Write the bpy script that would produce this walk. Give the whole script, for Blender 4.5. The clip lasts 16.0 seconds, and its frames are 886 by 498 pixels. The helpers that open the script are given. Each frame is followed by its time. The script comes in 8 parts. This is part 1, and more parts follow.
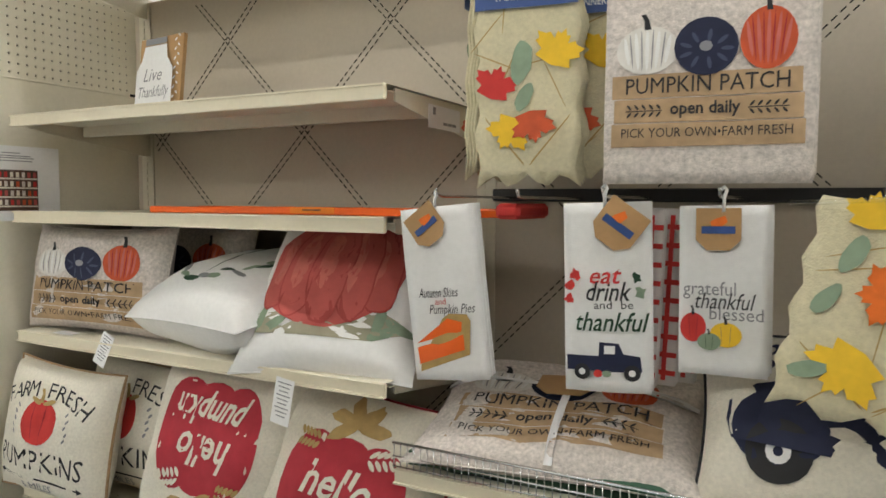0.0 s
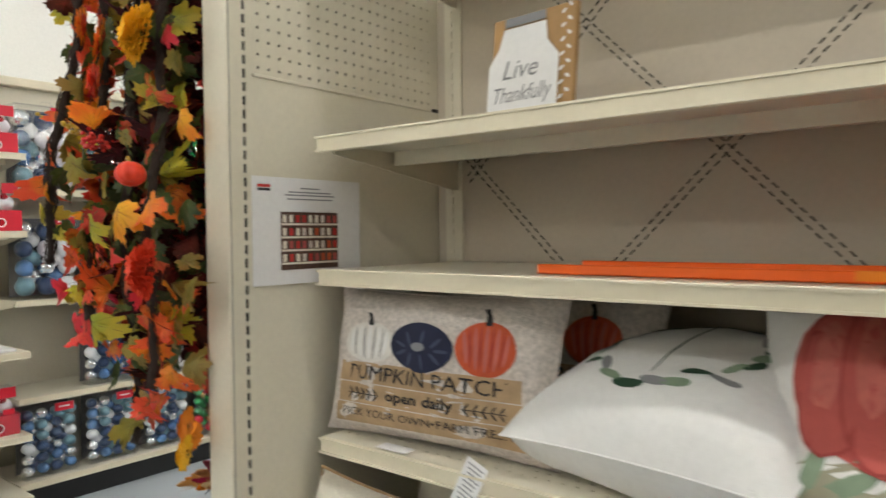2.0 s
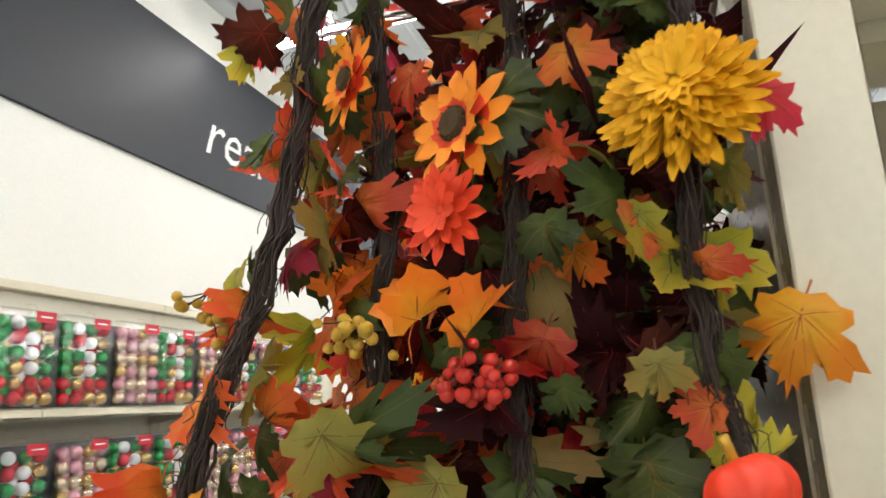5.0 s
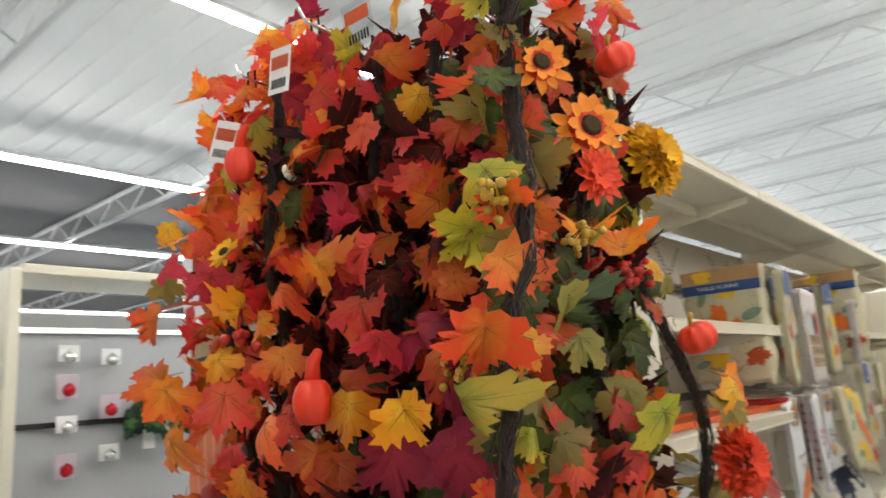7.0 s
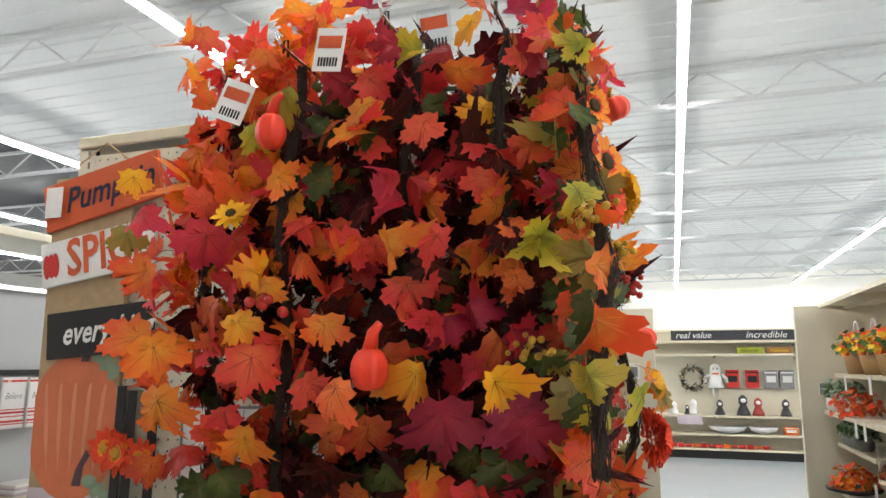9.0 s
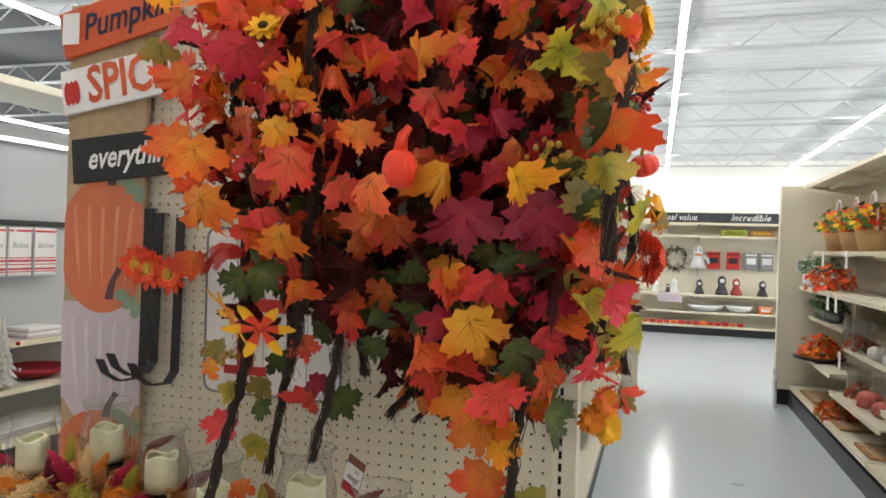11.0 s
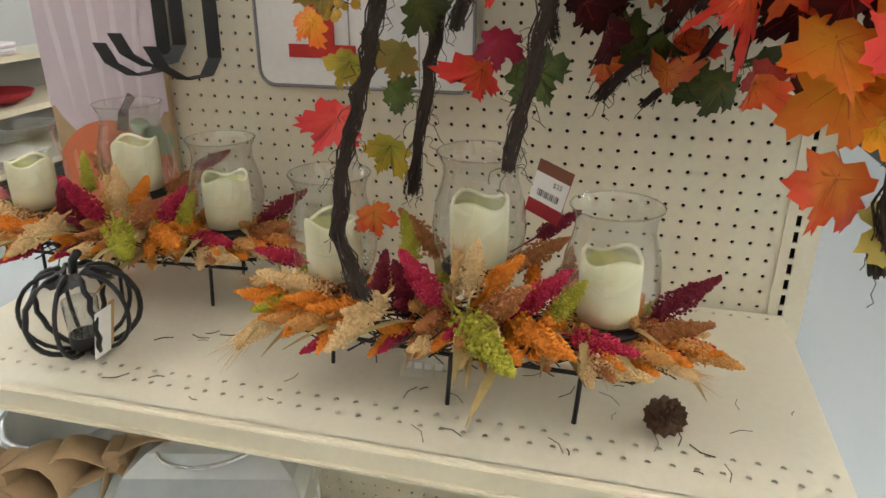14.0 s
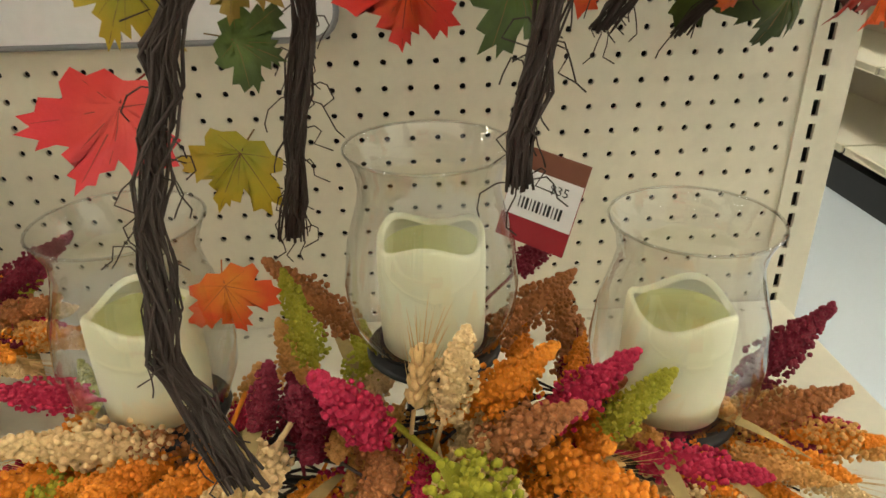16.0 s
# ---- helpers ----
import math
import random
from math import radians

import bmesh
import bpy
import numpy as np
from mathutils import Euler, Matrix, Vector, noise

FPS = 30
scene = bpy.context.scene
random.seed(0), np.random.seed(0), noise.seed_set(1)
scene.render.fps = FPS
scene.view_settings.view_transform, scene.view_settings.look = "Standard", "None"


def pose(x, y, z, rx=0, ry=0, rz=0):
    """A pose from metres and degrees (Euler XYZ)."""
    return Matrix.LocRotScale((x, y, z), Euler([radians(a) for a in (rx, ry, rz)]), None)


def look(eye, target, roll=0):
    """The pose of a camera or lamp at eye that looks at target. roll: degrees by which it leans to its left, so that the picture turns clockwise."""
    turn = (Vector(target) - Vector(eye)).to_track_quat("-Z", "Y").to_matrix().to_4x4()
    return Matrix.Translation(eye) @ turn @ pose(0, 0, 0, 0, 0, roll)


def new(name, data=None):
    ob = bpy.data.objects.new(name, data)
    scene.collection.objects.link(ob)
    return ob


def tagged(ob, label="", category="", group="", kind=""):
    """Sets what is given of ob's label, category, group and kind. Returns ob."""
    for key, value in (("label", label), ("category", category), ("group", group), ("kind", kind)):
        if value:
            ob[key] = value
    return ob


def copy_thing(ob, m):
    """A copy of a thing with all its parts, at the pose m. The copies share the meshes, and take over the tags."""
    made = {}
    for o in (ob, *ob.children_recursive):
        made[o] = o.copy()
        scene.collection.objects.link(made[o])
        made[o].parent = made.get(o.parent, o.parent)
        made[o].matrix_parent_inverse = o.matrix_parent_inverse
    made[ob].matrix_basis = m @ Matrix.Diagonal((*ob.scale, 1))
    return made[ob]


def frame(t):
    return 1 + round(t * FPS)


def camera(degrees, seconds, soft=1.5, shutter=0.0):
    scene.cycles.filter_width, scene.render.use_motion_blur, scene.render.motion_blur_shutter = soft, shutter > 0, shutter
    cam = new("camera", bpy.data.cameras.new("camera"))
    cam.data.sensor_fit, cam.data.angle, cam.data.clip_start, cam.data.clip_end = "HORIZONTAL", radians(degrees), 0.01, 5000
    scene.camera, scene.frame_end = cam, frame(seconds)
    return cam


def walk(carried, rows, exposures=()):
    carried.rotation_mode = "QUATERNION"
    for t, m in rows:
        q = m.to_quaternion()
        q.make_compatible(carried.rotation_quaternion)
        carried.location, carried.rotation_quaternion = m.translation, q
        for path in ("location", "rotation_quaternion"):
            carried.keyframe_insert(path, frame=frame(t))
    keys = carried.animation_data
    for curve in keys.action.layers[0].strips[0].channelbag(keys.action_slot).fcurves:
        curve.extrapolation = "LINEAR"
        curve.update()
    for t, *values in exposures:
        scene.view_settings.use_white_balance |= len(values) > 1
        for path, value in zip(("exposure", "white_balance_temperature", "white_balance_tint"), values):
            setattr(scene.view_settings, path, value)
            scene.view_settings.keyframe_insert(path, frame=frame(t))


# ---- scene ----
cam = camera(64.5, 16.0, shutter=0.3)

PATH = [
    (0, (1.611, 2.03, 1.362), (-0.156, 1.102, 1.227), 0.3),
    (0.5, (1.579, 1.909, 1.358), (-0.19, 0.998, 1.163), 0.9),
    (1, (1.453, 1.693, 1.379), (-0.264, 0.691, 1.165), 0.3),
    (1.5, (1.377, 1.453, 1.397), (-0.264, 0.314, 1.293), 0.3),
    (2, (1.376, 1.141, 1.399), (-0.188, -0.104, 1.354), -0.6),
    (2.5, (1.345, 0.902, 1.389), (-0.146, -0.431, 1.351), -0.9),
    (3, (1.273, 0.632, 1.422), (-0.192, -0.73, 1.435), -0.6),
    (3.5, (1.285, 0.39, 1.433), (-0.246, -0.89, 1.573), -0.9),
    (4, (1.319, 0.146, 1.475), (-0.439, -0.792, 1.648), -2.2),
    (4.5, (1.313, -0.094, 1.548), (-0.576, -0.649, 1.9), -4.4),
    (4.7, (1.237, -0.1, 1.578), (-0.609, -0.739, 2.007), -3.2),
    (6.8, (1.101, -0.999, 1.471), (-0.299, 0.368, 1.886), -4.2),
    (7, (1.09, -1.063, 1.468), (-0.174, 0.438, 1.858), -4.0),
    (7.5, (0.99, -1.156, 1.463), (0.09, 0.589, 1.846), -1.4),
    (8, (0.847, -1.236, 1.475), (0.148, 0.599, 1.852), -2.5),
    (10.3, (0.758, -1.459, 1.411), (0.214, 0.46, 1.555), 1.5),
    (10.5, (0.755, -1.459, 1.388), (0.193, 0.458, 1.472), 1.5),
    (11, (0.753, -1.462, 1.353), (0.17, 0.451, 1.344), 1.7),
    (11.5, (0.733, -1.462, 1.302), (0.134, 0.44, 1.147), 1.5),
    (12, (0.693, -1.451, 1.263), (0.07, 0.423, 0.946), 1.2),
    (12.5, (0.648, -1.397, 1.218), (-0.011, 0.432, 0.748), 0.8),
    (13, (0.531, -1.248, 1.19), (-0.1, 0.549, 0.58), 0.3),
    (13.5, (0.418, -1.128, 1.183), (-0.159, 0.641, 0.448), -0.4),
    (14, (0.317, -1.093, 1.186), (-0.14, 0.699, 0.424), 0.1),
    (14.5, (0.224, -1.057, 1.184), (0.015, 0.785, 0.433), -1.5),
    (15, (0.184, -0.894, 1.145), (0.189, 0.943, 0.354), -1.3),
    (15.5, (0.157, -0.766, 1.132), (0.245, 1.041, 0.279), -0.2),
    (16, (0.15, -0.726, 1.117), (0.261, 1.057, 0.217), -1.2),
]
walk(cam, [(t, look(eye, target, roll)) for t, eye, target, roll in PATH],
     [(0, -0.02, 6600, 9), (2.5, -0.1, 6600, 9), (4.5, 0.08, 6600, 9), (7.5, 0.12, 6500, 10), (10.5, 0.17, 6500, 10), (12.5, 0.38, 6500, 10), (14.5, 0.46, 6800, 7), (16, 0.7, 7300, 4)])

# ---- light ----
world = bpy.data.worlds.new("store_air")
scene.world = world
world.use_nodes = True
world.node_tree.nodes["Background"].inputs[0].default_value = (0.9, 0.95, 1.0, 1)
world.node_tree.nodes["Background"].inputs[1].default_value = 0.05
TUBE = 34.0

# ---- materials ----
def mat(name, color, rough=0.5, metal=0.0, var=0.12, scale=6.0, bump=0.0, bump_scale=60.0, spec=0.5,
        fine=0.06, fine_scale=90.0, alpha=None, trans=0.0, ior=1.45, rnd=0.0, sheen=0.0, sub=0.0):
    """A paint, cloth or metal: base colour with large and small variation, and fine relief."""
    m = bpy.data.materials.new(name)
    m.use_nodes = True
    nt = m.node_tree
    b = nt.nodes["Principled BSDF"]
    b.inputs["Roughness"].default_value = rough
    b.inputs["Metallic"].default_value = metal
    b.inputs["Specular IOR Level"].default_value = spec
    b.inputs["IOR"].default_value = ior
    b.inputs["Transmission Weight"].default_value = trans
    b.inputs["Sheen Weight"].default_value = sheen
    b.inputs["Subsurface Weight"].default_value = sub
    tc = nt.nodes.new("ShaderNodeTexCoord")
    n1 = nt.nodes.new("ShaderNodeTexNoise")
    n1.inputs["Scale"].default_value = scale
    n1.inputs["Detail"].default_value = 3
    n2 = nt.nodes.new("ShaderNodeTexNoise")
    n2.inputs["Scale"].default_value = fine_scale
    n2.inputs["Detail"].default_value = 2
    nt.links.new(tc.outputs["Object"], n1.inputs["Vector"])
    nt.links.new(tc.outputs["Object"], n2.inputs["Vector"])
    r1 = nt.nodes.new("ShaderNodeMapRange")
    r1.inputs["To Min"].default_value, r1.inputs["To Max"].default_value = 1 - var, 1 + var
    r2 = nt.nodes.new("ShaderNodeMapRange")
    r2.inputs["To Min"].default_value, r2.inputs["To Max"].default_value = 1 - fine, 1 + fine
    nt.links.new(n1.outputs["Fac"], r1.inputs["Value"])
    nt.links.new(n2.outputs["Fac"], r2.inputs["Value"])
    mul = nt.nodes.new("ShaderNodeMath")
    mul.operation = "MULTIPLY"
    nt.links.new(r1.outputs[0], mul.inputs[0])
    nt.links.new(r2.outputs[0], mul.inputs[1])
    hsv = nt.nodes.new("ShaderNodeHueSaturation")
    hsv.inputs["Color"].default_value = (*color, 1)
    nt.links.new(mul.outputs[0], hsv.inputs["Value"])
    if rnd:
        oi = nt.nodes.new("ShaderNodeObjectInfo")
        rr = nt.nodes.new("ShaderNodeMapRange")
        rr.inputs["To Min"].default_value, rr.inputs["To Max"].default_value = 0.5 - rnd, 0.5 + rnd
        nt.links.new(oi.outputs["Random"], rr.inputs["Value"])
        nt.links.new(rr.outputs[0], hsv.inputs["Hue"])
    nt.links.new(hsv.outputs[0], b.inputs["Base Color"])
    if bump:
        bp = nt.nodes.new("ShaderNodeBump")
        bp.inputs["Strength"].default_value = min(1.0, bump)
        bp.inputs["Distance"].default_value = 0.002
        n3 = nt.nodes.new("ShaderNodeTexNoise")
        n3.inputs["Scale"].default_value = bump_scale
        n3.inputs["Detail"].default_value = 4
        nt.links.new(tc.outputs["Object"], n3.inputs["Vector"])
        nt.links.new(n3.outputs["Fac"], bp.inputs["Height"])
        nt.links.new(bp.outputs[0], b.inputs["Normal"])
    return m


def lamp_mat(name, color, strength):
    m = bpy.data.materials.new(name)
    m.use_nodes = True
    b = m.node_tree.nodes["Principled BSDF"]
    b.inputs["Base Color"].default_value = (*color, 1)
    b.inputs["Emission Color"].default_value = (*color, 1)
    b.inputs["Emission Strength"].default_value = strength
    return m


CREAM = mat("cream_powder_coat", (0.70, 0.65, 0.52), 0.36, var=0.05, scale=3, bump=0.08, bump_scale=400)
# the cream taken darker and browner, with the back panels' shade in it
CREAM_SHADED = mat("shaded_beige_panel", (0.56, 0.49, 0.39), 0.45, var=0.05, scale=2.5, bump=0.06, bump_scale=300)
SHELF_LIP = mat("shelf_price_channel", (0.74, 0.67, 0.51), 0.3, var=0.06, scale=9)
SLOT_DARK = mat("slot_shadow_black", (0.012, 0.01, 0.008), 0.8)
BLACK = mat("black_plastic", (0.012, 0.012, 0.013), 0.45, var=0.2, scale=20)
CHROME = mat("chrome_wire", (0.72, 0.72, 0.72), 0.18, metal=1.0, var=0.05)
FLOOR = mat("vinyl_floor_polish", (0.50, 0.545, 0.58), 0.17, var=0.05, scale=1.3, fine=0.05, fine_scale=220, bump=0.10, bump_scale=9, spec=0.35)
WALLW = mat("white_wall_paint", (0.86, 0.85, 0.80), 0.7, var=0.03, scale=0.7, bump=0.05)
DECK = mat("white_roof_deck", (0.62, 0.63, 0.63), 0.6, var=0.05, scale=0.6)
STEEL_W = mat("white_joist_steel", (0.52, 0.53, 0.54), 0.5, var=0.08, scale=2)
CHARCOAL = mat("charcoal_sign_band", (0.035, 0.037, 0.045), 0.6, var=0.1, scale=2)
TUBE_M = lamp_mat("fluorescent_tube", (1.0, 0.985, 0.95), TUBE)
PAPER = mat("white_paper", (0.80, 0.79, 0.78), 0.6, var=0.03, scale=8)
WHITE = mat("white_cotton", (0.80, 0.79, 0.77), 0.9, var=0.05, scale=14, bump=0.5, bump_scale=500, sheen=0.1)
IVORY = mat("ivory_canvas", (0.74, 0.69, 0.58), 0.9, var=0.08, scale=10, bump=0.8, bump_scale=330, sheen=0.1, fine=0.16, fine_scale=150)
LINEN = mat("linen_beige", (0.63, 0.57, 0.52), 0.9, var=0.12, scale=30, bump=0.8, bump_scale=260, fine=0.45, fine_scale=130)
RUNNER = mat("sage_cream_cloth", (0.64, 0.58, 0.39), 0.85, var=0.10, scale=9, bump=0.6, bump_scale=300, fine=0.16, fine_scale=120)
INK = mat("black_ink_print", (0.02, 0.02, 0.022), 0.7)
NAVY = mat("navy_print", (0.014, 0.018, 0.05), 0.75, var=0.25, scale=30)
NAVY_L = mat("navy_highlight", (0.05, 0.06, 0.11), 0.7, var=0.2)
GREYINK = mat("grey_ink", (0.25, 0.25, 0.26), 0.7)
RED = mat("red_print", (0.55, 0.035, 0.03), 0.75, var=0.15, scale=25)
REDDK = mat("dark_red_print", (0.33, 0.02, 0.03), 0.8, var=0.15, scale=30)
RUST = mat("rust_orange_print", (0.55, 0.09, 0.03), 0.75, var=0.3, scale=40)
CORAL = mat("coral_pumpkin_print", (0.47, 0.095, 0.08), 0.85, var=0.25, scale=18)
CORAL_D = mat("coral_pumpkin_shade", (0.36, 0.055, 0.05), 0.85, var=0.35, scale=18)
CORAL_L = mat("coral_pumpkin_light", (0.54, 0.145, 0.12), 0.85, var=0.3, scale=22)
WOODP = mat("tan_wood_print", (0.44, 0.30, 0.17), 0.8, var=0.3, scale=14, fine=0.2, fine_scale=60)
PUMPWHITE = mat("white_pumpkin_print", (0.72, 0.69, 0.64), 0.8, var=0.2, scale=30)
YELLOW = mat("yellow_felt", (0.80, 0.50, 0.03), 0.8, var=0.15, scale=40)
ORANGE = mat("orange_felt", (0.75, 0.16, 0.02), 0.8, var=0.2, scale=40)
SAGE = mat("sage_leaf_print", (0.24, 0.32, 0.22), 0.8, var=0.2, scale=40)
DKGREEN = mat("dark_green_print", (0.02, 0.06, 0.03), 0.8, var=0.3, scale=30)
KRAFT = mat("kraft_card", (0.45, 0.27, 0.12), 0.75, var=0.12, scale=30, bump=0.2)
BLUEBAND = mat("blue_label_band", (0.03, 0.07, 0.22), 0.5)
GOLD = mat("gold_stitch", (0.42, 0.28, 0.10), 0.6, var=0.25, scale=60)
ORANGE_PL = mat("orange_plastic", (0.85, 0.13, 0.01), 0.4, var=0.06, scale=10)
SKYBLUE = mat("blue_box_print", (0.05, 0.30, 0.62), 0.4)


def clear_mat(name, tint=(1, 1, 1), rough=0.02, gloss=0.16):
    """Thin clear sheet: mostly see-through, with a glossy skin that grows at grazing angles."""
    m = bpy.data.materials.new(name)
    m.use_nodes = True
    nt = m.node_tree
    out = nt.nodes["Material Output"]
    nt.nodes.remove(nt.nodes["Principled BSDF"])
    tr = nt.nodes.new("ShaderNodeBsdfTransparent")
    tr.inputs[0].default_value = (*tint, 1)
    gl = nt.nodes.new("ShaderNodeBsdfGlossy")
    gl.inputs["Roughness"].default_value = rough
    fc = nt.nodes.new("ShaderNodeLayerWeight")
    fc.inputs["Blend"].default_value = 0.5
    pw = nt.nodes.new("ShaderNodeMath")
    pw.operation = "POWER"
    pw.inputs[1].default_value = 5.0
    nt.links.new(fc.outputs["Facing"], pw.inputs[0])
    lw = nt.nodes.new("ShaderNodeMath")
    lw.operation = "MULTIPLY_ADD"
    lw.inputs[1].default_value, lw.inputs[2].default_value = gloss * 2.4, gloss * 0.25
    nt.links.new(pw.outputs[0], lw.inputs[0])
    mx = nt.nodes.new("ShaderNodeMixShader")
    nt.links.new(lw.outputs[0], mx.inputs[0])
    nt.links.new(tr.outputs[0], mx.inputs[1])
    nt.links.new(gl.outputs[0], mx.inputs[2])
    nt.links.new(mx.outputs[0], out.inputs[0])
    return m


GLASS = clear_mat("thin_clear_glass", (0.93, 0.935, 0.92), 0.02, 0.5)
PLASTIC = clear_mat("clear_plastic_pack", (0.97, 0.975, 0.98), 0.08, 0.26)


# ---- mesh helpers ----
def mesh_data(name, verts, faces, material, smooth=False):
    me = bpy.data.meshes.new(name)
    me.from_pydata([tuple(v) for v in verts], [], faces)
    me.materials.append(material)
    if smooth:
        for p in me.polygons:
            p.use_smooth = True
    me.update()
    return me


def bm_data(name, bm, material, smooth=False):
    me = bpy.data.meshes.new(name)
    bm.normal_update()
    bm.to_mesh(me)
    bm.free()
    me.materials.append(material)
    if smooth:
        for p in me.polygons:
            p.use_smooth = True
    return me


def part(name, data, parent=None, m=None, label=""):
    ob = new(name, data)
    if parent is not None:
        ob.parent = parent
    if m is not None:
        ob.matrix_basis = m
    if label:
        ob["label"] = label
    return ob


def thing(name, label, category, m=None, group=""):
    ob = new(name)
    ob.empty_display_size = 0.05
    if m is not None:
        ob.matrix_basis = m
    return tagged(ob, label, category, group)


def box_bm(bm, size, centre, bevel=0.0, m=None):
    made = bmesh.ops.create_cube(bm, size=1.0)["verts"]
    for v in made:
        v.co = Vector((v.co.x * size[0] + centre[0], v.co.y * size[1] + centre[1], v.co.z * size[2] + centre[2]))
        if m is not None:
            v.co = m @ v.co
    if bevel > 0:
        edges = list({e for v in made for e in v.link_edges})
        bmesh.ops.bevel(bm, geom=edges, offset=bevel, segments=1, affect="EDGES", profile=0.7)


def box(name, size, centre, material, parent=None, bevel=0.0, label="", m=None):
    bm = bmesh.new()
    box_bm(bm, size, centre, bevel)
    return part(name, bm_data(name, bm, material), parent, m, label)


def lathe_bm(bm, profile, n=20, m=None, cap=True):
    """Turns (radius, height) pairs about z."""
    rings = []
    for r, z in profile:
        rings.append([bm.verts.new((r * math.cos(2 * math.pi * i / n), r * math.sin(2 * math.pi * i / n), z)) for i in range(n)])
    for a, b in zip(rings, rings[1:]):
        for i in range(n):
            bm.faces.new((a[i], a[(i + 1) % n], b[(i + 1) % n], b[i]))
    if cap:
        bm.faces.new(rings[0][::-1])
        bm.faces.new(rings[-1])
    if m is not None:
        for ring in rings:
            for v in ring:
                v.co = m @ v.co


def tube_bm(bm, points, radius, n=6, taper=1.0, wobble=0.0, seed=0):
    """A round rod along points."""
    rng = random.Random(seed)
    pts = [Vector(p) for p in points]
    rings = []
    for i, p in enumerate(pts):
        d = (pts[min(i + 1, len(pts) - 1)] - pts[max(i - 1, 0)]).normalized()
        s = d.cross(Vector((0.31, 0.77, 0.55))).normalized()
        u = d.cross(s)
        r = radius * (1 + (taper - 1) * i / max(1, len(pts) - 1))
        ring = []
        for k in range(n):
            a = 2 * math.pi * k / n
            rr = r * (1 + rng.uniform(-wobble, wobble))
            ring.append(bm.verts.new(p + s * math.cos(a) * rr + u * math.sin(a) * rr))
        rings.append(ring)
    for a, b in zip(rings, rings[1:]):
        for k in range(n):
            bm.faces.new((a[k], a[(k + 1) % n], b[(k + 1) % n], b[k]))
    bm.faces.new(rings[0][::-1])
    bm.faces.new(rings[-1])


def rod(name, points, radius, material, parent=None, n=6, label="", taper=1.0, m=None):
    bm = bmesh.new()
    tube_bm(bm, points, radius, n, taper)
    return part(name, bm_data(name, bm, material, True), parent, m, label)


def perforated(width, bands, pitch=0.0254, radius=0.0032, depth=0.004):
    """A plate in x (across) and z (up), facing -y, with real holes. bands: (z0, z1, kind, shift), kind plain, round or slot."""
    vs, fs = [], []

    def quad(a, b, c, d):
        i = len(vs)
        vs.extend((a, b, c, d))
        fs.append((i, i + 1, i + 2, i + 3))

    for z0, z1, kind, shift in bands:
        if kind == "plain":
            quad((0, 0, z0), (width, 0, z0), (width, 0, z1), (0, 0, z1))
        elif kind == "slot":
            n = int(round((z1 - z0) / pitch))
            w0, w1 = width * shift - 0.0036, width * shift + 0.0036
            for k in range(n):
                a, b = z0 + k * pitch, z0 + (k + 1) * pitch
                h0, h1 = a + 0.0042, b - 0.0042
                quad((0, 0, a), (w0, 0, a), (w0, 0, b), (0, 0, b))
                quad((w1, 0, a), (width, 0, a), (width, 0, b), (w1, 0, b))
                quad((w0, 0, a), (w1, 0, a), (w1, 0, h0), (w0, 0, h0))
                quad((w0, 0, h1), (w1, 0, h1), (w1, 0, b), (w0, 0, b))
                quad((w0, 0, h0), (w0, 0, h1), (w0, depth, h1), (w0, depth, h0))
                quad((w1, 0, h1), (w1, 0, h0), (w1, depth, h0), (w1, depth, h1))
                quad((w0, 0, h0), (w0, depth, h0), (w1, depth, h0), (w1, 0, h0))
                quad((w0, 0, h1), (w1, 0, h1), (w1, depth, h1), (w0, depth, h1))
        else:
            n = int((width - shift) / pitch + 1e-6)
            rows = max(1, int(round((z1 - z0) / pitch)))
            hz = (z1 - z0) / rows
            if shift > 1e-5:
                quad((0, 0, z0), (shift, 0, z0), (shift, 0, z1), (0, 0, z1))
            if shift + n * pitch < width - 1e-5:
                quad((shift + n * pitch, 0, z0), (width, 0, z0), (width, 0, z1), (shift + n * pitch, 0, z1))
            for r in range(rows):
                for c in range(n):
                    cx, cz = shift + (c + 0.5) * pitch, z0 + (r + 0.5) * hz
                    i = len(vs)
                    vs.extend(((cx + pitch / 2, 0, cz + hz / 2), (cx - pitch / 2, 0, cz + hz / 2),
                               (cx - pitch / 2, 0, cz - hz / 2), (cx + pitch / 2, 0, cz - hz / 2)))
                    for dep in (0, depth):
                        for k in range(8):
                            a = math.radians(22.5 + 45 * k)
                            vs.append((cx + radius * math.cos(a), dep, cz + radius * math.sin(a)))
                    o = i + 4
                    for k in range(4):
                        fs.append((i + k, o + (2 * k + 1) % 8, o + 2 * k))
                        fs.append((i + k, i + (k + 1) % 4, o + (2 * k + 2) % 8, o + (2 * k + 1) % 8))
                    for k in range(8):
                        fs.append((o + k, o + (k + 1) % 8, o + 8 + (k + 1) % 8, o + 8 + k))
    return vs, fs


def plate(name, width, bands, material, parent, m, radius=0.0032, label=""):
    vs, fs = perforated(width, bands, radius=radius)
    return part(name, mesh_data(name, vs, fs, material), parent, m, label)


# flat prints that follow a curved surface
def lay(me, surf, lift):
    for v in me.vertices:
        v.co = surf(v.co.x, v.co.y, lift)
    me.update()
    return me


def flat(x, y, lift):
    return Vector((x, y, lift))


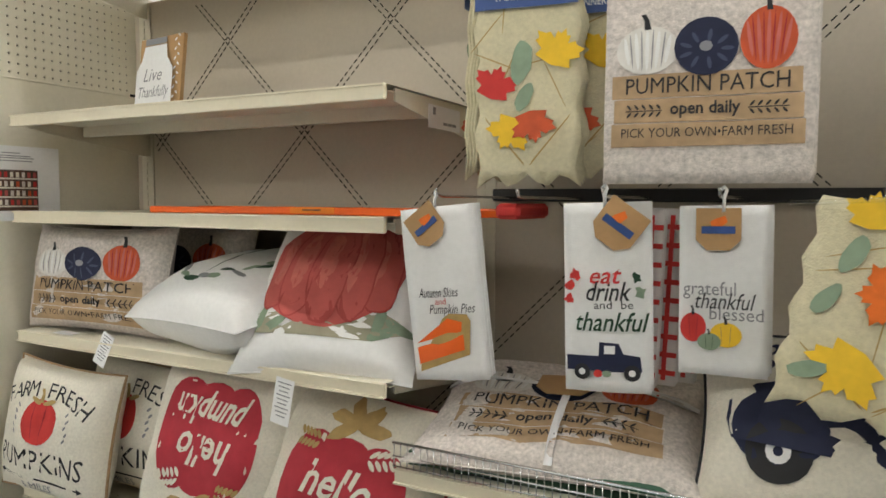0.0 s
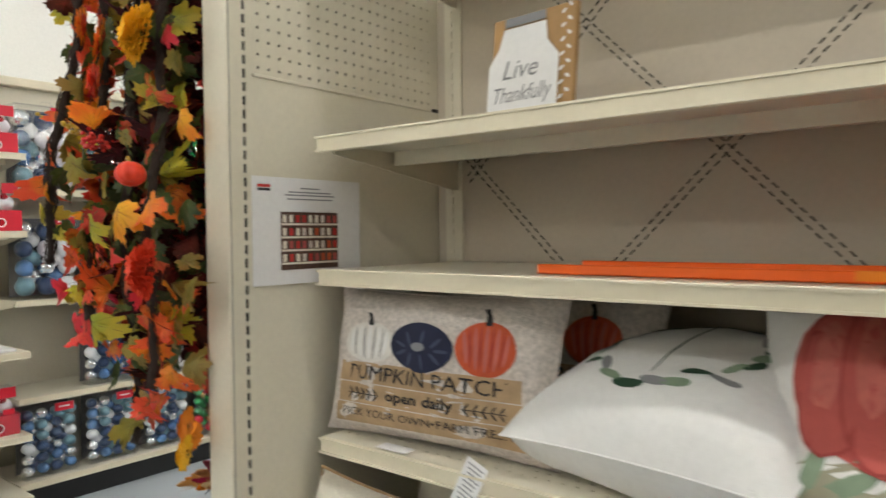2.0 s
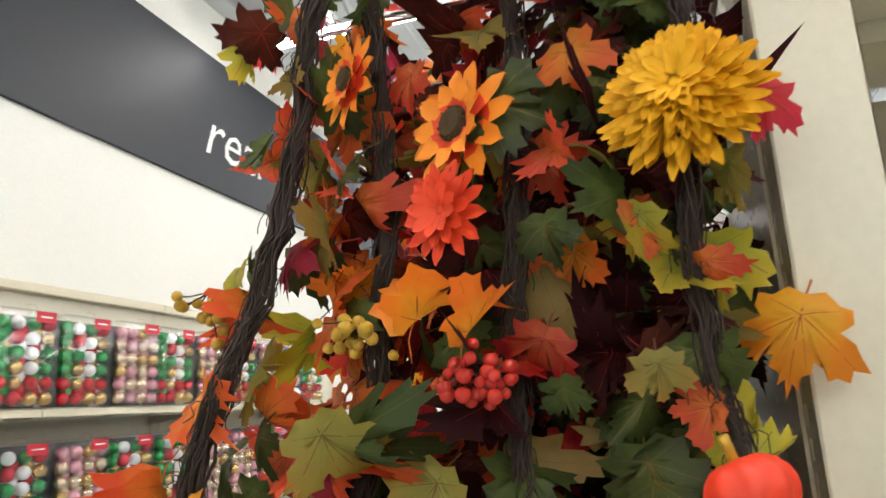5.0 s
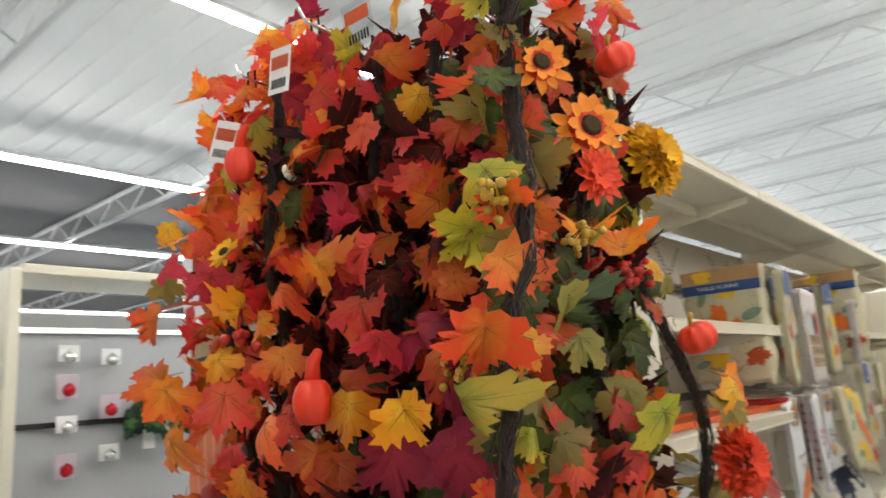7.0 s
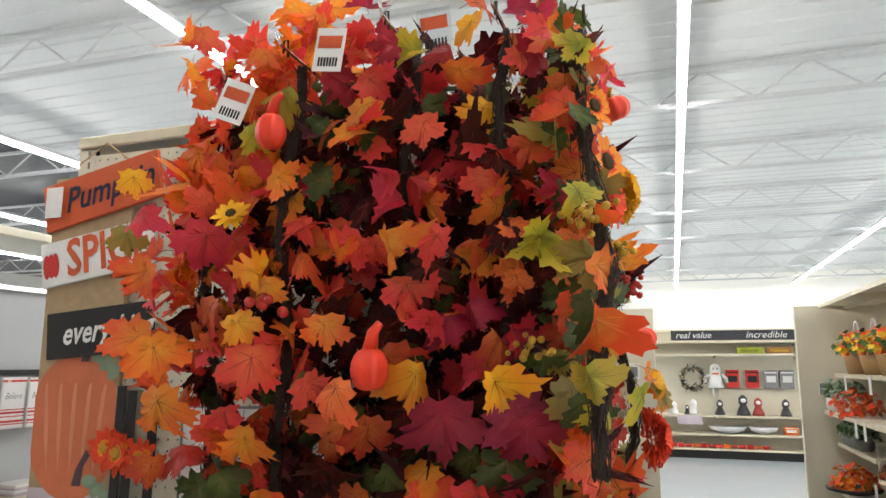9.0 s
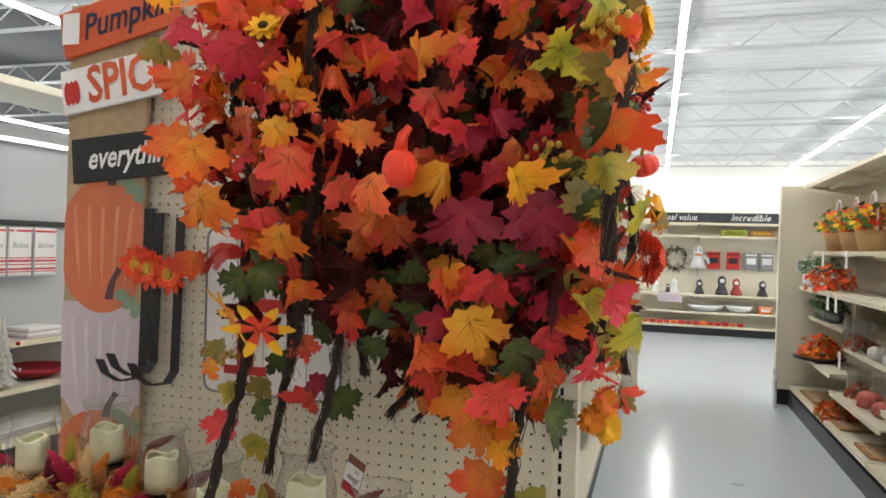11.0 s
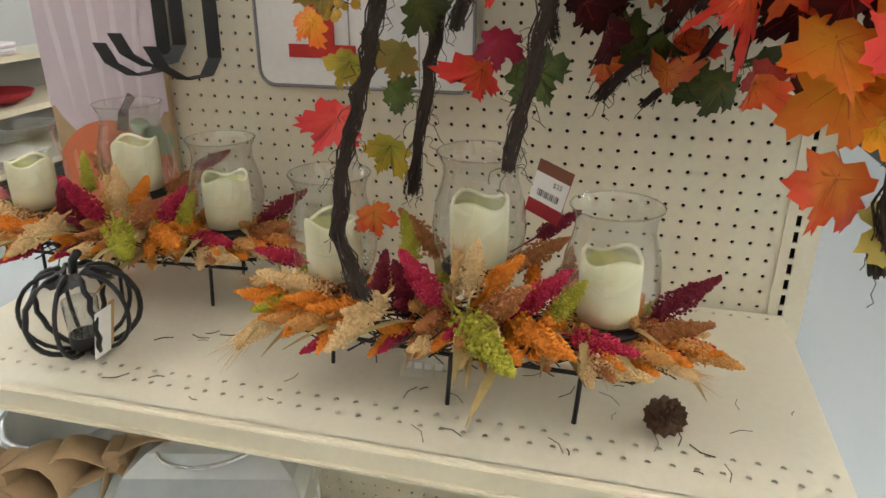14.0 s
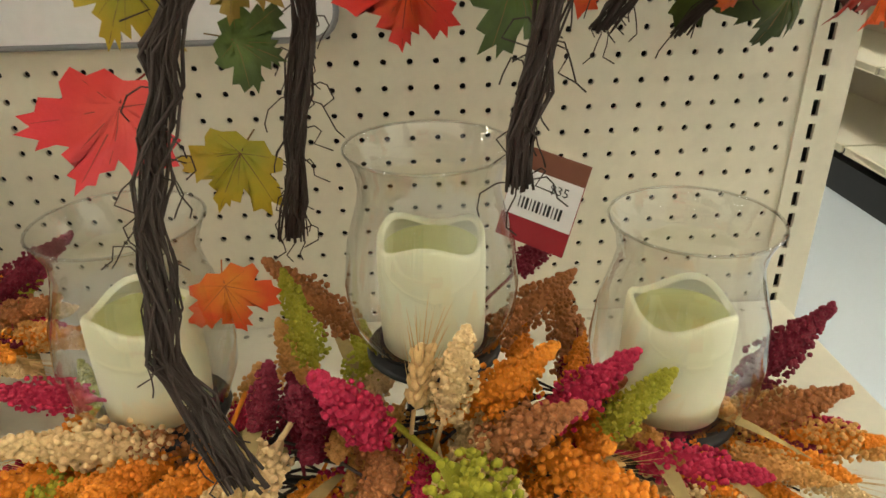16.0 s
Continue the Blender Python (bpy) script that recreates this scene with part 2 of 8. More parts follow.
def blob_data(name, material, outline, surf, lift, rings=3):
    """A filled outline (list of (x, y)) as rings about its middle, laid on surf."""
    n = len(outline)
    cx, cy = sum(p[0] for p in outline) / n, sum(p[1] for p in outline) / n
    vs = [(cx, cy, 0)]
    fs = []
    for r in range(1, rings + 1):
        for x, y in outline:
            vs.append((cx + (x - cx) * r / rings, cy + (y - cy) * r / rings, 0))
    for k in range(n):
        fs.append((0, 1 + k, 1 + (k + 1) % n))
    for r in range(rings - 1):
        a, b = 1 + r * n, 1 + (r + 1) * n
        for k in range(n):
            fs.append((a + k, b + k, b + (k + 1) % n, a + (k + 1) % n))
    return lay(mesh_data(name, vs, fs, material, True), surf, lift)


def ellipse(cx, cy, rx, ry, n=20, turn=0.0, wob=0.0, seed=0):
    rng = random.Random(seed)
    c, s = math.cos(math.radians(turn)), math.sin(math.radians(turn))
    pts = []
    for k in range(n):
        a = 2 * math.pi * k / n
        w = 1 + rng.uniform(-wob, wob)
        x, y = rx * math.cos(a) * w, ry * math.sin(a) * w
        pts.append((cx + x * c - y * s, cy + x * s + y * c))
    return pts


def rect(x0, y0, x1, y1, n=6):
    e = [(x0 + (x1 - x0) * k / n, y0) for k in range(n)] + [(x1, y0 + (y1 - y0) * k / n) for k in range(n)]
    return e + [(x1 - (x1 - x0) * k / n, y1) for k in range(n)] + [(x0, y1 - (y1 - y0) * k / n) for k in range(n)]


TEXTS = {}


def words(body, size, material, parent, x, y, surf=flat, lift=0.0012, width=None, turn=0.0, shear=0.0, name="lettering", bold=0.0, m=None):
    """Lettering in the built-in font, centred at (x, y), squeezed to width, laid on surf."""
    cu = bpy.data.curves.new(name, "FONT")
    cu.body, cu.size, cu.align_x, cu.align_y, cu.shear, cu.offset = body, size, "CENTER", "CENTER", shear, bold
    cu.resolution_u = 2
    tmp = bpy.data.objects.new("tmp", cu)
    scene.collection.objects.link(tmp)
    me = bpy.data.meshes.new_from_object(tmp.evaluated_get(bpy.context.evaluated_depsgraph_get()))
    bpy.data.objects.remove(tmp)
    bpy.data.curves.remove(cu)
    xs = [v.co.x for v in me.vertices] or [0]
    k = width / max(1e-6, max(xs) - min(xs)) if width else 1.0
    c, s = math.cos(math.radians(turn)), math.sin(math.radians(turn))
    for v in me.vertices:
        px, py = v.co.x * k, v.co.y
        v.co = (x + px * c - py * s, y + px * s + py * c, 0)
    me.materials.clear()
    me.materials.append(material)
    me.name = name
    lay(me, surf, lift)
    return part(name, me, parent, m)


# ---- the building ----
def structure(ob, label, category):
    return tagged(ob, label, category, kind="structure")


structure(box("floor", (50, 40, 0.1), (0, 12, -0.05), FLOOR), "glossy pale grey vinyl shop floor", "floor")
structure(box("wall_south", (50, 0.2, 5.2), (0, -3.45, 2.6), WALLW), "tall white painted shop wall", "wall")
structure(box("wall_north", (50, 0.2, 5.2), (0, 27.1, 2.6), WALLW), "white painted shop wall far behind the shelves", "wall")
structure(box("wall_west", (0.2, 31, 5.2), (-24, 11.9, 2.6), WALLW), "white painted shop side wall", "wall")
structure(box("wall_east", (0.2, 31, 5.2), (15, 11.9, 2.6), WALLW), "white painted shop side wall", "wall")


def ceiling():
    """Ribbed steel deck."""
    vs, fs = [], []
    y = -3.4
    while y < 27:
        for dy, z in ((0, 4.86), (0.22, 4.86), (0.235, 4.875), (0.285, 4.875), (0.30, 4.86)):
            i = len(vs)
            vs.extend(((-24, y + dy, z), (15, y + dy, z)))
            if i:
                fs.append((i - 2, i - 1, i + 1, i))
        y += 0.30
    structure(part("ceiling", mesh_data("ceiling", vs, fs, DECK)), "white ribbed steel roof deck", "ceiling")
    box("roof_slab", (40, 31, 0.1), (-4.5, 11.9, 5.0), DECK)["kind"] = "structure"


ceiling()
# flat slab added below the deck, darkens the western ceiling
structure(box("ceiling_dark_bay", (15.0, 30.0, 0.03), (-16.2, 11.7, 4.83), CHARCOAL), "flat charcoal slab below the western roof deck", "ceiling")


def joist(y, m=None):
    th = thing("roof_joist", "white open web steel roof joist", "joist", pose(0, y, 0), "roof joists")
    box("chord", (38.6, 0.06, 0.05), (-4.6, 0, 4.80), STEEL_W, th)
    box("chord", (38.6, 0.06, 0.05), (-4.6, 0, 4.42), STEEL_W, th)
    bm = bmesh.new()
    x = -23.5
    k = 0
    while x < 14:
        a, b = (4.80, 4.42) if k % 2 else (4.42, 4.80)
        tube_bm(bm, [(x, 0, a), (x + 0.55, 0, b)], 0.014, 4)
        x += 0.55
        k += 1
    part("web", bm_data("web", bm, STEEL_W), th)


for jy in (-2.2, 0.8, 3.8, 6.8, 9.8, 12.8, 15.8, 18.8, 21.8, 24.8):
    joist(jy)


def strip_light(x):
    th = thing("strip_light", "long bright white fluorescent strip light on the ceiling", "ceiling light", pose(x, 0, 4.36), "strip lights")
    box("housing", (0.11, 29.6, 0.05), (0, 11.7, 0.04), STEEL_W, th, 0.008)
    bm = bmesh.new()
    tube_bm(bm, [(0, -3.1, 0), (0, 11, 0), (0, 26.5, 0)], 0.045, 10)
    part("tube", bm_data("tube", bm, TUBE_M, True), th)
    for k in range(10):
        rod("hanger", [(0, -2.2 + 3 * k, 0.06), (0, -2.2 + 3 * k, 0.08)], 0.012, STEEL_W, th)


for lx in (13.4, 9.2, 5.0, 1.0, -3.2, -7.4, -11.6, -15.8, -20.0):
    strip_light(lx)

# charcoal sign band on the south wall
band = tagged(box("sign_band", (20, 0.03, 1.1), (-9.5, -3.33, 3.85), CHARCOAL, bevel=0.004), "charcoal wall sign band with white script lettering", "wall sign")
SIGN_UP = Matrix.Translation((-4.22, -3.313, 3.74)) @ Euler((radians(90), 0, radians(180))).to_matrix().to_4x4()
words("real value", 0.56, PAPER, band, 0, 0, m=SIGN_UP, shear=0.3, lift=0.002)
tagged(box("sign_band", (1.9, 0.03, 0.16), (1.7, 11.0, 1.95), CHARCOAL, bevel=0.003), "charcoal header sign above the far shelves", "wall sign")


# ---- gondola shelving ----
ZTOP = 2.0


def upright(parent, x, y, turn, z0=0.14, z1=None, width=0.05, shift=0.42):
    z1 = z1 or ZTOP
    n = int((z1 - z0) / 0.0254)
    plate("upright", width, [(0, n * 0.0254, "slot", shift)], CREAM, parent, pose(x, y, z0, 0, 0, turn), label="slotted cream steel upright")
    # black sheet behind the slots stands for the shade inside them
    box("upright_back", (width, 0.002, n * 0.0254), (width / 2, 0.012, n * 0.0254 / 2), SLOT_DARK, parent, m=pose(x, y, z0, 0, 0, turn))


def shelf(parent_m, length, depth, name="gondola_shelf", holes=True, label="cream steel gondola shelf with a price channel", lip=0.032, group="gondola shelves", bracket=True):
    """A steel shelf: x along it, front at -y, top at z 0."""
    th = thing(name, label, "shelf", parent_m, group)
    if holes:
        bands = [(0, 0.03, "plain", 0), (0.03, 0.0554, "round", 0.012), (0.0554, 0.0808, "round", 0.0247), (0.0808, depth - 0.03, "plain", 0), (depth - 0.03, depth - 0.0046, "round", 0.012), (depth - 0.0046, depth, "plain", 0)]
        vs, fs = perforated(length, bands, radius=0.0034, depth=0.003)
        part("top", mesh_data("top", vs, fs, CREAM), th, Matrix.Translation((0, -depth, 0)) @ Euler((radians(90), 0, 0)).to_matrix().to_4x4().inverted(), "perforated cream steel top")
        box("underside", (length - 0.004, depth - 0.02, 0.002), (length / 2, -depth / 2, -0.012), CREAM, th)
    else:
        box("top", (length, depth, 0.012), (length / 2, -depth / 2, -0.006), CREAM, th)
    bm = bmesh.new()
    box_bm(bm, (length, 0.012, lip), (length / 2, -depth - 0.0065, -lip / 2 + 0.001), 0.003)
    box_bm(bm, (length, 0.004, 0.004), (length / 2, -depth - 0.0145, -0.002))
    box_bm(bm, (length, 0.004, 0.004), (length / 2, -depth - 0.0145, -lip + 0.004))
    part("price_channel", bm_data("price_channel", bm, SHELF_LIP), th, label="cream price channel")
    box("stiffener", (length - 0.04, 0.02, 0.03), (length / 2, -depth * 0.55, -0.028), CREAM, th)
    if bracket:
        for bx in (0.004, length - 0.004):
            vs = [(bx + s, y, z) for s in (-0.002, 0.002) for y, z in ((0, -0.004), (-depth * 0.93, -0.004), (-depth * 0.93, -0.03), (-0.03, -0.085), (0, -0.085))]
            fs = [(0, 1, 2, 3, 4), (9, 8, 7, 6, 5)] + [(k, (k + 1) % 5, 5 + (k + 1) % 5, 5 + k) for k in range(5)]
            part("bracket", mesh_data("bracket", vs, fs, CREAM), th)
    return th


FACE_X = 90     # shelf whose front looks towards +x
# end panel that closes the run, holes on both faces
cap = tagged(new("end_panel"), "cream end panel with pegboard front and slotted uprights", "end panel", kind="structure")
C0 = -0.5597
bands = [(0, 72 * 0.0254, "round", 0)]
plate("pegboard", 44 * 0.0254 + 1e-4, bands, CREAM, cap, pose(C0, -0.045, 0.696 - 21.5 * 0.0254))
box("skirt", (1.22, 0.07, 0.14), (0, -0.0075, 0.07), BLACK, cap)
upright(cap, 0.5577, -0.045, 0, 0.14, ZTOP, 0.0523, 0.41)
upright(cap, -0.61, -0.045, 0, 0.14, ZTOP, 0.05, 0.59)
box("trim", (0.004, 0.003, 1.84), (0.5625, -0.0465, 1.07), CREAM, cap)
# black block paints the unlit gap behind the pegboard holes
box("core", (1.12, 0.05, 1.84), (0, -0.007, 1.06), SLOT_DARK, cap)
box("end_cover", (0.006, 0.073, 1.86), (0.6075, -0.0075, 1.07), CREAM, cap, 0.002)
box("end_cover", (0.006, 0.073, 1.86), (-0.6075, -0.0075, 1.07), CREAM, cap, 0.002)
box("top_rail", (1.23, 0.085, 0.03), (0, -0.0075, ZTOP + 0.015), SHELF_LIP, cap, 0.004)
# inner face of the end panel: plain steel below, pegboard above
box("inner_sheet", (0.57, 0.004, 1.56), (0.27, 0.028, 0.92), CREAM, cap)
plate("inner_pegboard", 0.5334, [(0, 11 * 0.0254, "round", 0)], CREAM, cap, pose(0.555, 0.032, 1.705, 0, 0, 180))
box("inner_sheet", (0.05, 0.004, 0.28), (0.0, 0.028, 1.85), CREAM, cap)
box("joint_strip", (0.53, 0.004, 0.006), (0.29, 0.0325, 1.702), CREAM, cap, 0.001)
upright(cap, 0.606, 0.031, 180, 0.14, ZTOP, 0.052, 0.62)

# the long run behind it
run = tagged(new("gondola_run"), "double-sided beige gondola shelving run", "shelving", kind="structure")
box("back_panel", (0.02, 5.53, 1.9), (-0.013, 2.797, 1.05), CREAM_SHADED, run)
box("base", (0.9, 5.5, 0.13), (0, 2.79, 0.065), BLACK, run)
box("plinth", (0.92, 5.5, 0.04), (0, 2.79, 0.15), CREAM, run)
for k in range(5):
    uy = 0.085 + 1.222 * k
    upright(run, 0.004, uy - 0.025, 90, 0.17, ZTOP, 0.05, 0.5)
    box("upright_core", (0.003, 0.048, 1.8), (-0.001, uy, 1.08), CREAM, run)
# raised black dashes in place of the shade inside the panel slots
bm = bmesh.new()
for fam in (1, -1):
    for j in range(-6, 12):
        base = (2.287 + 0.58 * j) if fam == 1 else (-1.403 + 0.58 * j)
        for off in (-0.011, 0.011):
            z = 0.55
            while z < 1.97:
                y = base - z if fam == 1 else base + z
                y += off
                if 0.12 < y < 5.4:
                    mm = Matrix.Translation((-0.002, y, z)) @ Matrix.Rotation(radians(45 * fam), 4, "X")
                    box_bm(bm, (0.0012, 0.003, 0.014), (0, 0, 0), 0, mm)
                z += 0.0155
part("slot_lattice", bm_data("slot_lattice", bm, SLOT_DARK), run, label="black dashes for the shade inside diagonal panel slots")
tagged(box("far_end_panel", (1.22, 0.07, 2.0), (0, 5.6, 1.0), CREAM, bevel=0.004), "cream end panel of the shelving run", "end panel", kind="structure")

for k in range(4):
    shelf(pose(0.0, 0.094 + 1.222 * k, 2.03, 0, 0, 90), 1.205, 0.44, "canopy_shelf", True, "cream canopy shelf on top of the shelving run", group="canopy shelves")
S1, S2, S3, S4 = 1.589, 1.330, 1.001, 0.56
for z in (S1, S2, S3, S4):
    shelf(pose(0.0, 0.094, z, 0, 0, 90), 1.2, 0.443)
shelf(pose(0.0, 1.316, 0.835, 0, 0, 90), 1.2, 0.443)
for k in (2, 3):
    for z in (1.6, 1.25, 0.9, 0.5):
        shelf(pose(0.0, 0.094 + 1.222 * k, z, 0, 0, 90), 1.2, 0.40, holes=False)
# end-cap shelf
cap_shelf = shelf(pose(-0.585, -0.05, 0.688), 1.168, 0.44, "endcap_shelf", True, "perforated cream steel shelf on the end panel", lip=0.035, group="")
shelf(pose(-0.585, -0.05, 0.17), 1.168, 0.44, "endcap_deck", False, "cream base deck of the end panel", group="", bracket=False)


# ---- ornament shelving on the south wall ----
def wall_bay(x0, x1, yb, facing, zs, depth, name, back=CREAM, top=2.05):
    """A shelving bay between x0 and x1 with its back at yb, front looking along facing (+1: +y, -1: -y)."""
    b = tagged(new(name), "cream wall shelving bay", "shelving", kind="structure")
    box("bay_back", (x1 - x0, 0.03, top), ((x0 + x1) / 2, yb - facing * 0.02, top / 2), back, b)
    box("bay_top", (x1 - x0, 0.09, 0.05), ((x0 + x1) / 2, yb, top + 0.02), SHELF_LIP, b, 0.006)
    box("bay_base", (x1 - x0, depth * 0.95, 0.12), ((x0 + x1) / 2, yb + facing * depth * 0.47, 0.06), BLACK, b)
    for ux in (x0 + 0.02, x1 - 0.07):
        if facing > 0:
            upright(b, ux + 0.05, yb + 0.004, 180, 0.14, top)
        else:
            upright(b, ux, yb - 0.004, 0, 0.14, top)
    for z in zs:
        if facing > 0:
            shelf(pose(x1, yb + 0.006, z, 0, 0, 180), x1 - x0 - 0.01, depth, holes=False)
        else:
            shelf(pose(x0, yb - 0.006, z), x1 - x0 - 0.01, depth, holes=False)
    return b


YS = -3.12
wall_bay(-0.03, 1.19, -2.95, 1, (1.80, 1.43, 0.85, 0.45, 0.15), 0.42, "shelving_bay_1", top=2.23)
wall_bay(-1.25, -0.03, YS, 1, (1.645, 1.08, 0.585, 0.15), 0.40, "shelving_bay_2", top=2.23)
wall_bay(-2.47, -1.25, YS, 1, (1.645, 1.08, 0.585, 0.15), 0.40, "shelving_bay_3", top=2.23)
wall_bay(-3.69, -2.47, YS, 1, (1.645, 1.08, 0.585, 0.15), 0.40, "shelving_bay_4", top=2.23)
wall_bay(-4.91, -3.69, YS, 1, (1.645, 1.08, 0.585, 0.15), 0.40, "shelving_bay_5", top=2.23)

# far wall shelving
wall_bay(0.2, 1.42, 11.35, -1, (1.86, 1.65, 0.676, 0.39, 0.16), 0.42, "shelving_bay_6", top=2.02)
wall_bay(1.42, 2.64, 11.35, -1, (1.86, 1.65, 0.676, 0.39, 0.16), 0.42, "shelving_bay_7", top=2.02)
wall_bay(-1.02, 0.2, 11.35, -1, (1.86, 1.65, 0.676, 0.39, 0.16), 0.42, "shelving_bay_8", top=2.02)
wall_bay(2.64, 3.86, 11.35, -1, (1.86, 1.65, 0.676, 0.39, 0.16), 0.42, "shelving_bay_9", top=2.02)

# facing run across the aisle
run2 = tagged(new("gondola_run_east"), "cream gondola shelving run across the aisle", "shelving", kind="structure")
box("back_panel", (0.03, 4.9, 1.9), (2.46, 3.1, 1.05), CREAM_SHADED, run2)
box("base", (0.55, 4.9, 0.13), (2.2, 3.1, 0.065), BLACK, run2)
tagged(box("wing_panel", (1.2, 0.07, 1.86), (2.42, 5.60, 1.06), CREAM, bevel=0.004), "cream end panel at the end of the aisle run", "end panel", kind="structure")
box("wing_skirt", (1.2, 0.075, 0.14), (2.42, 5.60, 0.07), BLACK)["kind"] = "structure"
plate("wing_slots", 0.05, [(0, 68 * 0.0254, "slot", 0.5)], CREAM, run2, pose(1.825, 5.56, 0.16))
for k in range(4):
    yk = 5.5 - 1.22 * k
    for z, dp in ((1.99, 0.42), (1.40, 0.34), (1.09, 0.44), (0.83, 0.36), (0.5, 0.44), (0.19, 0.50)):
        if k == 1 and z in (0.83, 0.5):
            z -= 0.12
        shelf(pose(2.44, yk, z, 0, 0, -90), 1.2, dp, holes=False)

# parallel run beyond the end panel
GREYWALL = mat("grey_slat_wall", (0.42, 0.43, 0.45), 0.5, var=0.08, scale=2)
run3 = tagged(new("gondola_run_west"), "grey-backed gondola shelving run", "shelving", kind="structure")
box("back_panel", (0.04, 5.4, 1.95), (-3.12, 2.9, 1.05), GREYWALL, run3)
box("base", (0.5, 5.4, 0.13), (-2.9, 2.9, 0.065), BLACK, run3)
box("run_top", (0.5, 5.4, 0.05), (-2.95, 2.9, 2.2), CREAM, run3, 0.006)
box("end_post", (0.5, 0.06, 2.2), (-2.95, 0.17, 1.1), CREAM, run3, 0.006)
box("rail", (0.03, 5.4, 0.03), (-3.07, 2.9, 1.93), CHROME, run3)
box("rail", (0.03, 5.4, 0.03), (-3.07, 2.9, 1.42), BLACK, run3)
for k in range(4):
    for z, dp in ((0.72, 0.30), (0.48, 0.42), (0.2, 0.46)):
        shelf(pose(-3.1, 0.25 + 1.25 * k, z, 0, 0, 90), 1.22, dp, holes=False)


# ---- linens on the run ----
FACE = Matrix(((0, 0, 1, 0), (1, 0, 0, 0), (0, 1, 0, 0), (0, 0, 0, 1)))   # local x to +y, y to up, z to +x


def place(x, y, z, lean=0.0, roll=0.0, yaw=0.0):
    """On the +x face of the run: leaning back, rolled in its plane, yawed about the upright."""
    return Matrix.Translation((x, y, z)) @ Matrix.Rotation(radians(yaw), 4, "Z") @ FACE @ Matrix.Rotation(radians(-lean), 4, "X") @ Matrix.Rotation(radians(roll), 4, "Z")


def cushion_surf(w, h, d, side=1, seed=0, pinch=0.07):
    off = Vector((seed * 3.7, seed * 1.3, side * 5.1))

    def surf(x, y, lift):
        u, v = max(-1, min(1, 2 * x / w)), max(-1, min(1, 2 * y / h))
        px = x * (1 - pinch * (1 - v * v) * abs(u) ** 2)
        py = y * (1 - pinch * (1 - u * u) * abs(v) ** 2)
        t = d / 2 * (max(0.0, (1 - u * u) * (1 - v * v)) ** 0.38)
        edge = min(1.0, 4 * (1 - max(abs(u), abs(v))))
        t += edge * 0.018 * noise.noise(Vector((x * 7, y * 7, 0)) + off) + edge * 0.007 * noise.noise(Vector((x * 22, y * 22, 3)) + off)
        return Vector((px, py, side * (max(t, 0.0) + lift)))
    return surf


def cushion(name, w, h, d, material, m, label, seed=1, piping=None, back=None, group="cushions", pinch=0.07):
    th = thing(name, label, "cushion", m, group)
    n = 22
    for side, nm in ((1, "front"), (-1, "back")):
        sf = cushion_surf(w, h, d, side, seed, pinch)
        vs = [sf(w * (i / n - 0.5), h * (j / n - 0.5), 0) for j in range(n + 1) for i in range(n + 1)]
        fs = []
        for j in range(n):
            for i in range(n):
                a = j * (n + 1) + i
                q = (a, a + 1, a + n + 2, a + n + 1)
                fs.append(q if side == 1 else q[::-1])
        part(nm, mesh_data(nm, vs, fs, material if side == 1 or back is None else back, True), th)
    sf = cushion_surf(w, h, d, 1, seed, pinch)
    pts = [sf(x, y, 0) for x, y in rect(-w / 2, -h / 2, w / 2, h / 2, 10)]
    pts.append(pts[0])
    rod("piping" if piping else "seam", pts, 0.004 if piping else 0.002, piping or material, th, 5)
    return th, sf


def print_on(th, surf):
    """Returns a function that lays a coloured outline on the surface."""
    def put(name, outline, material, lift=0.0012, rings=3):
        return part(name, blob_data(name, material, outline, surf, lift, rings), th)
    return put


def pumpkin_print(put, cx, cy, rx, ry, base, dark, light, lift, stem=INK, lobes=5):
    put("pumpkin", ellipse(cx, cy, rx, ry, 22), base, lift, 4)
    for k in range(lobes):
        f = (k + 0.5) / lobes * 2 - 1
        put("pumpkin_rib", ellipse(cx + f * rx * 0.82, cy, rx * 0.07, ry * 0.86 * math.sqrt(max(0.05, 1 - (f * 0.9) ** 2)), 12, -f * 12), light, lift + 0.0006, 2)
    for k in range(1, lobes):
        f = k / lobes * 2 - 1
        put("pumpkin_groove", ellipse(cx + f * rx * 0.85, cy, rx * 0.025, ry * 0.88 * math.sqrt(max(0.05, 1 - (f * 0.9) ** 2)), 10, -f * 10), dark, lift + 0.0008, 2)
    put("stem", [(cx - rx * 0.10, cy + ry * 0.85), (cx + rx * 0.12, cy + ry * 0.85), (cx + rx * 0.06, cy + ry * 1.2), (cx - rx * 0.05, cy + ry * 1.5), (cx - rx * 0.22, cy + ry * 1.48), (cx - rx * 0.10, cy + ry * 1.25)], stem, lift + 0.001, 2)


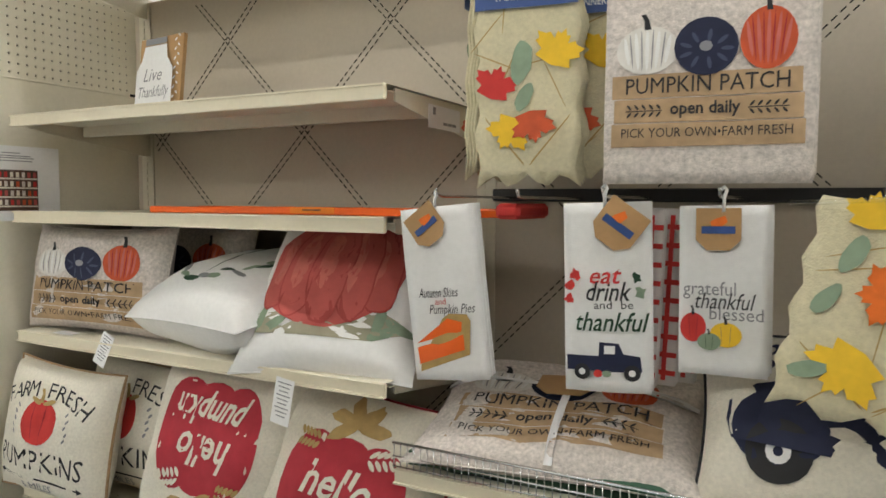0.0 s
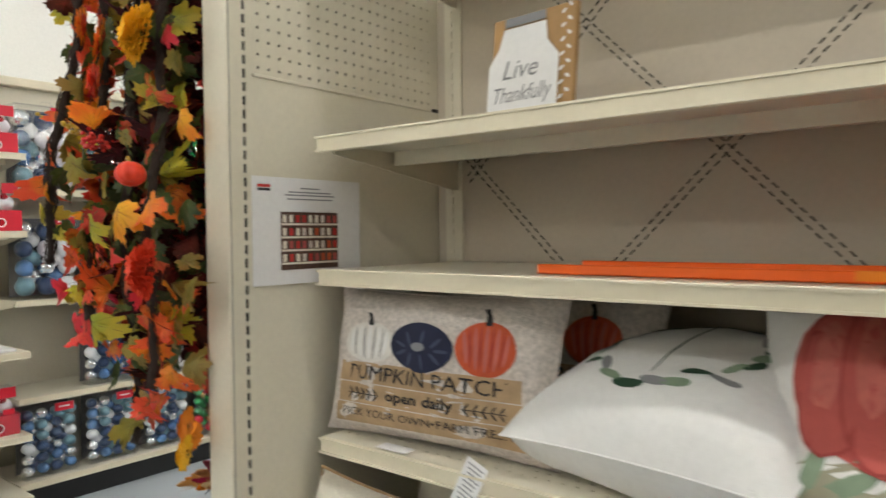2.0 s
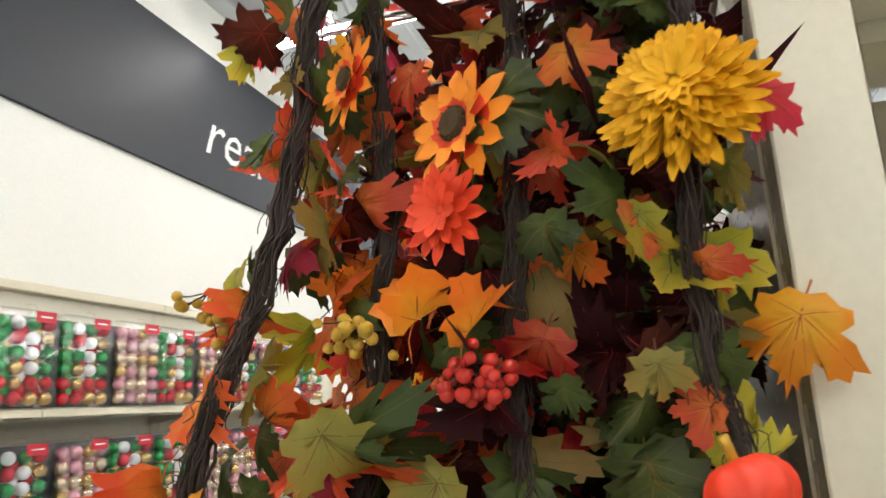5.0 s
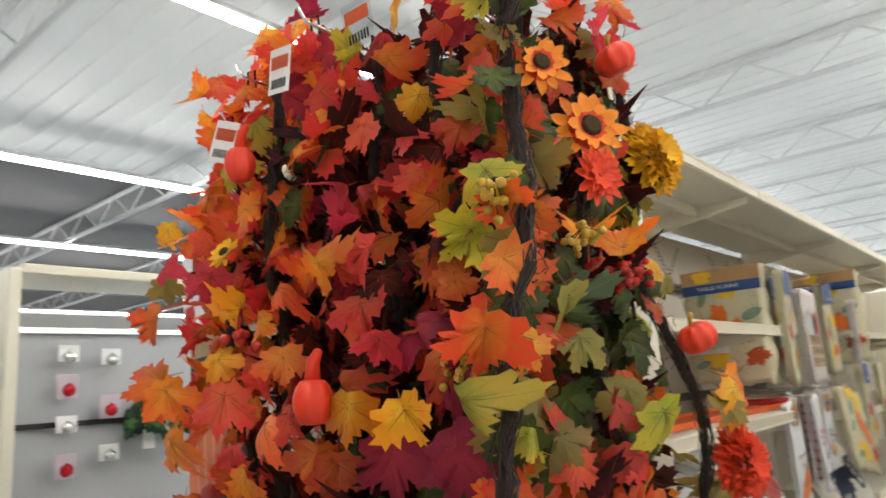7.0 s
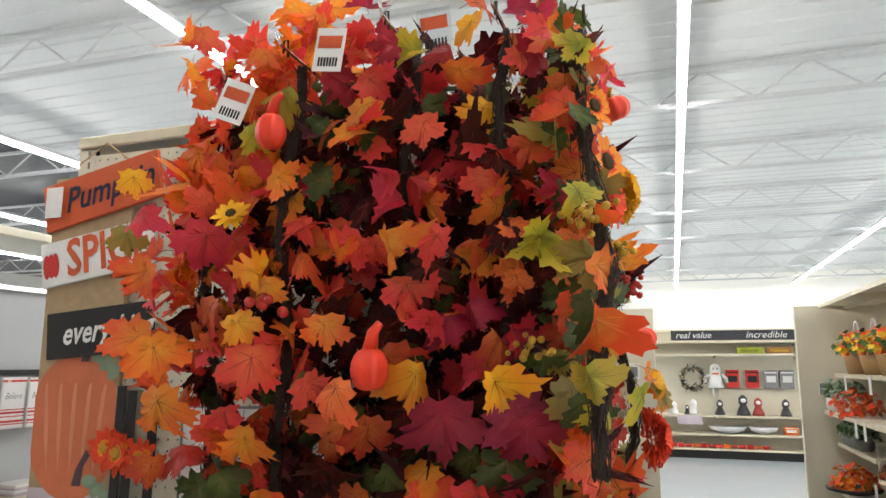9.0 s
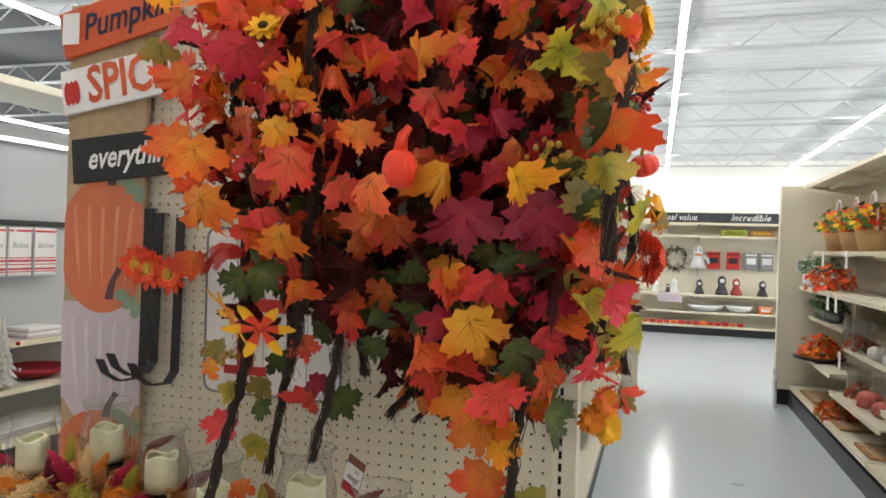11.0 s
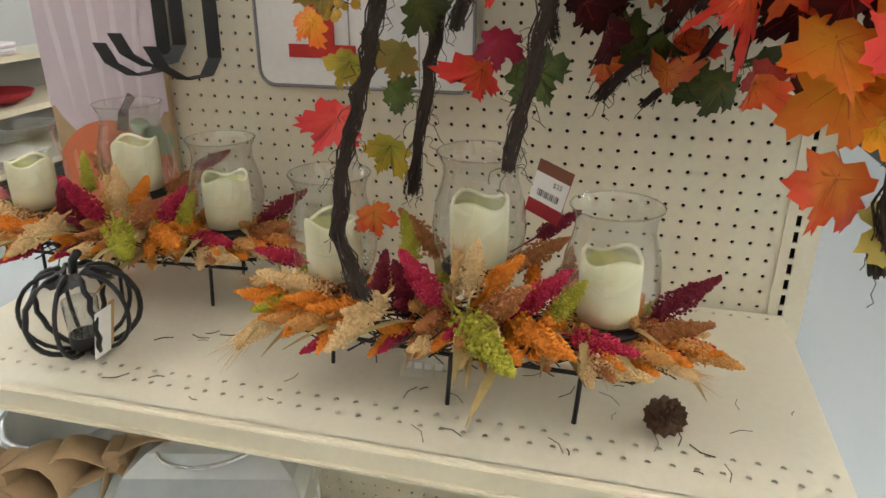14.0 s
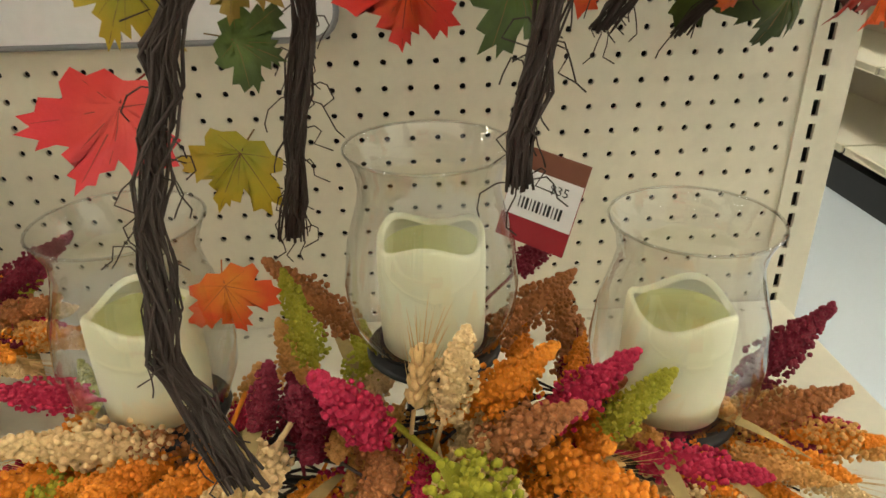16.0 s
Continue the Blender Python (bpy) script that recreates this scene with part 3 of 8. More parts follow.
def patch_print(th, surf, w, h, k=1.0):
    """Three pumpkins on a plank sign, with its lettering. The planks are w wide, h high in all."""
    put = print_on(th, surf)
    for j in range(3):
        y0 = -h * 0.5 + j * h * 0.165
        put("plank", rect(-w / 2 + 0.004 * (j % 2), y0, w / 2 - 0.003 * j, y0 + h * 0.157, 8), WOODP, 0.001, 3)
    ty = -h * 0.5 + h * 0.5
    pumpkin_print(put, -w * 0.31, ty + h * 0.15, w * 0.17, h * 0.16, PUMPWHITE, GREYINK, WHITE, 0.0018)
    pumpkin_print(put, w * 0.31, ty + h * 0.18, w * 0.14, h * 0.2, RUST, REDDK, CORAL_L, 0.0018)
    put("pumpkin", ellipse(0.0, ty + h * 0.15, w * 0.165, h * 0.19, 20), NAVY, 0.003, 4)
    for a in range(9):
        g = math.radians(40 * a)
        put("pumpkin_rib", ellipse(w * 0.11 * math.cos(g), ty + h * (0.13 + 0.09 * math.sin(g)), w * 0.035, h * 0.014, 8, 40 * a), NAVY_L, 0.0042, 1)
    put("pumpkin_stem", ellipse(0.0, ty + h * 0.15, w * 0.035, h * 0.035, 8), GREYINK, 0.0046, 1)
    words("PUMPKIN PATCH", h * 0.155, INK, th, 0, -h * 0.095, surf, 0.0035, w * 0.84)
    words("open daily", h * 0.115, INK, th, 0, -h * 0.25, surf, 0.0035, w * 0.36, bold=0.0006)
    words("PICK YOUR OWN•FARM FRESH", h * 0.09, INK, th, 0, -h * 0.41, surf, 0.0035, w * 0.88)
    for sx in (-1, 1):
        put("twig", rect(sx * w * 0.22, -h * 0.262, sx * w * 0.42, -h * 0.255, 4), INK, 0.0035, 1)
        for q in range(5):
            for sy in (-1, 1):
                put("twig_leaf", ellipse(sx * w * (0.24 + 0.04 * q), -h * 0.258 + sy * h * 0.025, w * 0.019, h * 0.008, 8, 50 * sy * sx), INK, 0.0036, 1)


def care_tag(x, y, z, w=0.035, h=0.085, lean=0.0, roll=0.0):
    th = thing("care_tag", "white printed care label hanging from a cushion seam", "label", place(x, y, z, lean, roll), "care labels")
    box("paper", (w, h, 0.0008), (0, 0, 0), PAPER, th)
    for j in range(9):
        box("print_bar", (w * (0.75 - 0.12 * (j % 3)), 0.0022, 0.0004), (0, h * 0.4 - j * h * 0.09, 0.0007), GREYINK, th)


# lumbar cushion with the pumpkin-patch print
th, sf = cushion("lumbar_cushion", 0.52, 0.29, 0.13, LINEN, place(0.355, 0.315, S3 + 0.145, 10, 0, 4), "linen lumbar cushion printed with three pumpkins, standing on the shelf", 2)
patch_print(th, sf, 0.43, 0.245)
th, sf = cushion("lumbar_cushion", 0.52, 0.29, 0.12, LINEN, place(0.15, 0.42, S3 + 0.145, 8, 0, 0), "linen lumbar cushion printed with three pumpkins, standing behind another", 5)
patch_print(th, sf, 0.43, 0.245)
# white cushion lying down, olive sprigs on top
th, sf = cushion("sprig_cushion", 0.46, 0.44, 0.23, WHITE, place(0.25, 0.76, S3 + 0.108, 80, 6, -16), "plump white cushion with grey-green sprigs, lying on the shelf", 3)
put = print_on(th, sf)
rng = random.Random(4)
for k in range(26):
    a = math.radians(k * 13.8)
    r = 0.135 + rng.uniform(-0.02, 0.02)
    put("leaf", ellipse(r * math.cos(a), r * math.sin(a), 0.024, 0.009, 10, k * 13.8 + rng.uniform(40, 130)), (SAGE, DKGREEN, GREYINK)[k % 3], 0.0014, 2)
put("stem_ring", ellipse(0, 0, 0.002, 0.12, 12), DKGREEN, 0.0012, 2)
# large pumpkin cushion leaning back
th, sf = cushion("pumpkin_cushion", 0.445, 0.45, 0.15, WHITE, place(0.30, 1.09, S3 + 0.155, 40, 2, 6), "white cushion with a large red pumpkin, leaning on the shelf", 6)
put = print_on(th, sf)
put("ground", ellipse(0.0, -0.115, 0.19, 0.045, 20, 0, 0.15, 3), mat("olive_wash", (0.33, 0.31, 0.22), 0.9, var=0.3, scale=14), 0.001, 3)
for cx, cy, tn in ((0.15, -0.135, 30), (0.185, -0.115, -20), (0.14, -0.105, 80), (-0.11, -0.13, 20), (-0.15, -0.11, 70)):
    put("leaf", ellipse(cx, cy, 0.032, 0.013, 10, tn, 0.2, 2), SAGE, 0.0022, 2)
put("pumpkin", ellipse(0, 0.02, 0.18, 0.155, 30), CORAL, 0.0024, 5)
for j, f in enumerate((-0.82, 0.82, -0.45, 0.45, 0.0)):
    ry = 0.145 * math.sqrt(1 - f * f * 0.6)
    put("pumpkin_groove", ellipse(f * 0.145, 0.018, 0.052, ry + 0.004, 26, f * 9, 0.03, j), CORAL_D, 0.003 + 0.0009 * j, 4)
    put("pumpkin_rib", ellipse(f * 0.145, 0.018, 0.048, ry, 26, f * 9, 0.03, j), CORAL, 0.0034 + 0.0009 * j, 4)
    put("pumpkin_light", ellipse(f * 0.145 - 0.012, 0.035, 0.02, ry * 0.62, 16, f * 9, 0.15, j), CORAL_L, 0.0038 + 0.0009 * j, 3)
care_tag(0.46, 0.46, 0.985, 0.045, 0.085, 8, -22)
care_tag(0.468, 1.045, 0.935, 0.05, 0.1, 4, -8)
tagged(box("shelf_ticket", (0.03, 0.07, 0.002), (0.43, 0.27, S3 + 0.004), PAPER, bevel=0.0004), "white paper ticket lying on the shelf", "label")


def farm_print(th, surf):
    put = print_on(th, surf)
    for j, ch in enumerate("FARM FRESH"):
        f = j / 9 * 2 - 1
        if ch != " ":
            words(ch, 0.062, INK, th, f * 0.145, 0.115 - 0.035 * f * f, surf, 0.0016, turn=-f * 22)
    pumpkin_print(put, -0.005, 0.03, 0.058, 0.06, RED, REDDK, RED, 0.0014, GOLD, 3)
    for sx in (-1, 1):
        for q in range(5):
            put("sprig_leaf", ellipse(sx * (0.088 + 0.006 * (q % 2)), -0.005 + 0.017 * q, 0.008, 0.0035, 8, sx * 50), GREYINK, 0.0014, 1)
        put("bow", ellipse(sx * 0.022, 0.085, 0.02, 0.007, 10, sx * 20), GOLD, 0.004, 1)
    words("PUMPKINS", 0.078, INK, th, 0, -0.075, surf, 0.0016, 0.32)
    put("arrow", rect(-0.15, -0.128, 0.15, -0.123, 6), INK, 0.0015, 1)
    for sx in (-1, 1):
        put("arrow_head", [(sx * 0.165, -0.1255), (sx * 0.145, -0.117), (sx * 0.145, -0.134)], INK, 0.0015, 1)
    words("5 MILES", 0.03, GREYINK, th, 0, -0.148, surf, 0.0016)


BURLAP = mat("burlap_cord", (0.36, 0.23, 0.12), 0.9, var=0.2, scale=60, bump=0.6)
th, sf = cushion("farm_cushion", 0.41, 0.36, 0.15, IVORY, place(0.44, 0.255, S4 + 0.178, 10, -3, 3), "cream cushion lettered for fresh pumpkins, with a burlap edge", 7, BURLAP)
farm_print(th, sf)
th, sf = cushion("farm_cushion", 0.41, 0.36, 0.15, IVORY, place(0.30, 0.40, S4 + 0.178, 10, -3, 3), "cream cushion lettered for fresh pumpkins, standing behind another", 8, BURLAP)
farm_print(th, sf)


CRIMSON = mat("crimson_print", (0.42, 0.03, 0.045), 0.85, var=0.2, scale=30)


def hello_print(th, surf):
    put = print_on(th, surf)
    for cx, rx in ((-0.075, 0.085), (0.075, 0.085), (0, 0.10)):
        put("pumpkin", ellipse(cx, -0.03, rx, 0.135, 24), CRIMSON, 0.0014 if cx else 0.002, 4)
    words("hello", 0.105, IVORY, th, -0.01, 0.0, surf, 0.0034, 0.17, shear=0.35, bold=0.002)
    words("pumpkin", 0.095, IVORY, th, 0, -0.09, surf, 0.0034, 0.22, shear=0.35, bold=0.002)
    for tn in (0, 55, 110, 165, 220):
        put("leaf", ellipse(0.0 + 0.035 * math.cos(math.radians(tn)), 0.135 + 0.03 * math.sin(math.radians(tn)), 0.04, 0.017, 12, tn, 0.2, tn), GOLD, 0.003, 2)
    for q in range(5):
        for sx in (-1, 1):
            put("sprig_leaf", ellipse(0.06 + 0.014 * q, 0.075 + 0.004 * q + sx * 0.012, 0.013, 0.005, 8, 50 * sx), IVORY, 0.0034, 1)
            put("sprig_leaf", ellipse(-0.08 - 0.012 * q, 0.08 + sx * 0.012, 0.012, 0.005, 8, -50 * sx), GOLD, 0.0034, 1)


th, sf = cushion("hello_cushion", 0.45, 0.43, 0.15, IVORY, place(0.385, 0.785, S4 + 0.20, 16, 176, 2), "ivory cushion with a red pumpkin and script, standing upside down", 9, REDDK)
hello_print(th, sf)
th, sf = cushion("hello_cushion", 0.45, 0.43, 0.15, IVORY, place(0.375, 1.165, S4 + 0.175, 22, -8, 4), "ivory cushion with a red pumpkin and script, leaning on the shelf", 10, REDDK)
hello_print(th, sf)

# stack of lumbar cushions in the wire basket
for k, (mt, dz) in enumerate(((DKGREEN, 0.0), (mat("green_stripe", (0.04, 0.10, 0.06), 0.8, var=0.4, scale=50), 0.035))):
    cushion("folded_cushion", 0.5, 0.34, 0.06, mt, place(0.27, 1.59, 0.86 + 0.7 * dz, 86, 0, 2), "dark green folded cushion under a stack in the basket", 20 + k)
th, sf = cushion("lumbar_cushion", 0.56, 0.37, 0.10, LINEN, place(0.27, 1.60, 0.925, 70, 2, 3), "linen pumpkin cushion tied with white ribbon, lying in the wire basket", 11)
patch_print(th, sf, 0.42, 0.26)
put = print_on(th, sf)
put("ribbon", rect(-0.275, 0.035, 0.275, 0.049, 12), PAPER, 0.008, 2)
put("ribbon", rect(0.003, -0.18, 0.019, 0.18, 12), PAPER, 0.008, 2)
put("paper_tag", [(-0.055, 0.075), (0.065, 0.075), (0.065, 0.02), (0.04, 0.0), (-0.03, 0.0), (-0.055, 0.02)], KRAFT, 0.011, 2)

# truck cushion
th, sf = cushion("truck_cushion", 0.5, 0.31, 0.14, IVORY, place(0.34, 2.11, 1.005, 26, 4, -4), "cream cushion with a navy pickup truck, leaning in the basket bay", 12, INK)
put = print_on(th, sf)
put("truck_body", [(-0.2, -0.01), (-0.195, 0.02), (-0.15, 0.05), (-0.08, 0.062), (0.04, 0.064), (0.225, 0.06), (0.23, -0.02), (0.22, -0.06), (0.04, -0.068), (-0.19, -0.04)], NAVY, 0.0016, 4)
put("fender", ellipse(-0.115, -0.02, 0.075, 0.062, 18), NAVY, 0.0022, 3)
put("wheel", ellipse(-0.115, -0.055, 0.052, 0.052, 20), INK, 0.003, 3)
put("hubcap", ellipse(-0.115, -0.055, 0.02, 0.02, 14), PAPER, 0.0045, 2)
put("wheel_centre", ellipse(-0.115, -0.055, 0.008, 0.008, 10), NAVY, 0.0055, 1)
words("give", 0.075, NAVY, th, -0.09, 0.115, sf, 0.002, shear=0.3)


def wire_basket():
    th = thing("wire_basket", "chrome wire fence basket along the shelf front", "basket")
    for z in (0.842, 0.862, 0.889):
        rod("rim", [(0.458, 1.315, z), (0.458, 2.5, z)], 0.0028 if z > 0.88 else 0.0018, CHROME, th, 6)
    for k in range(80):
        y = 1.318 + k * 0.0148
        rod("wire", [(0.458, y, 0.838), (0.458, y, 0.889)], 0.0013, CHROME, th, 4)


wire_basket()

# hang bar and pegs
bar = thing("hang_bar", "dark steel hang bar with chrome pegs", "rail")
box("crossbar", (0.02, 1.17, 0.03), (0.02, 1.92, 1.378), BLACK, bar, 0.003)
box("crossbar", (0.02, 1.17, 0.03), (0.02, 1.92, 1.79), BLACK, bar, 0.003)
for py, pz in ((1.395, 1.372), (1.56, 1.37), (1.715, 1.372), (1.90, 1.372), (2.15, 1.372), (1.56, 1.785), (1.87, 1.785), (2.2, 1.785)):
    rod("peg", [(0.03, py, pz), (0.40, py, pz), (0.425, py, pz + 0.002), (0.432, py, pz + 0.014)], 0.003, CHROME, bar, 6)


def towel_surf(w, h, seed=0, amp=0.004):
    def surf(x, y, lift):
        z = amp * math.sin(x / w * 5 + seed) + amp * 0.7 * noise.noise(Vector((x * 14, y * 6, seed))) + amp * math.sin(y / h * 2.3 + seed * 2)
        return Vector((x, y, z + lift))
    return surf


def towel(name, w, h, material, m, label, layers=3, seed=0, group="hanging towels", scallop=False, category="towel"):
    """Folded cloth hanging by its top: origin at the middle of its top edge."""
    th = thing(name, label, category, m, group)
    nx, ny = 10, 16
    sf = towel_surf(w, h, seed)
    for L in range(layers):
        vs, fs = [], []
        for j in range(ny + 1):
            for i in range(nx + 1):
                u = i / nx - 0.5
                y = -h * j / ny * (1 - 0.012 * L)
                x = u * w * (1 - 0.015 * L) + 0.004 * L
                if scallop and j == ny:
                    y += 0.012 * math.cos(u * 6 * math.pi)
                if scallop and i in (0, nx):
                    x += 0.006 * math.sin(j * 1.6) * (1 if i else -1)
                vs.append(sf(x, y, -0.0075 * L))
        for j in range(ny):
            for i in range(nx):
                a = j * (nx + 1) + i
                fs.append((a, a + nx + 1, a + nx + 2, a + 1))
        ob = part("fold", mesh_data("fold", vs, fs, material, True), th)
        sol = ob.modifiers.new("thick", "SOLIDIFY")
        sol.thickness, sol.offset = 0.005, -1
    return th, (lambda x, y, lift: sf(x, y, lift + 0.001))


def kraft_tag(th, sf, cx, cy, s=0.034, turn=0, brand=True):
    put = print_on(th, sf)
    c, n = math.cos(math.radians(turn)), math.sin(math.radians(turn))
    out = [(cx + x * c - y * n, cy + x * n + y * c) for x, y in ((-s, s), (s, s), (s, -0.5 * s), (0.5 * s, -s), (-0.5 * s, -s), (-s, -0.5 * s))]
    put("card_tag", out, KRAFT, 0.006, 2)
    put("tag_band", [(cx + x * c - y * n, cy + x * n + y * c) for x, y in ((-0.75 * s, 0.15 * s), (0.75 * s, 0.15 * s), (0.75 * s, -0.2 * s), (-0.75 * s, -0.2 * s))], BLUEBAND, 0.0075, 1)
    put("tag_mark", ellipse(cx, cy + 0.35 * s, 0.3 * s, 0.3 * s, 8, 0, 0.4, 2), ORANGE, 0.0072, 1)


def hook_clip(th):
    rod("clip", [(0.0, -0.01, 0.004), (0.0, 0.012, 0.006), (0.004, 0.024, 0.003), (0.0, 0.03, -0.004), (-0.006, 0.024, -0.008)], 0.003, PAPER, th, 6)


th, sf = towel("tea_towel", 0.155, 0.335, WHITE, place(0.425, 1.392, 1.352, 0, 6, 4), "white tea towel printed with a slice of pumpkin pie", 3, 1)
hook_clip(th)
kraft_tag(th, sf, -0.02, -0.035, 0.036, 32)
put = print_on(th, sf)
words("Autumn Skies", 0.026, INK, th, -0.01, -0.165, sf, 0.003, 0.085, 0, 0.3)
words("and", 0.017, RED, th, -0.005, -0.182, sf, 0.003)
words("Pumpkin Pies", 0.026, INK, th, 0.015, -0.197, sf, 0.003, 0.095, 0, 0.3)
put("crust", [(-0.062, -0.302), (-0.064, -0.318), (0.045, -0.285), (0.052, -0.22), (0.046, -0.208), (0.01, -0.205), (-0.005, -0.215)], GOLD, 0.0025, 2)
put("pie_top", [(-0.066, -0.262), (0.006, -0.214), (0.035, -0.222), (0.033, -0.24)], ORANGE_PL, 0.0034, 2)
put("pie_side", [(-0.066, -0.270), (0.036, -0.246), (0.036, -0.275), (-0.064, -0.303)], ORANGE_PL, 0.0036, 2)

th, sf = towel("tea_towel", 0.145, 0.325, WHITE, place(0.425, 1.718, 1.362, 0, 2, 6), "white tea towel lettered about thanks, with a navy truck", 2, 2)
hook_clip(th)
kraft_tag(th, sf, 0.022, -0.04, 0.038, -38)
put = print_on(th, sf)
words("eat", 0.042, RED, th, -0.005, -0.125, sf, 0.003, shear=0.3, bold=0.0004)
words("drink", 0.046, INK, th, 0.0, -0.153, sf, 0.003, 0.075, 0, 0.3, bold=0.0004)
words("and  be", 0.02, INK, th, 0.012, -0.175, sf, 0.003, 0.065)
words("thankful", 0.046, DKGREEN, th, 0.005, -0.205, sf, 0.003, 0.122, 0, 0.3, bold=0.0004)
put("truck_cab", [(-0.015, -0.285), (-0.012, -0.238), (0.02, -0.24), (0.028, -0.258), (0.055, -0.262), (0.058, -0.288), (-0.015, -0.29)], NAVY, 0.003, 2)
put("truck_bed", rect(-0.068, -0.288, -0.01, -0.262, 4), NAVY, 0.003, 2)
put("truck_window", rect(-0.004, -0.258, 0.014, -0.244, 3), PAPER, 0.0036, 1)
for wx in (-0.042, 0.042):
    put("wheel", ellipse(wx, -0.29, 0.014, 0.014, 14), INK, 0.0036, 2)
    put("hubcap", ellipse(wx, -0.29, 0.006, 0.006, 8), PAPER, 0.0042, 1)
put("pumpkin", ellipse(-0.015, -0.292, 0.008, 0.007, 8), RED, 0.0042, 1)
put("pumpkin", ellipse(0.0, -0.292, 0.008, 0.006, 8), SAGE, 0.0042, 1)
for cx, cy, mt in ((-0.052, -0.122, RED), (-0.062, -0.142, RED), (-0.064, -0.166, RED), (0.05, -0.128, DKGREEN), (0.058, -0.152, SAGE)):
    put("leaf", ellipse(cx, cy, 0.009, 0.009, 10, 0, 0.45, int(cx * 999)), mt, 0.003, 1)
PLAID = mat("red_check_cloth", (0.66, 0.62, 0.60), 0.9, var=0.1, scale=20, bump=0.4, bump_scale=400)
for q in range(3):
    th, sf = towel("tea_towel", 0.13, 0.31, PLAID, place(0.385 - 0.035 * q, 1.745 + 0.028 * q, 1.352, 0, -2, 8), "red and white checked tea towel hanging behind another", 2, 4 + q)
    put = print_on(th, sf)
    for j in range(9):
        put("check_band", rect(0.02, -0.035 - 0.032 * j, 0.064, -0.026 - 0.032 * j, 3), RED, 0.0015, 1)
    put("check_band", rect(0.04, -0.3, 0.048, -0.01, 8), RED, 0.0018, 1)

th, sf = towel("tea_towel", 0.135, 0.275, WHITE, place(0.41, 1.905, 1.358, 0, 1, 4), "white tea towel lettered about thanks, with three pumpkins", 3, 6)
hook_clip(th)
kraft_tag(th, sf, -0.008, -0.038, 0.034, 0)
put = print_on(th, sf)
words("grateful", 0.032, GREYINK, th, -0.02, -0.135, sf, 0.003, 0.08)
words("thankful", 0.038, INK, th, 0.0, -0.155, sf, 0.0034, 0.09, 0, 0.3)
words("blessed", 0.030, GREYINK, th, 0.02, -0.175, sf, 0.003, 0.08)
pumpkin_print(put, -0.045, -0.198, 0.02, 0.024, RED, REDDK, RED, 0.003, INK, 3)
pumpkin_print(put, 0.005, -0.208, 0.024, 0.02, YELLOW, GOLD, YELLOW, 0.0045, INK, 3)
pumpkin_print(put, -0.02, -0.22, 0.018, 0.014, SAGE, DKGREEN, SAGE, 0.006, INK, 3)


def maple(cx, cy, s, turn=0):
    """Outline of a maple leaf."""
    half = ((0.0, 1.0), (0.11, 0.78), (0.25, 0.82), (0.26, 0.55), (0.47, 0.70), (0.60, 0.60), (0.92, 0.58), (0.77, 0.37), (0.86, 0.24), (0.54, 0.06), (0.66, -0.22), (0.40, -0.27), (0.05, -0.34))
    pts = [(x, y) for x, y in half] + [(-x, y) for x, y in half[::-1] if x > 0]
    c, n = math.cos(math.radians(turn)), math.sin(math.radians(turn))
    return [(cx + s * (x * c - y * n), cy + s * (x * n + y * c)) for x, y in pts]


# felt leaves as shares of the cloth's width and height, size in metres, turn, felt
SPRAY = ((-0.33, -0.58, 0.046, -20, RED), (-0.05, -0.46, 0.044, 80, SAGE), (0.27, -0.44, 0.05, -25, YELLOW), (-0.14, -0.75, 0.046, 150, YELLOW), (0.05, -0.72, 0.044, 190, RUST), (-0.02, -0.62, 0.03, 60, SAGE))
WIDE_SPRAY = ((0.14, -0.18, 0.06, 60, YELLOW), (-0.26, -0.25, 0.034, 70, SAGE), (-0.34, -0.48, 0.03, 60, SAGE), (0.14, -0.58, 0.056, -60, ORANGE), (-0.12, -0.74, 0.06, 150, YELLOW), (0.34, -0.42, 0.04, 20, SAGE), (0.33, -0.75, 0.05, 200, RUST), (-0.02, -0.40, 0.048, 100, ORANGE), (-0.34, -0.82, 0.03, 20, SAGE), (-0.22, -0.08, 0.042, 0, YELLOW))


def leaf_runner(w, h, m, seed, head=True, label="cream table runner with felt autumn leaves, hanging folded", leaves=()):
    th, sf = towel("table_runner", w, h, RUNNER, m, label, 4, seed, "table runners", True, "table runner")
    put = print_on(th, sf)
    rng = random.Random(seed)
    for k, (fx, fy, fs, tn, mt) in enumerate(leaves or SPRAY):
        out = ellipse(fx * w, fy * h, fs * 0.9, fs * 0.42, 14, tn, 0.08, k) if mt is SAGE else maple(fx * w, fy * h, fs, tn)
        put("felt_leaf", out, mt, 0.002 + 0.0006 * k, 2)
    for sx in (-1, 1):
        put("stitched_edge", [(0.02 * sx * w, -h * 0.93), (0.06 * sx * w, -h * 0.90), (0.42 * sx * w, -h * 0.70), (0.40 * sx * w, -h * 0.72), (0.04 * sx * w, -h * 0.925)], GOLD, 0.0016, 1)
    for k in range(6):
        cx, cy = rng.uniform(-w * 0.4, w * 0.4), rng.uniform(-h * 0.9, -h * 0.2)
        put("stitch_line", ellipse(cx, cy, 0.05, 0.0012, 10, rng.uniform(0, 180)), GOLD, 0.0018, 1)
    if head:
        put("header_card", rect(-w / 2, -0.05, w / 2, 0.0, 4), KRAFT if w > 0.22 else BLUEBAND, 0.008, 1)
        put("header_band", rect(-w / 2, -0.085, w / 2, -0.05, 4), BLUEBAND, 0.008, 1)
        words("TABLE RUNNER", 0.018, PAPER, th, 0, -0.066, sf, 0.0095, w * 0.6)
    return th


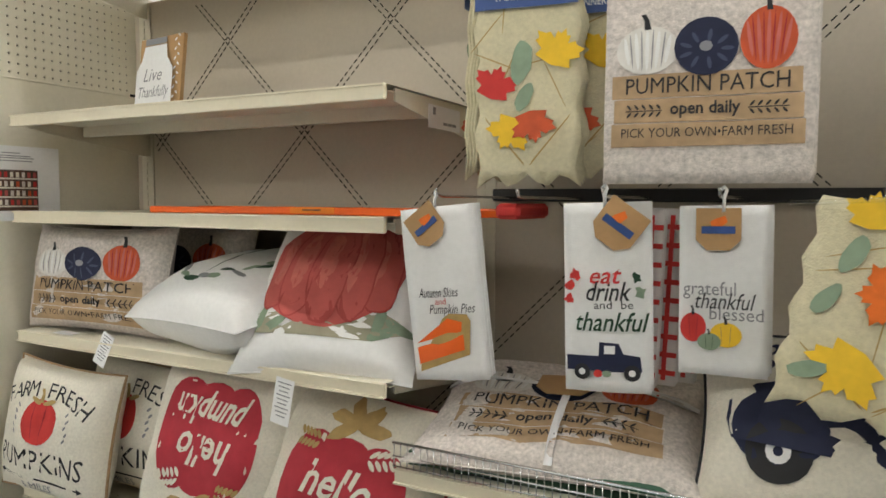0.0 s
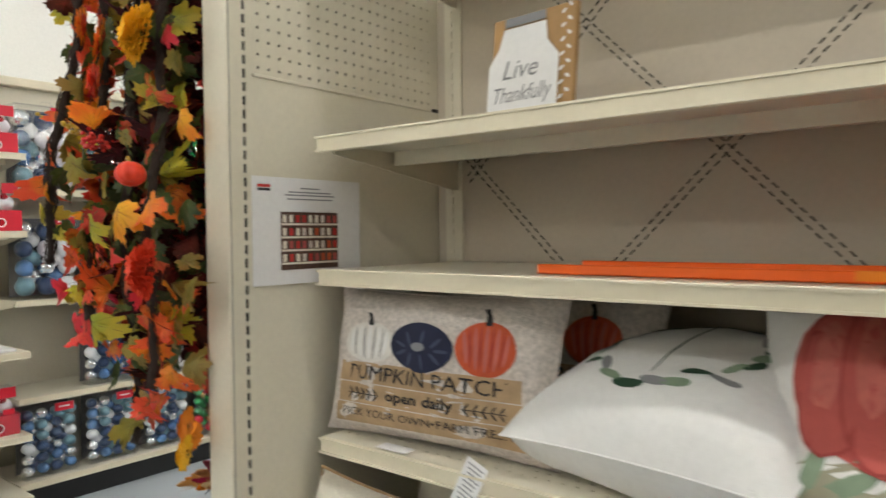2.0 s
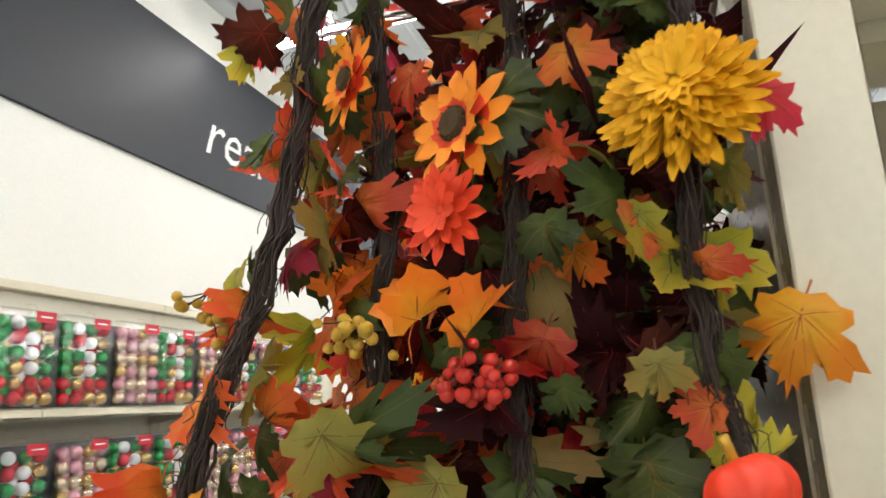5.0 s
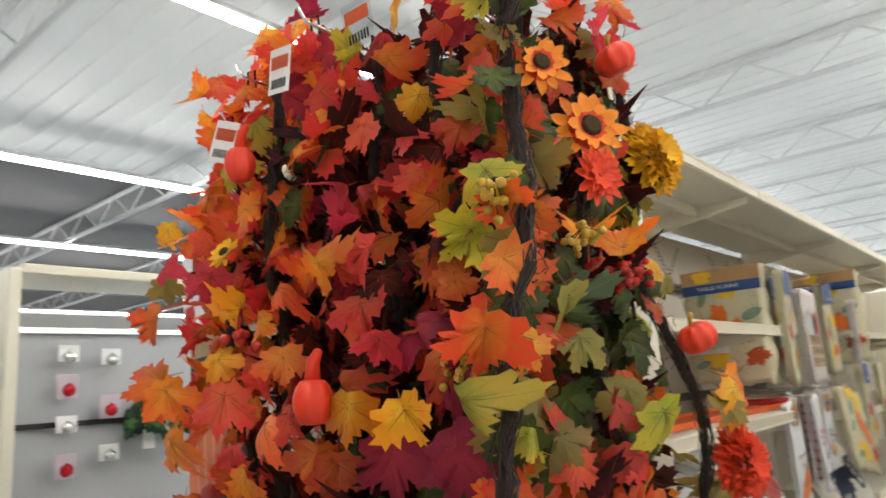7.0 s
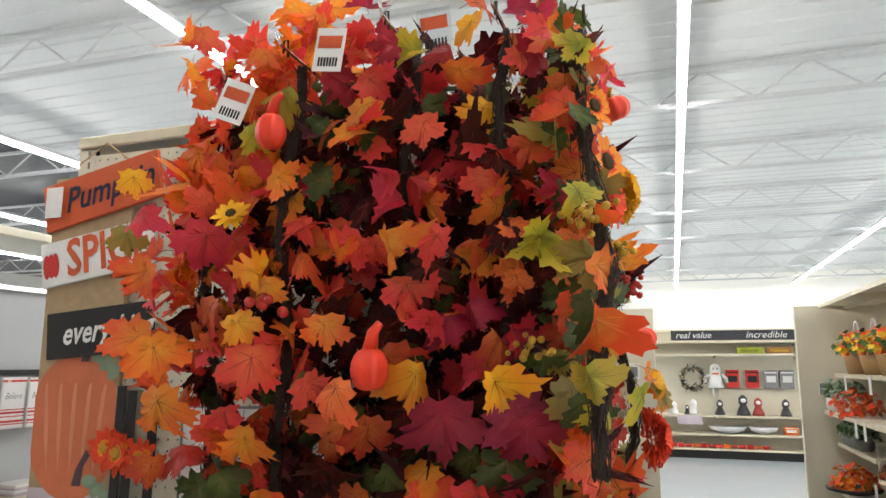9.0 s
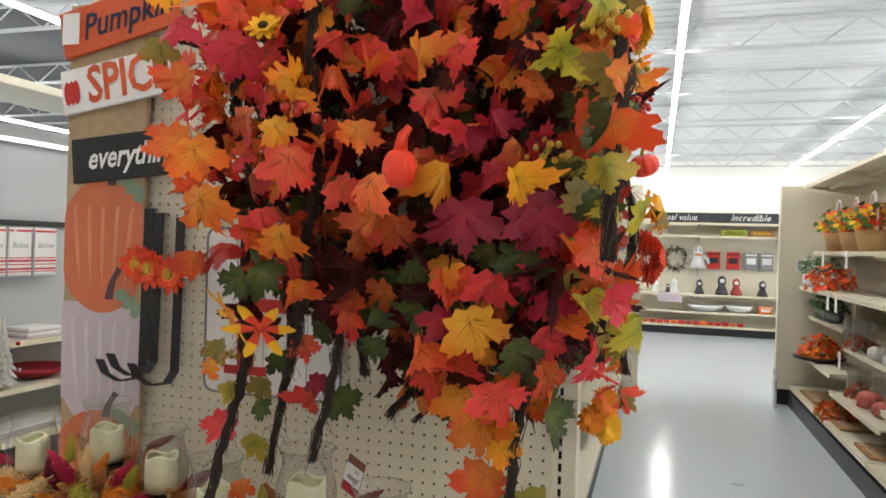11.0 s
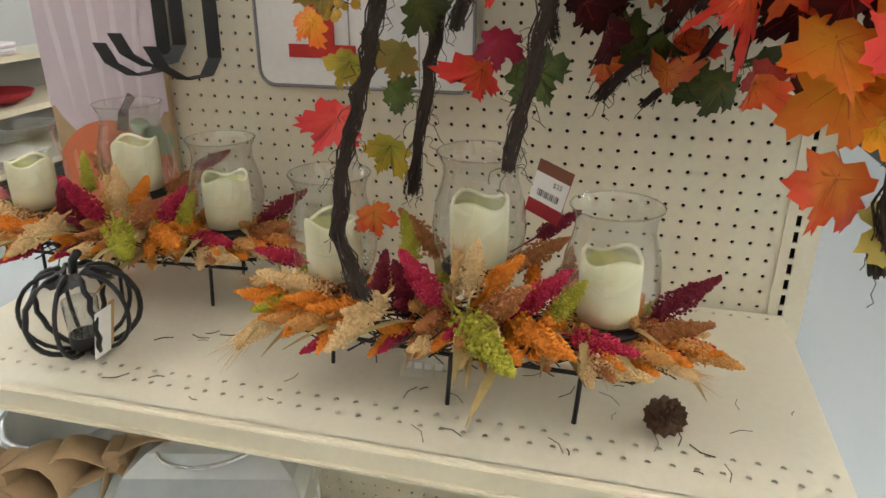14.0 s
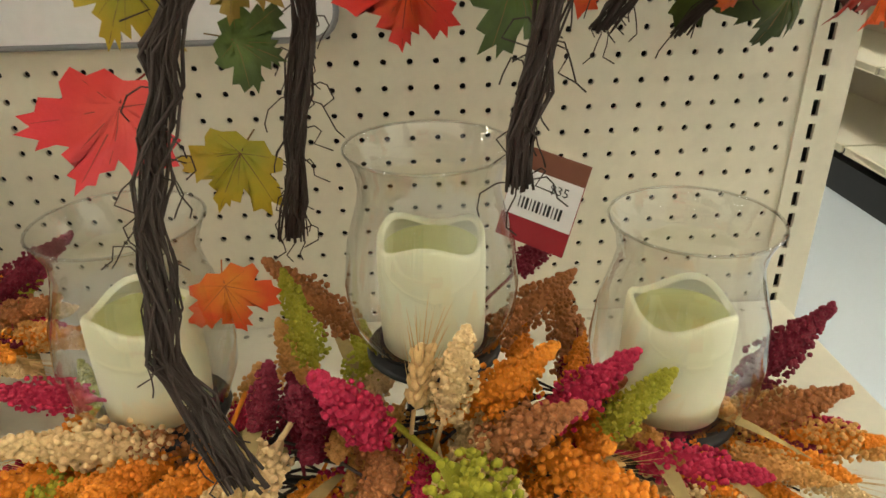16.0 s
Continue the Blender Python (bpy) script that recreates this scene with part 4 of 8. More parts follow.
leaf_runner(0.185, 0.39, place(0.42, 1.567, 1.79, 0, 1, 8), 3)
leaf_runner(0.18, 0.37, place(0.35, 1.64, 1.785, 0, -1, 8), 5)
leaf_runner(0.25, 0.31, place(0.44, 2.165, 1.352, 8, -11, -4), 8, False, "cream tablecloth with felt autumn leaves, hanging from a clear hanger", WIDE_SPRAY)
leaf_runner(0.2, 0.38, place(0.38, 2.33, 1.80, 0, 1, 4), 12)
th, sf = towel("placemat", 0.315, 0.345, LINEN, place(0.42, 1.872, 1.738, 0, 0, 4), "linen placemat set printed with three pumpkins", 5, 9, "placemats", False, "placemat")
patch_print(th, lambda x, y, lift: sf(x, y - 0.165, lift), 0.29, 0.24)
th, sf = towel("placemat", 0.315, 0.345, LINEN, place(0.42, 2.72, 1.74, 0, 0, 4), "linen placemat set printed with three pumpkins", 5, 10, "placemats", False, "placemat")
for q in range(5):
    leaf_runner(0.19, 0.36, place(0.42, 2.62 + 0.42 * q, 1.45, 0, 0, 4), 14 + q, q % 2 == 0)
SOUTH_FACE = Matrix.Rotation(radians(-90), 4, "Z")
leaf_runner(0.27, 0.40, Matrix.Translation((0.245, 1.43, 1.815)) @ SOUTH_FACE @ FACE, 21, True, "cream tablecloth pack with a tan and blue header card, hanging folded", WIDE_SPRAY)
leaf_runner(0.26, 0.42, Matrix.Translation((0.325, 2.60, 1.88)) @ SOUTH_FACE @ FACE, 22, True, "cream tablecloth pack with a tan and blue header card, hanging folded", WIDE_SPRAY)
tagged(rod("clear_hanger", [(0.45, 2.0, 1.362), (0.45, 2.12, 1.368), (0.45, 2.12, 1.392), (0.45, 2.125, 1.40), (0.45, 2.12, 1.368), (0.45, 2.24, 1.35)], 0.004, PLASTIC, None, 6), "clear plastic clothes hanger", "hanger")

th = thing("bracket_tag", "white price card clipped to a shelf bracket", "tag", pose(0.215, 1.2995, 1.545))
box("card", (0.15, 0.0012, 0.05), (0, 0, 0), PAPER, th, 0.0003)
for k in range(3):
    box("print_bar", (0.018, 0.0006, 0.006), (-0.045 + 0.022 * k, 0.0009, -0.012), GREYINK, th)
box("print_bar", (0.012, 0.0006, 0.016), (0.05, 0.0009, 0.012), GREYINK, th)
th = thing("panel_notice", "grey printed notice in a white frame on the end panel", "sign", pose(0.375, 5.561, 1.41))
box("notice_frame", (0.19, 0.004, 0.15), (0, 0, 0), PAPER, th, 0.001)
box("notice_print", (0.15, 0.002, 0.09), (0, -0.003, -0.005), GREYINK, th)

# small things on the upper shelves
th = thing("tabletop_sign", "white jar shaped word sign on a patterned wooden board", "sign", place(0.30, 0.475, S1, 6, 0, -6))
box("board", (0.185, 0.21, 0.012), (0.0, 0.105, -0.012), KRAFT, th, 0.001)
put = print_on(th, lambda x, y, lift: Vector((x, y, lift)))
put("jar", [(-0.085, 0.004), (0.055, 0.004), (0.066, 0.03), (0.066, 0.12), (0.04, 0.15), (0.035, 0.185), (-0.06, 0.185), (-0.07, 0.15), (-0.092, 0.12), (-0.092, 0.03)], PAPER, 0.002, 2)
put("jar_lid", rect(-0.058, 0.188, 0.034, 0.205, 3), GREYINK, 0.002, 1)
words("Live", 0.05, GREYINK, th, -0.02, 0.105, lift=0.003, shear=0.3)
words("Thankfully", 0.042, GREYINK, th, -0.015, 0.06, lift=0.003, shear=0.3, width=0.13)
for j in range(8):
    for sx in (0, 1):
        put("leaf_pattern", ellipse(0.072 + 0.013 * sx, 0.018 + 0.025 * j + 0.01 * sx, 0.006, 0.003, 8, 40 - 80 * sx), PAPER, 0.0012, 1)
th = thing("boxed_decor", "low blue and white box in clear wrap on the top shelf", "box", place(0.22, 0.97, S1 + 0.002, 0, 0, 0))
box("carton", (0.2, 0.028, 0.12), (0, 0.014, 0), PAPER, th, 0.002)
box("carton_band", (0.05, 0.0285, 0.1205), (-0.076, 0.0145, 0), SKYBLUE, th, 0.002)
th = thing("clear_wrap", "crumpled clear plastic wrap on the top shelf", "wrap")
vs, fs = [], []
for j in range(9):
    for i in range(15):
        vs.append((0.12 + 0.018 * j, 1.03 + 0.016 * i, S1 + 0.004 + 0.022 * abs(noise.noise(Vector((i * 0.7, j * 0.8, 2))))))
for j in range(8):
    for i in range(14):
        a = j * 15 + i
        fs.append((a, a + 1, a + 16, a + 15))
part("sheet", mesh_data("sheet", vs, fs, PLASTIC), th)
th = thing("orange_tray", "long orange plastic tray with a cream card on the shelf", "tray", pose(0, 0, S2 + 0.001))
box("tray_floor", (0.148, 0.97, 0.008), (0.30, 1.03, 0.004), ORANGE_PL, th, 0.002)
for tx in (0.378, 0.222):
    box("tray_rim", (0.008, 0.97, 0.016), (tx, 1.03, 0.008), ORANGE_PL, th, 0.002)
box("tray_label", (0.002, 0.12, 0.013), (0.383, 1.06, 0.010), mat("amber_label", (0.80, 0.22, 0.01), 0.4), th)
box("label_print", (0.001, 0.05, 0.003), (0.3845, 1.06, 0.011), INK, th)
box("tray_end", (0.17, 0.05, 0.03), (0.31, 1.525, 0.013), RED, th, 0.008)

# planogram sheet on the inner panel
th = thing("paper_notice", "white printed sheet with a dark shelf photograph", "notice", pose(0, 0.0338, 0))
X0, X1, Z0, Z1 = 0.279, 0.563, 1.301, 1.512
box("sheet", (X1 - X0, 0.0008, Z1 - Z0), ((X0 + X1) / 2, 0, (Z0 + Z1) / 2), PAPER, th)
PHOTO = mat("dark_photo_print", (0.09, 0.045, 0.03), 0.5, var=0.6, scale=40, fine=0.5, fine_scale=130)
box("photo", (0.15, 0.0006, 0.115), (0.421, 0.001, 1.387), PHOTO, th)
rng = random.Random(5)
for j in range(4):
    box("photo_shelf", (0.148, 0.0004, 0.004), (0.421, 0.0016, 1.342 + 0.026 * j), IVORY, th)
    for q in range(9):
        box("photo_item", (0.009, 0.0004, 0.015), (0.355 + 0.0165 * q, 0.0017, 1.353 + 0.026 * j), rng.choice((RED, IVORY, RUST, LINEN, CORAL)), th)
for k, (bx, bz, bw) in enumerate(((0.42, 1.492, 0.05), (0.42, 1.484, 0.11), (0.42, 1.478, 0.13), (0.42, 1.470, 0.12), (0.42, 1.318, 0.16))):
    box("print_bar", (bw, 0.0004, 0.0025), (bx, 0.0008, bz), GREYINK if k < 4 else PAPER, th)
box("logo_block", (0.03, 0.0004, 0.006), (0.535, 0.0008, 1.494), RED, th)
box("logo_block", (0.03, 0.0004, 0.005), (0.535, 0.0008, 1.487), INK, th)


# ---- autumn garlands on the end panel ----
def leaf_mat(name, inner, outer, rough=0.5):
    """A cloth leaf: one colour at the stem, another at the tips, blotched."""
    m = bpy.data.materials.new(name)
    m.use_nodes = True
    nt = m.node_tree
    b = nt.nodes["Principled BSDF"]
    b.inputs["Roughness"].default_value = rough
    b.inputs["Specular IOR Level"].default_value = 0.45
    tc = nt.nodes.new("ShaderNodeTexCoord")
    ln = nt.nodes.new("ShaderNodeVectorMath")
    ln.operation = "LENGTH"
    nt.links.new(tc.outputs["Object"], ln.inputs[0])
    nz = nt.nodes.new("ShaderNodeTexNoise")
    nz.inputs["Scale"].default_value = 3.0
    nz.inputs["Detail"].default_value = 4
    oi = nt.nodes.new("ShaderNodeObjectInfo")
    ad = nt.nodes.new("ShaderNodeVectorMath")
    ad.operation = "ADD"
    nt.links.new(tc.outputs["Object"], ad.inputs[0])
    sc = nt.nodes.new("ShaderNodeMath")
    sc.operation = "MULTIPLY"
    sc.inputs[1].default_value = 31.0
    nt.links.new(oi.outputs["Random"], sc.inputs[0])
    nt.links.new(sc.outputs[0], ad.inputs[1])
    nt.links.new(ad.outputs[0], nz.inputs["Vector"])
    sm = nt.nodes.new("ShaderNodeMath")
    sm.operation = "ADD"
    nt.links.new(ln.outputs["Value"], sm.inputs[0])
    nt.links.new(nz.outputs["Fac"], sm.inputs[1])
    rp = nt.nodes.new("ShaderNodeMapRange")
    rp.inputs["From Min"].default_value, rp.inputs["From Max"].default_value = 0.6, 1.35
    nt.links.new(sm.outputs[0], rp.inputs["Value"])
    mx = nt.nodes.new("ShaderNodeMix")
    mx.data_type = "RGBA"
    mx.inputs[6].default_value, mx.inputs[7].default_value = (*inner, 1), (*outer, 1)
    nt.links.new(rp.outputs[0], mx.inputs[0])
    hs = nt.nodes.new("ShaderNodeHueSaturation")
    r2 = nt.nodes.new("ShaderNodeMapRange")
    r2.inputs["To Min"].default_value, r2.inputs["To Max"].default_value = 0.485, 0.515
    nt.links.new(oi.outputs["Random"], r2.inputs["Value"])
    nt.links.new(r2.outputs[0], hs.inputs["Hue"])
    r3 = nt.nodes.new("ShaderNodeMapRange")
    r3.inputs["To Min"].default_value, r3.inputs["To Max"].default_value = 0.75, 1.1
    nt.links.new(oi.outputs["Random"], r3.inputs["Value"])
    nt.links.new(r3.outputs[0], hs.inputs["Value"])
    nt.links.new(mx.outputs[2], hs.inputs["Color"])
    nt.links.new(hs.outputs[0], b.inputs["Base Color"])
    bp = nt.nodes.new("ShaderNodeBump")
    bp.inputs["Strength"].default_value, bp.inputs["Distance"].default_value = 0.35, 0.002
    n3 = nt.nodes.new("ShaderNodeTexNoise")
    n3.inputs["Scale"].default_value = 12.0
    nt.links.new(tc.outputs["Object"], n3.inputs["Vector"])
    nt.links.new(n3.outputs["Fac"], bp.inputs["Height"])
    nt.links.new(bp.outputs[0], b.inputs["Normal"])
    tl = nt.nodes.new("ShaderNodeBsdfTranslucent")
    nt.links.new(hs.outputs[0], tl.inputs["Color"])
    ms = nt.nodes.new("ShaderNodeMixShader")
    ms.inputs[0].default_value = 0.42
    nt.links.new(b.outputs[0], ms.inputs[1])
    nt.links.new(tl.outputs[0], ms.inputs[2])
    nt.links.new(ms.outputs[0], nt.nodes["Material Output"].inputs[0])
    return m


LEAF = {
    "O": leaf_mat("orange_leaf", (0.96, 0.36, 0.035), (0.95, 0.17, 0.025)),
    "S": leaf_mat("scarlet_orange_leaf", (0.95, 0.20, 0.05), (0.93, 0.095, 0.045)),
    "R": leaf_mat("red_leaf", (0.92, 0.095, 0.06), (0.88, 0.05, 0.05)),
    "T": leaf_mat("rust_leaf", (0.76, 0.19, 0.03), (0.66, 0.07, 0.02)),
    "Y": leaf_mat("golden_leaf", (0.90, 0.46, 0.03), (0.88, 0.27, 0.02)),
    "C": leaf_mat("crimson_leaf", (0.55, 0.025, 0.045), (0.38, 0.014, 0.03)),
    # burgundy taken near black: shade between the leaves is in this colour
    "D": leaf_mat("shaded_burgundy_leaf", (0.13, 0.012, 0.010), (0.05, 0.006, 0.005), 0.85),
    "G": leaf_mat("green_leaf", (0.11, 0.16, 0.03), (0.06, 0.085, 0.02)),
    "L": leaf_mat("olive_leaf", (0.31, 0.28, 0.06), (0.38, 0.26, 0.05)),
    "K": leaf_mat("yellow_green_leaf", (0.40, 0.42, 0.04), (0.62, 0.47, 0.04)),
}
VEIN = mat("leaf_vein", (0.34, 0.025, 0.015), 0.6)
VEIN_Y = mat("orange_leaf_vein", (0.50, 0.12, 0.015), 0.6)
VEIN_G = mat("green_leaf_vein", (0.20, 0.12, 0.03), 0.6)
TWIG = mat("dark_grapevine", (0.045, 0.029, 0.022), 0.8, var=0.4, scale=60, bump=0.8, bump_scale=200)
BERRY = mat("red_berry", (0.50, 0.03, 0.02), 0.25, var=0.2)
BERRY_Y = mat("yellow_berry", (0.50, 0.30, 0.03), 0.3, var=0.7, scale=60)
FOAM = mat("red_foam_pumpkin", (0.82, 0.055, 0.022), 0.38, var=0.08, scale=20)


LOBES = ((0.0, 1.0), (0.06, 0.86), (0.16, 0.87), (0.14, 0.71), (0.30, 0.70), (0.27, 0.53), (0.42, 0.60), (0.52, 0.72), (0.60, 0.60), (0.80, 0.64), (0.78, 0.50), (0.97, 0.42), (0.79, 0.30), (0.81, 0.16), (0.56, 0.09), (0.66, -0.06), (0.66, -0.24), (0.45, -0.22), (0.25, -0.37), (0.03, -0.28))


def maple_data(code, kind):
    """Unit maple leaf: toothed lobes that droop each its own way, sunken veins, a thin stem. Kinds from 12 up are folded along the midrib."""
    rng = random.Random(ord(code) * 7 + kind)
    out = [(x, y) for x, y in LOBES] + [(-x, y) for x, y in LOBES[::-1] if x > 0]
    wide = rng.uniform(0.86, 1.06)
    out = [(x * wide * (1 + rng.uniform(-0.09, 0.09)), y * (1 + rng.uniform(-0.07, 0.07))) for x, y in out]
    c0, c1, c2 = rng.uniform(-0.55, 0.25), rng.uniform(-0.35, 0.35), rng.uniform(-0.45, 0.45)
    p1, p2 = rng.uniform(0, 6.28), rng.uniform(0, 6.28)
    fold = rng.uniform(1.3, 2.2) * rng.choice((-1, 1)) if kind >= 12 else rng.uniform(-0.3, 0.6)
    sag = rng.uniform(-0.9, -0.2) if kind >= 12 else rng.uniform(-0.5, 0.1)

    def lift(x, y):
        r2, a = x * x + y * y, math.atan2(x, y)
        quilt = 0.07 * math.sqrt(r2) * abs(math.sin(2.6 * a))
        return r2 * (c0 + c1 * math.cos(a + p1) + c2 * math.cos(2 * a + p2)) + fold * (math.sqrt(x * x + 0.02) - 0.14) + sag * y * abs(y) * 0.6 + quilt + 0.03 * math.sin(9 * x + kind) * math.sin(8 * y + 2 * kind)

    vs, fs = [(0, -0.05, lift(0, -0.05))], []
    n = len(out)
    for f in (0.35, 0.7, 1.0):
        for x, y in out:
            vs.append((x * f, y * f, lift(x * f, y * f)))
    for k in range(n):
        fs.append((0, 1 + (k + 1) % n, 1 + k))
    for r in range(2):
        a, b = 1 + r * n, 1 + (r + 1) * n
        for k in range(n):
            fs.append((a + k, a + (k + 1) % n, b + (k + 1) % n, b + k))
    blade = len(fs)
    for tx, ty, w0 in ((0, 0.90, 0.011), (0.78, 0.46, 0.009), (-0.78, 0.46, 0.009), (0.46, -0.16, 0.007), (-0.46, -0.16, 0.007), (0.20, 0.62, 0.006), (-0.20, 0.62, 0.006)):
        d = Vector((tx * wide, ty, 0))
        s = Vector((-ty, tx, 0)).normalized() * w0
        for side in (0.005, -0.005):
            base = len(vs)
            for j in range(4):
                p = d * (j / 3)
                w = s * (1 - j / 4)
                for q in (p - w, p + w):
                    vs.append((q.x, q.y, lift(q.x, q.y) + side))
            for j in range(3):
                fs.append((base + 2 * j, base + 2 * j + 2, base + 2 * j + 3, base + 2 * j + 1))
    # stem
    base = len(vs)
    for j, (y, z) in enumerate(((-0.05, 0), (-0.3, -0.08), (-0.55, -0.3))):
        for x, dz in ((-0.016, 0), (0.016, 0), (0, 0.026)):
            vs.append((x, y, z + dz + lift(0, -0.05)))
    for j in range(2):
        for q in range(3):
            a = base + 3 * j
            fs.append((a + q, a + (q + 1) % 3, a + 3 + (q + 1) % 3, a + 3 + q))
    me = mesh_data("maple_leaf", vs, fs, LEAF[code], True)
    me.materials.append(VEIN_G if code in "GLK" else VEIN_Y if code in "YO" else VEIN)
    for i in range(blade, len(fs)):
        me.polygons[i].material_index = 1
    return me


LEAF_MESH = {c: [maple_data(c, k) for k in range(16)] for c in LEAF}


def leaf_pose(p, normal, turn, size, anchor):
    """Leaf at p facing normal, tip turned from straight down by turn degrees."""
    n = Vector(normal).normalized()
    down = Vector((0, 0, -1))
    t = (down - n * down.dot(n))
    if t.length < 1e-3:
        t = Vector((1, 0, 0))
    t.normalize()
    t = Matrix.Rotation(radians(turn), 3, n) @ t
    x = t.cross(n)
    m = Matrix((x, t, n)).transposed().to_4x4()
    return Matrix.Translation(Vector(p) - Vector(anchor)) @ m @ Matrix.Diagonal((size, size, size, 1))


def vine(name, pts, parent, radius=0.014, strands=6, seed=0, anchor=(0, 0, 0), frays=14):
    """Twisted bundle of thin dark twigs along pts."""
    rng = random.Random(seed)
    bm = bmesh.new()
    P = [Vector(p) - Vector(anchor) for p in pts]
    fine = []
    for a, b in zip(P, P[1:]):
        k = max(2, int((b - a).length / 0.02))
        fine += [a.lerp(b, j / k) for j in range(k)]
    fine.append(P[-1])
    fine = [p + Vector((math.sin(j * 0.33 + seed), math.cos(j * 0.26 + seed), 0)) * (radius * 0.8) + Vector((rng.uniform(-1, 1), rng.uniform(-1, 1), 0)) * (radius * 0.35) for j, p in enumerate(fine)]
    if radius > 0.006:
        tube_bm(bm, fine, radius * 0.5, 6, 0.6, 0.35, seed)
    for s in range(int(strands * (radius / 0.009) ** 2)):
        ph, rr, sp = rng.uniform(0, 6.28), radius * math.sqrt(rng.uniform(0.05, 1.0)), rng.uniform(-0.9, 0.9)
        line = []
        for j, p in enumerate(fine):
            a = ph + j * sp + rng.uniform(-0.3, 0.3)
            w = rr * rng.uniform(0.55, 1.5)
            line.append(p + Vector((math.cos(a) * w, math.sin(a) * w, rng.uniform(-0.003, 0.003))))
        tube_bm(bm, line, rng.uniform(0.0006, 0.0014), 4, 0.8, 0.3, seed + s)
    for s in range(frays):
        p = rng.choice(fine)
        d = Vector((rng.uniform(-1, 1), rng.uniform(-1, 1), rng.uniform(-1, 0.6))).normalized()
        q = p + d * rng.uniform(0.008, 0.024)
        tube_bm(bm, [p, (p * 2 + q) / 3 + Vector((0, 0, 0.003)), (p + q * 2) / 3 + Vector((0.002, 0, 0.004)), q, q + Vector((rng.uniform(-0.006, 0.006), 0, -0.008)), q + Vector((rng.uniform(-0.01, 0.01), 0, -0.013))], 0.0005, 3)
    return part(name, bm_data(name, bm, TWIG, True), parent)


def petal_flower(name, parent, p, normal, size, layers, material, heart=None, anchor=(0, 0, 0), wide=0.2, second=None):
    """Cloth flower: rings of pointed petals about a heart."""
    rng = random.Random(int(size * 1e4) + layers)
    vs, fs = [], []
    for L in range(layers):
        n = 6 if layers == 1 else (9 + 2 * L) if layers < 4 else 15 + 3 * L
        tilt = 0.15 + 0.9 * (1 - (L + 1) / layers)
        for k in range(n):
            a = 2 * math.pi * (k + 0.5 * (L % 2)) / n + rng.uniform(-0.1, 0.1)
            r0, r1 = 0.10 + 0.05 * L, (0.45 + 0.55 * (L + 1) / layers) * rng.uniform(0.9, 1.08)
            e = Vector((math.cos(a), math.sin(a), 0))
            s = Vector((-e.y, e.x, 0))
            base = len(vs)
            for f, w in ((0, 0.06), (0.45, wide), (0.8, wide * 0.8), (1.0, 0.02)):
                rad = r0 + (r1 - r0) * f
                z = math.sin(tilt) * rad * (1 - 0.35 * f) - 0.06 * L + rng.uniform(-0.03, 0.03)
                c = e * rad * math.cos(tilt * 0.7)
                for sg in (-1, 0, 1):
                    q = c + s * sg * w
                    vs.append((q.x, q.y, z + (0.05 if sg else 0)))
            for j in range(3):
                for q in range(2):
                    fs.append((base + 3 * j + q, base + 3 * j + q + 1, base + 3 * j + q + 4, base + 3 * j + q + 3))
    bm = bmesh.new()
    lathe_bm(bm, [(0.03, -0.10), (0.13, -0.04), (0.15, 0.03), (0.05, 0.09)], 10)
    fl = part(name, bm_data(name, bm, second or material, True), parent, leaf_pose(p, normal, 0, size, anchor))
    for k in range(0, len(vs), 12):
        me = mesh_data("petal", vs[k:k + 12], [tuple(q - k for q in f) for f in fs[k // 2:k // 2 + 6]], material, True)
        if second:
            me.materials.append(second)
            for i in range(2):
                me.polygons[i].material_index = 1
        part("petal", me, fl)
    if heart:
        bm = bmesh.new()
        lathe_bm(bm, [(0.02, 0.16), (0.2, 0.14), (0.27, 0.06), (0.24, 0.0)], 14)
        for k in range(60):
            a, r = k * 2.4, 0.25 * math.sqrt(k / 60)
            box_bm(bm, (0.022, 0.022, 0.05), (r * math.cos(a), r * math.sin(a), 0.15 - r * 0.2))
        part("flower_heart", bm_data("flower_heart", bm, heart), fl, Matrix.Translation((0, 0, 0.12)))
    return fl


def berries(parent, p, n, r, spread, material, anchor, seed):
    """A sprig of twigs with each berry on its end."""
    rng = random.Random(seed)
    o = Vector(p) - Vector(anchor)
    ends = [Vector((rng.gauss(0, spread), rng.gauss(0, spread), rng.gauss(0, spread * 0.7))) for k in range(n)]
    bm = bmesh.new()
    for e in ends:
        tube_bm(bm, [(0, 0, spread * 0.8), e * 0.6 + Vector((0, 0, spread * 0.2)), e], 0.0007, 3)
    sprig = part("berry_sprig", bm_data("berry_sprig", bm, TWIG), parent, Matrix.Translation(o))
    bm = bmesh.new()
    bmesh.ops.create_icosphere(bm, subdivisions=2, radius=1.0)
    ball = bm_data("berry", bm, material, True)
    for e in ends:
        k = r * rng.uniform(0.8, 1.15)
        part("berry", ball, sprig, Matrix.Translation(e) @ Matrix.Diagonal((k, k, k, 1)))
    return sprig


def pumpkin_mesh(name, r, material, lobes=9, squash=0.8):
    vs, fs = [], []
    nu, nv = lobes * 4, 10
    for j in range(nv + 1):
        th_ = math.pi * j / nv
        for i in range(nu):
            a = 2 * math.pi * i / nu
            k = 1 - 0.17 * (1 - abs(math.cos(a * lobes / 2))) ** 2
            rr = r * math.sin(th_) * k
            z = r * squash * math.cos(th_) * (1 - 0.25 * math.exp(-(math.sin(th_) / 0.35) ** 2))
            vs.append((rr * math.cos(a), rr * math.sin(a), z))
    for j in range(nv):
        for i in range(nu):
            fs.append((j * nu + i, (j + 1) * nu + i, (j + 1) * nu + (i + 1) % nu, j * nu + (i + 1) % nu))
    return mesh_data(name, vs, fs, material, True)


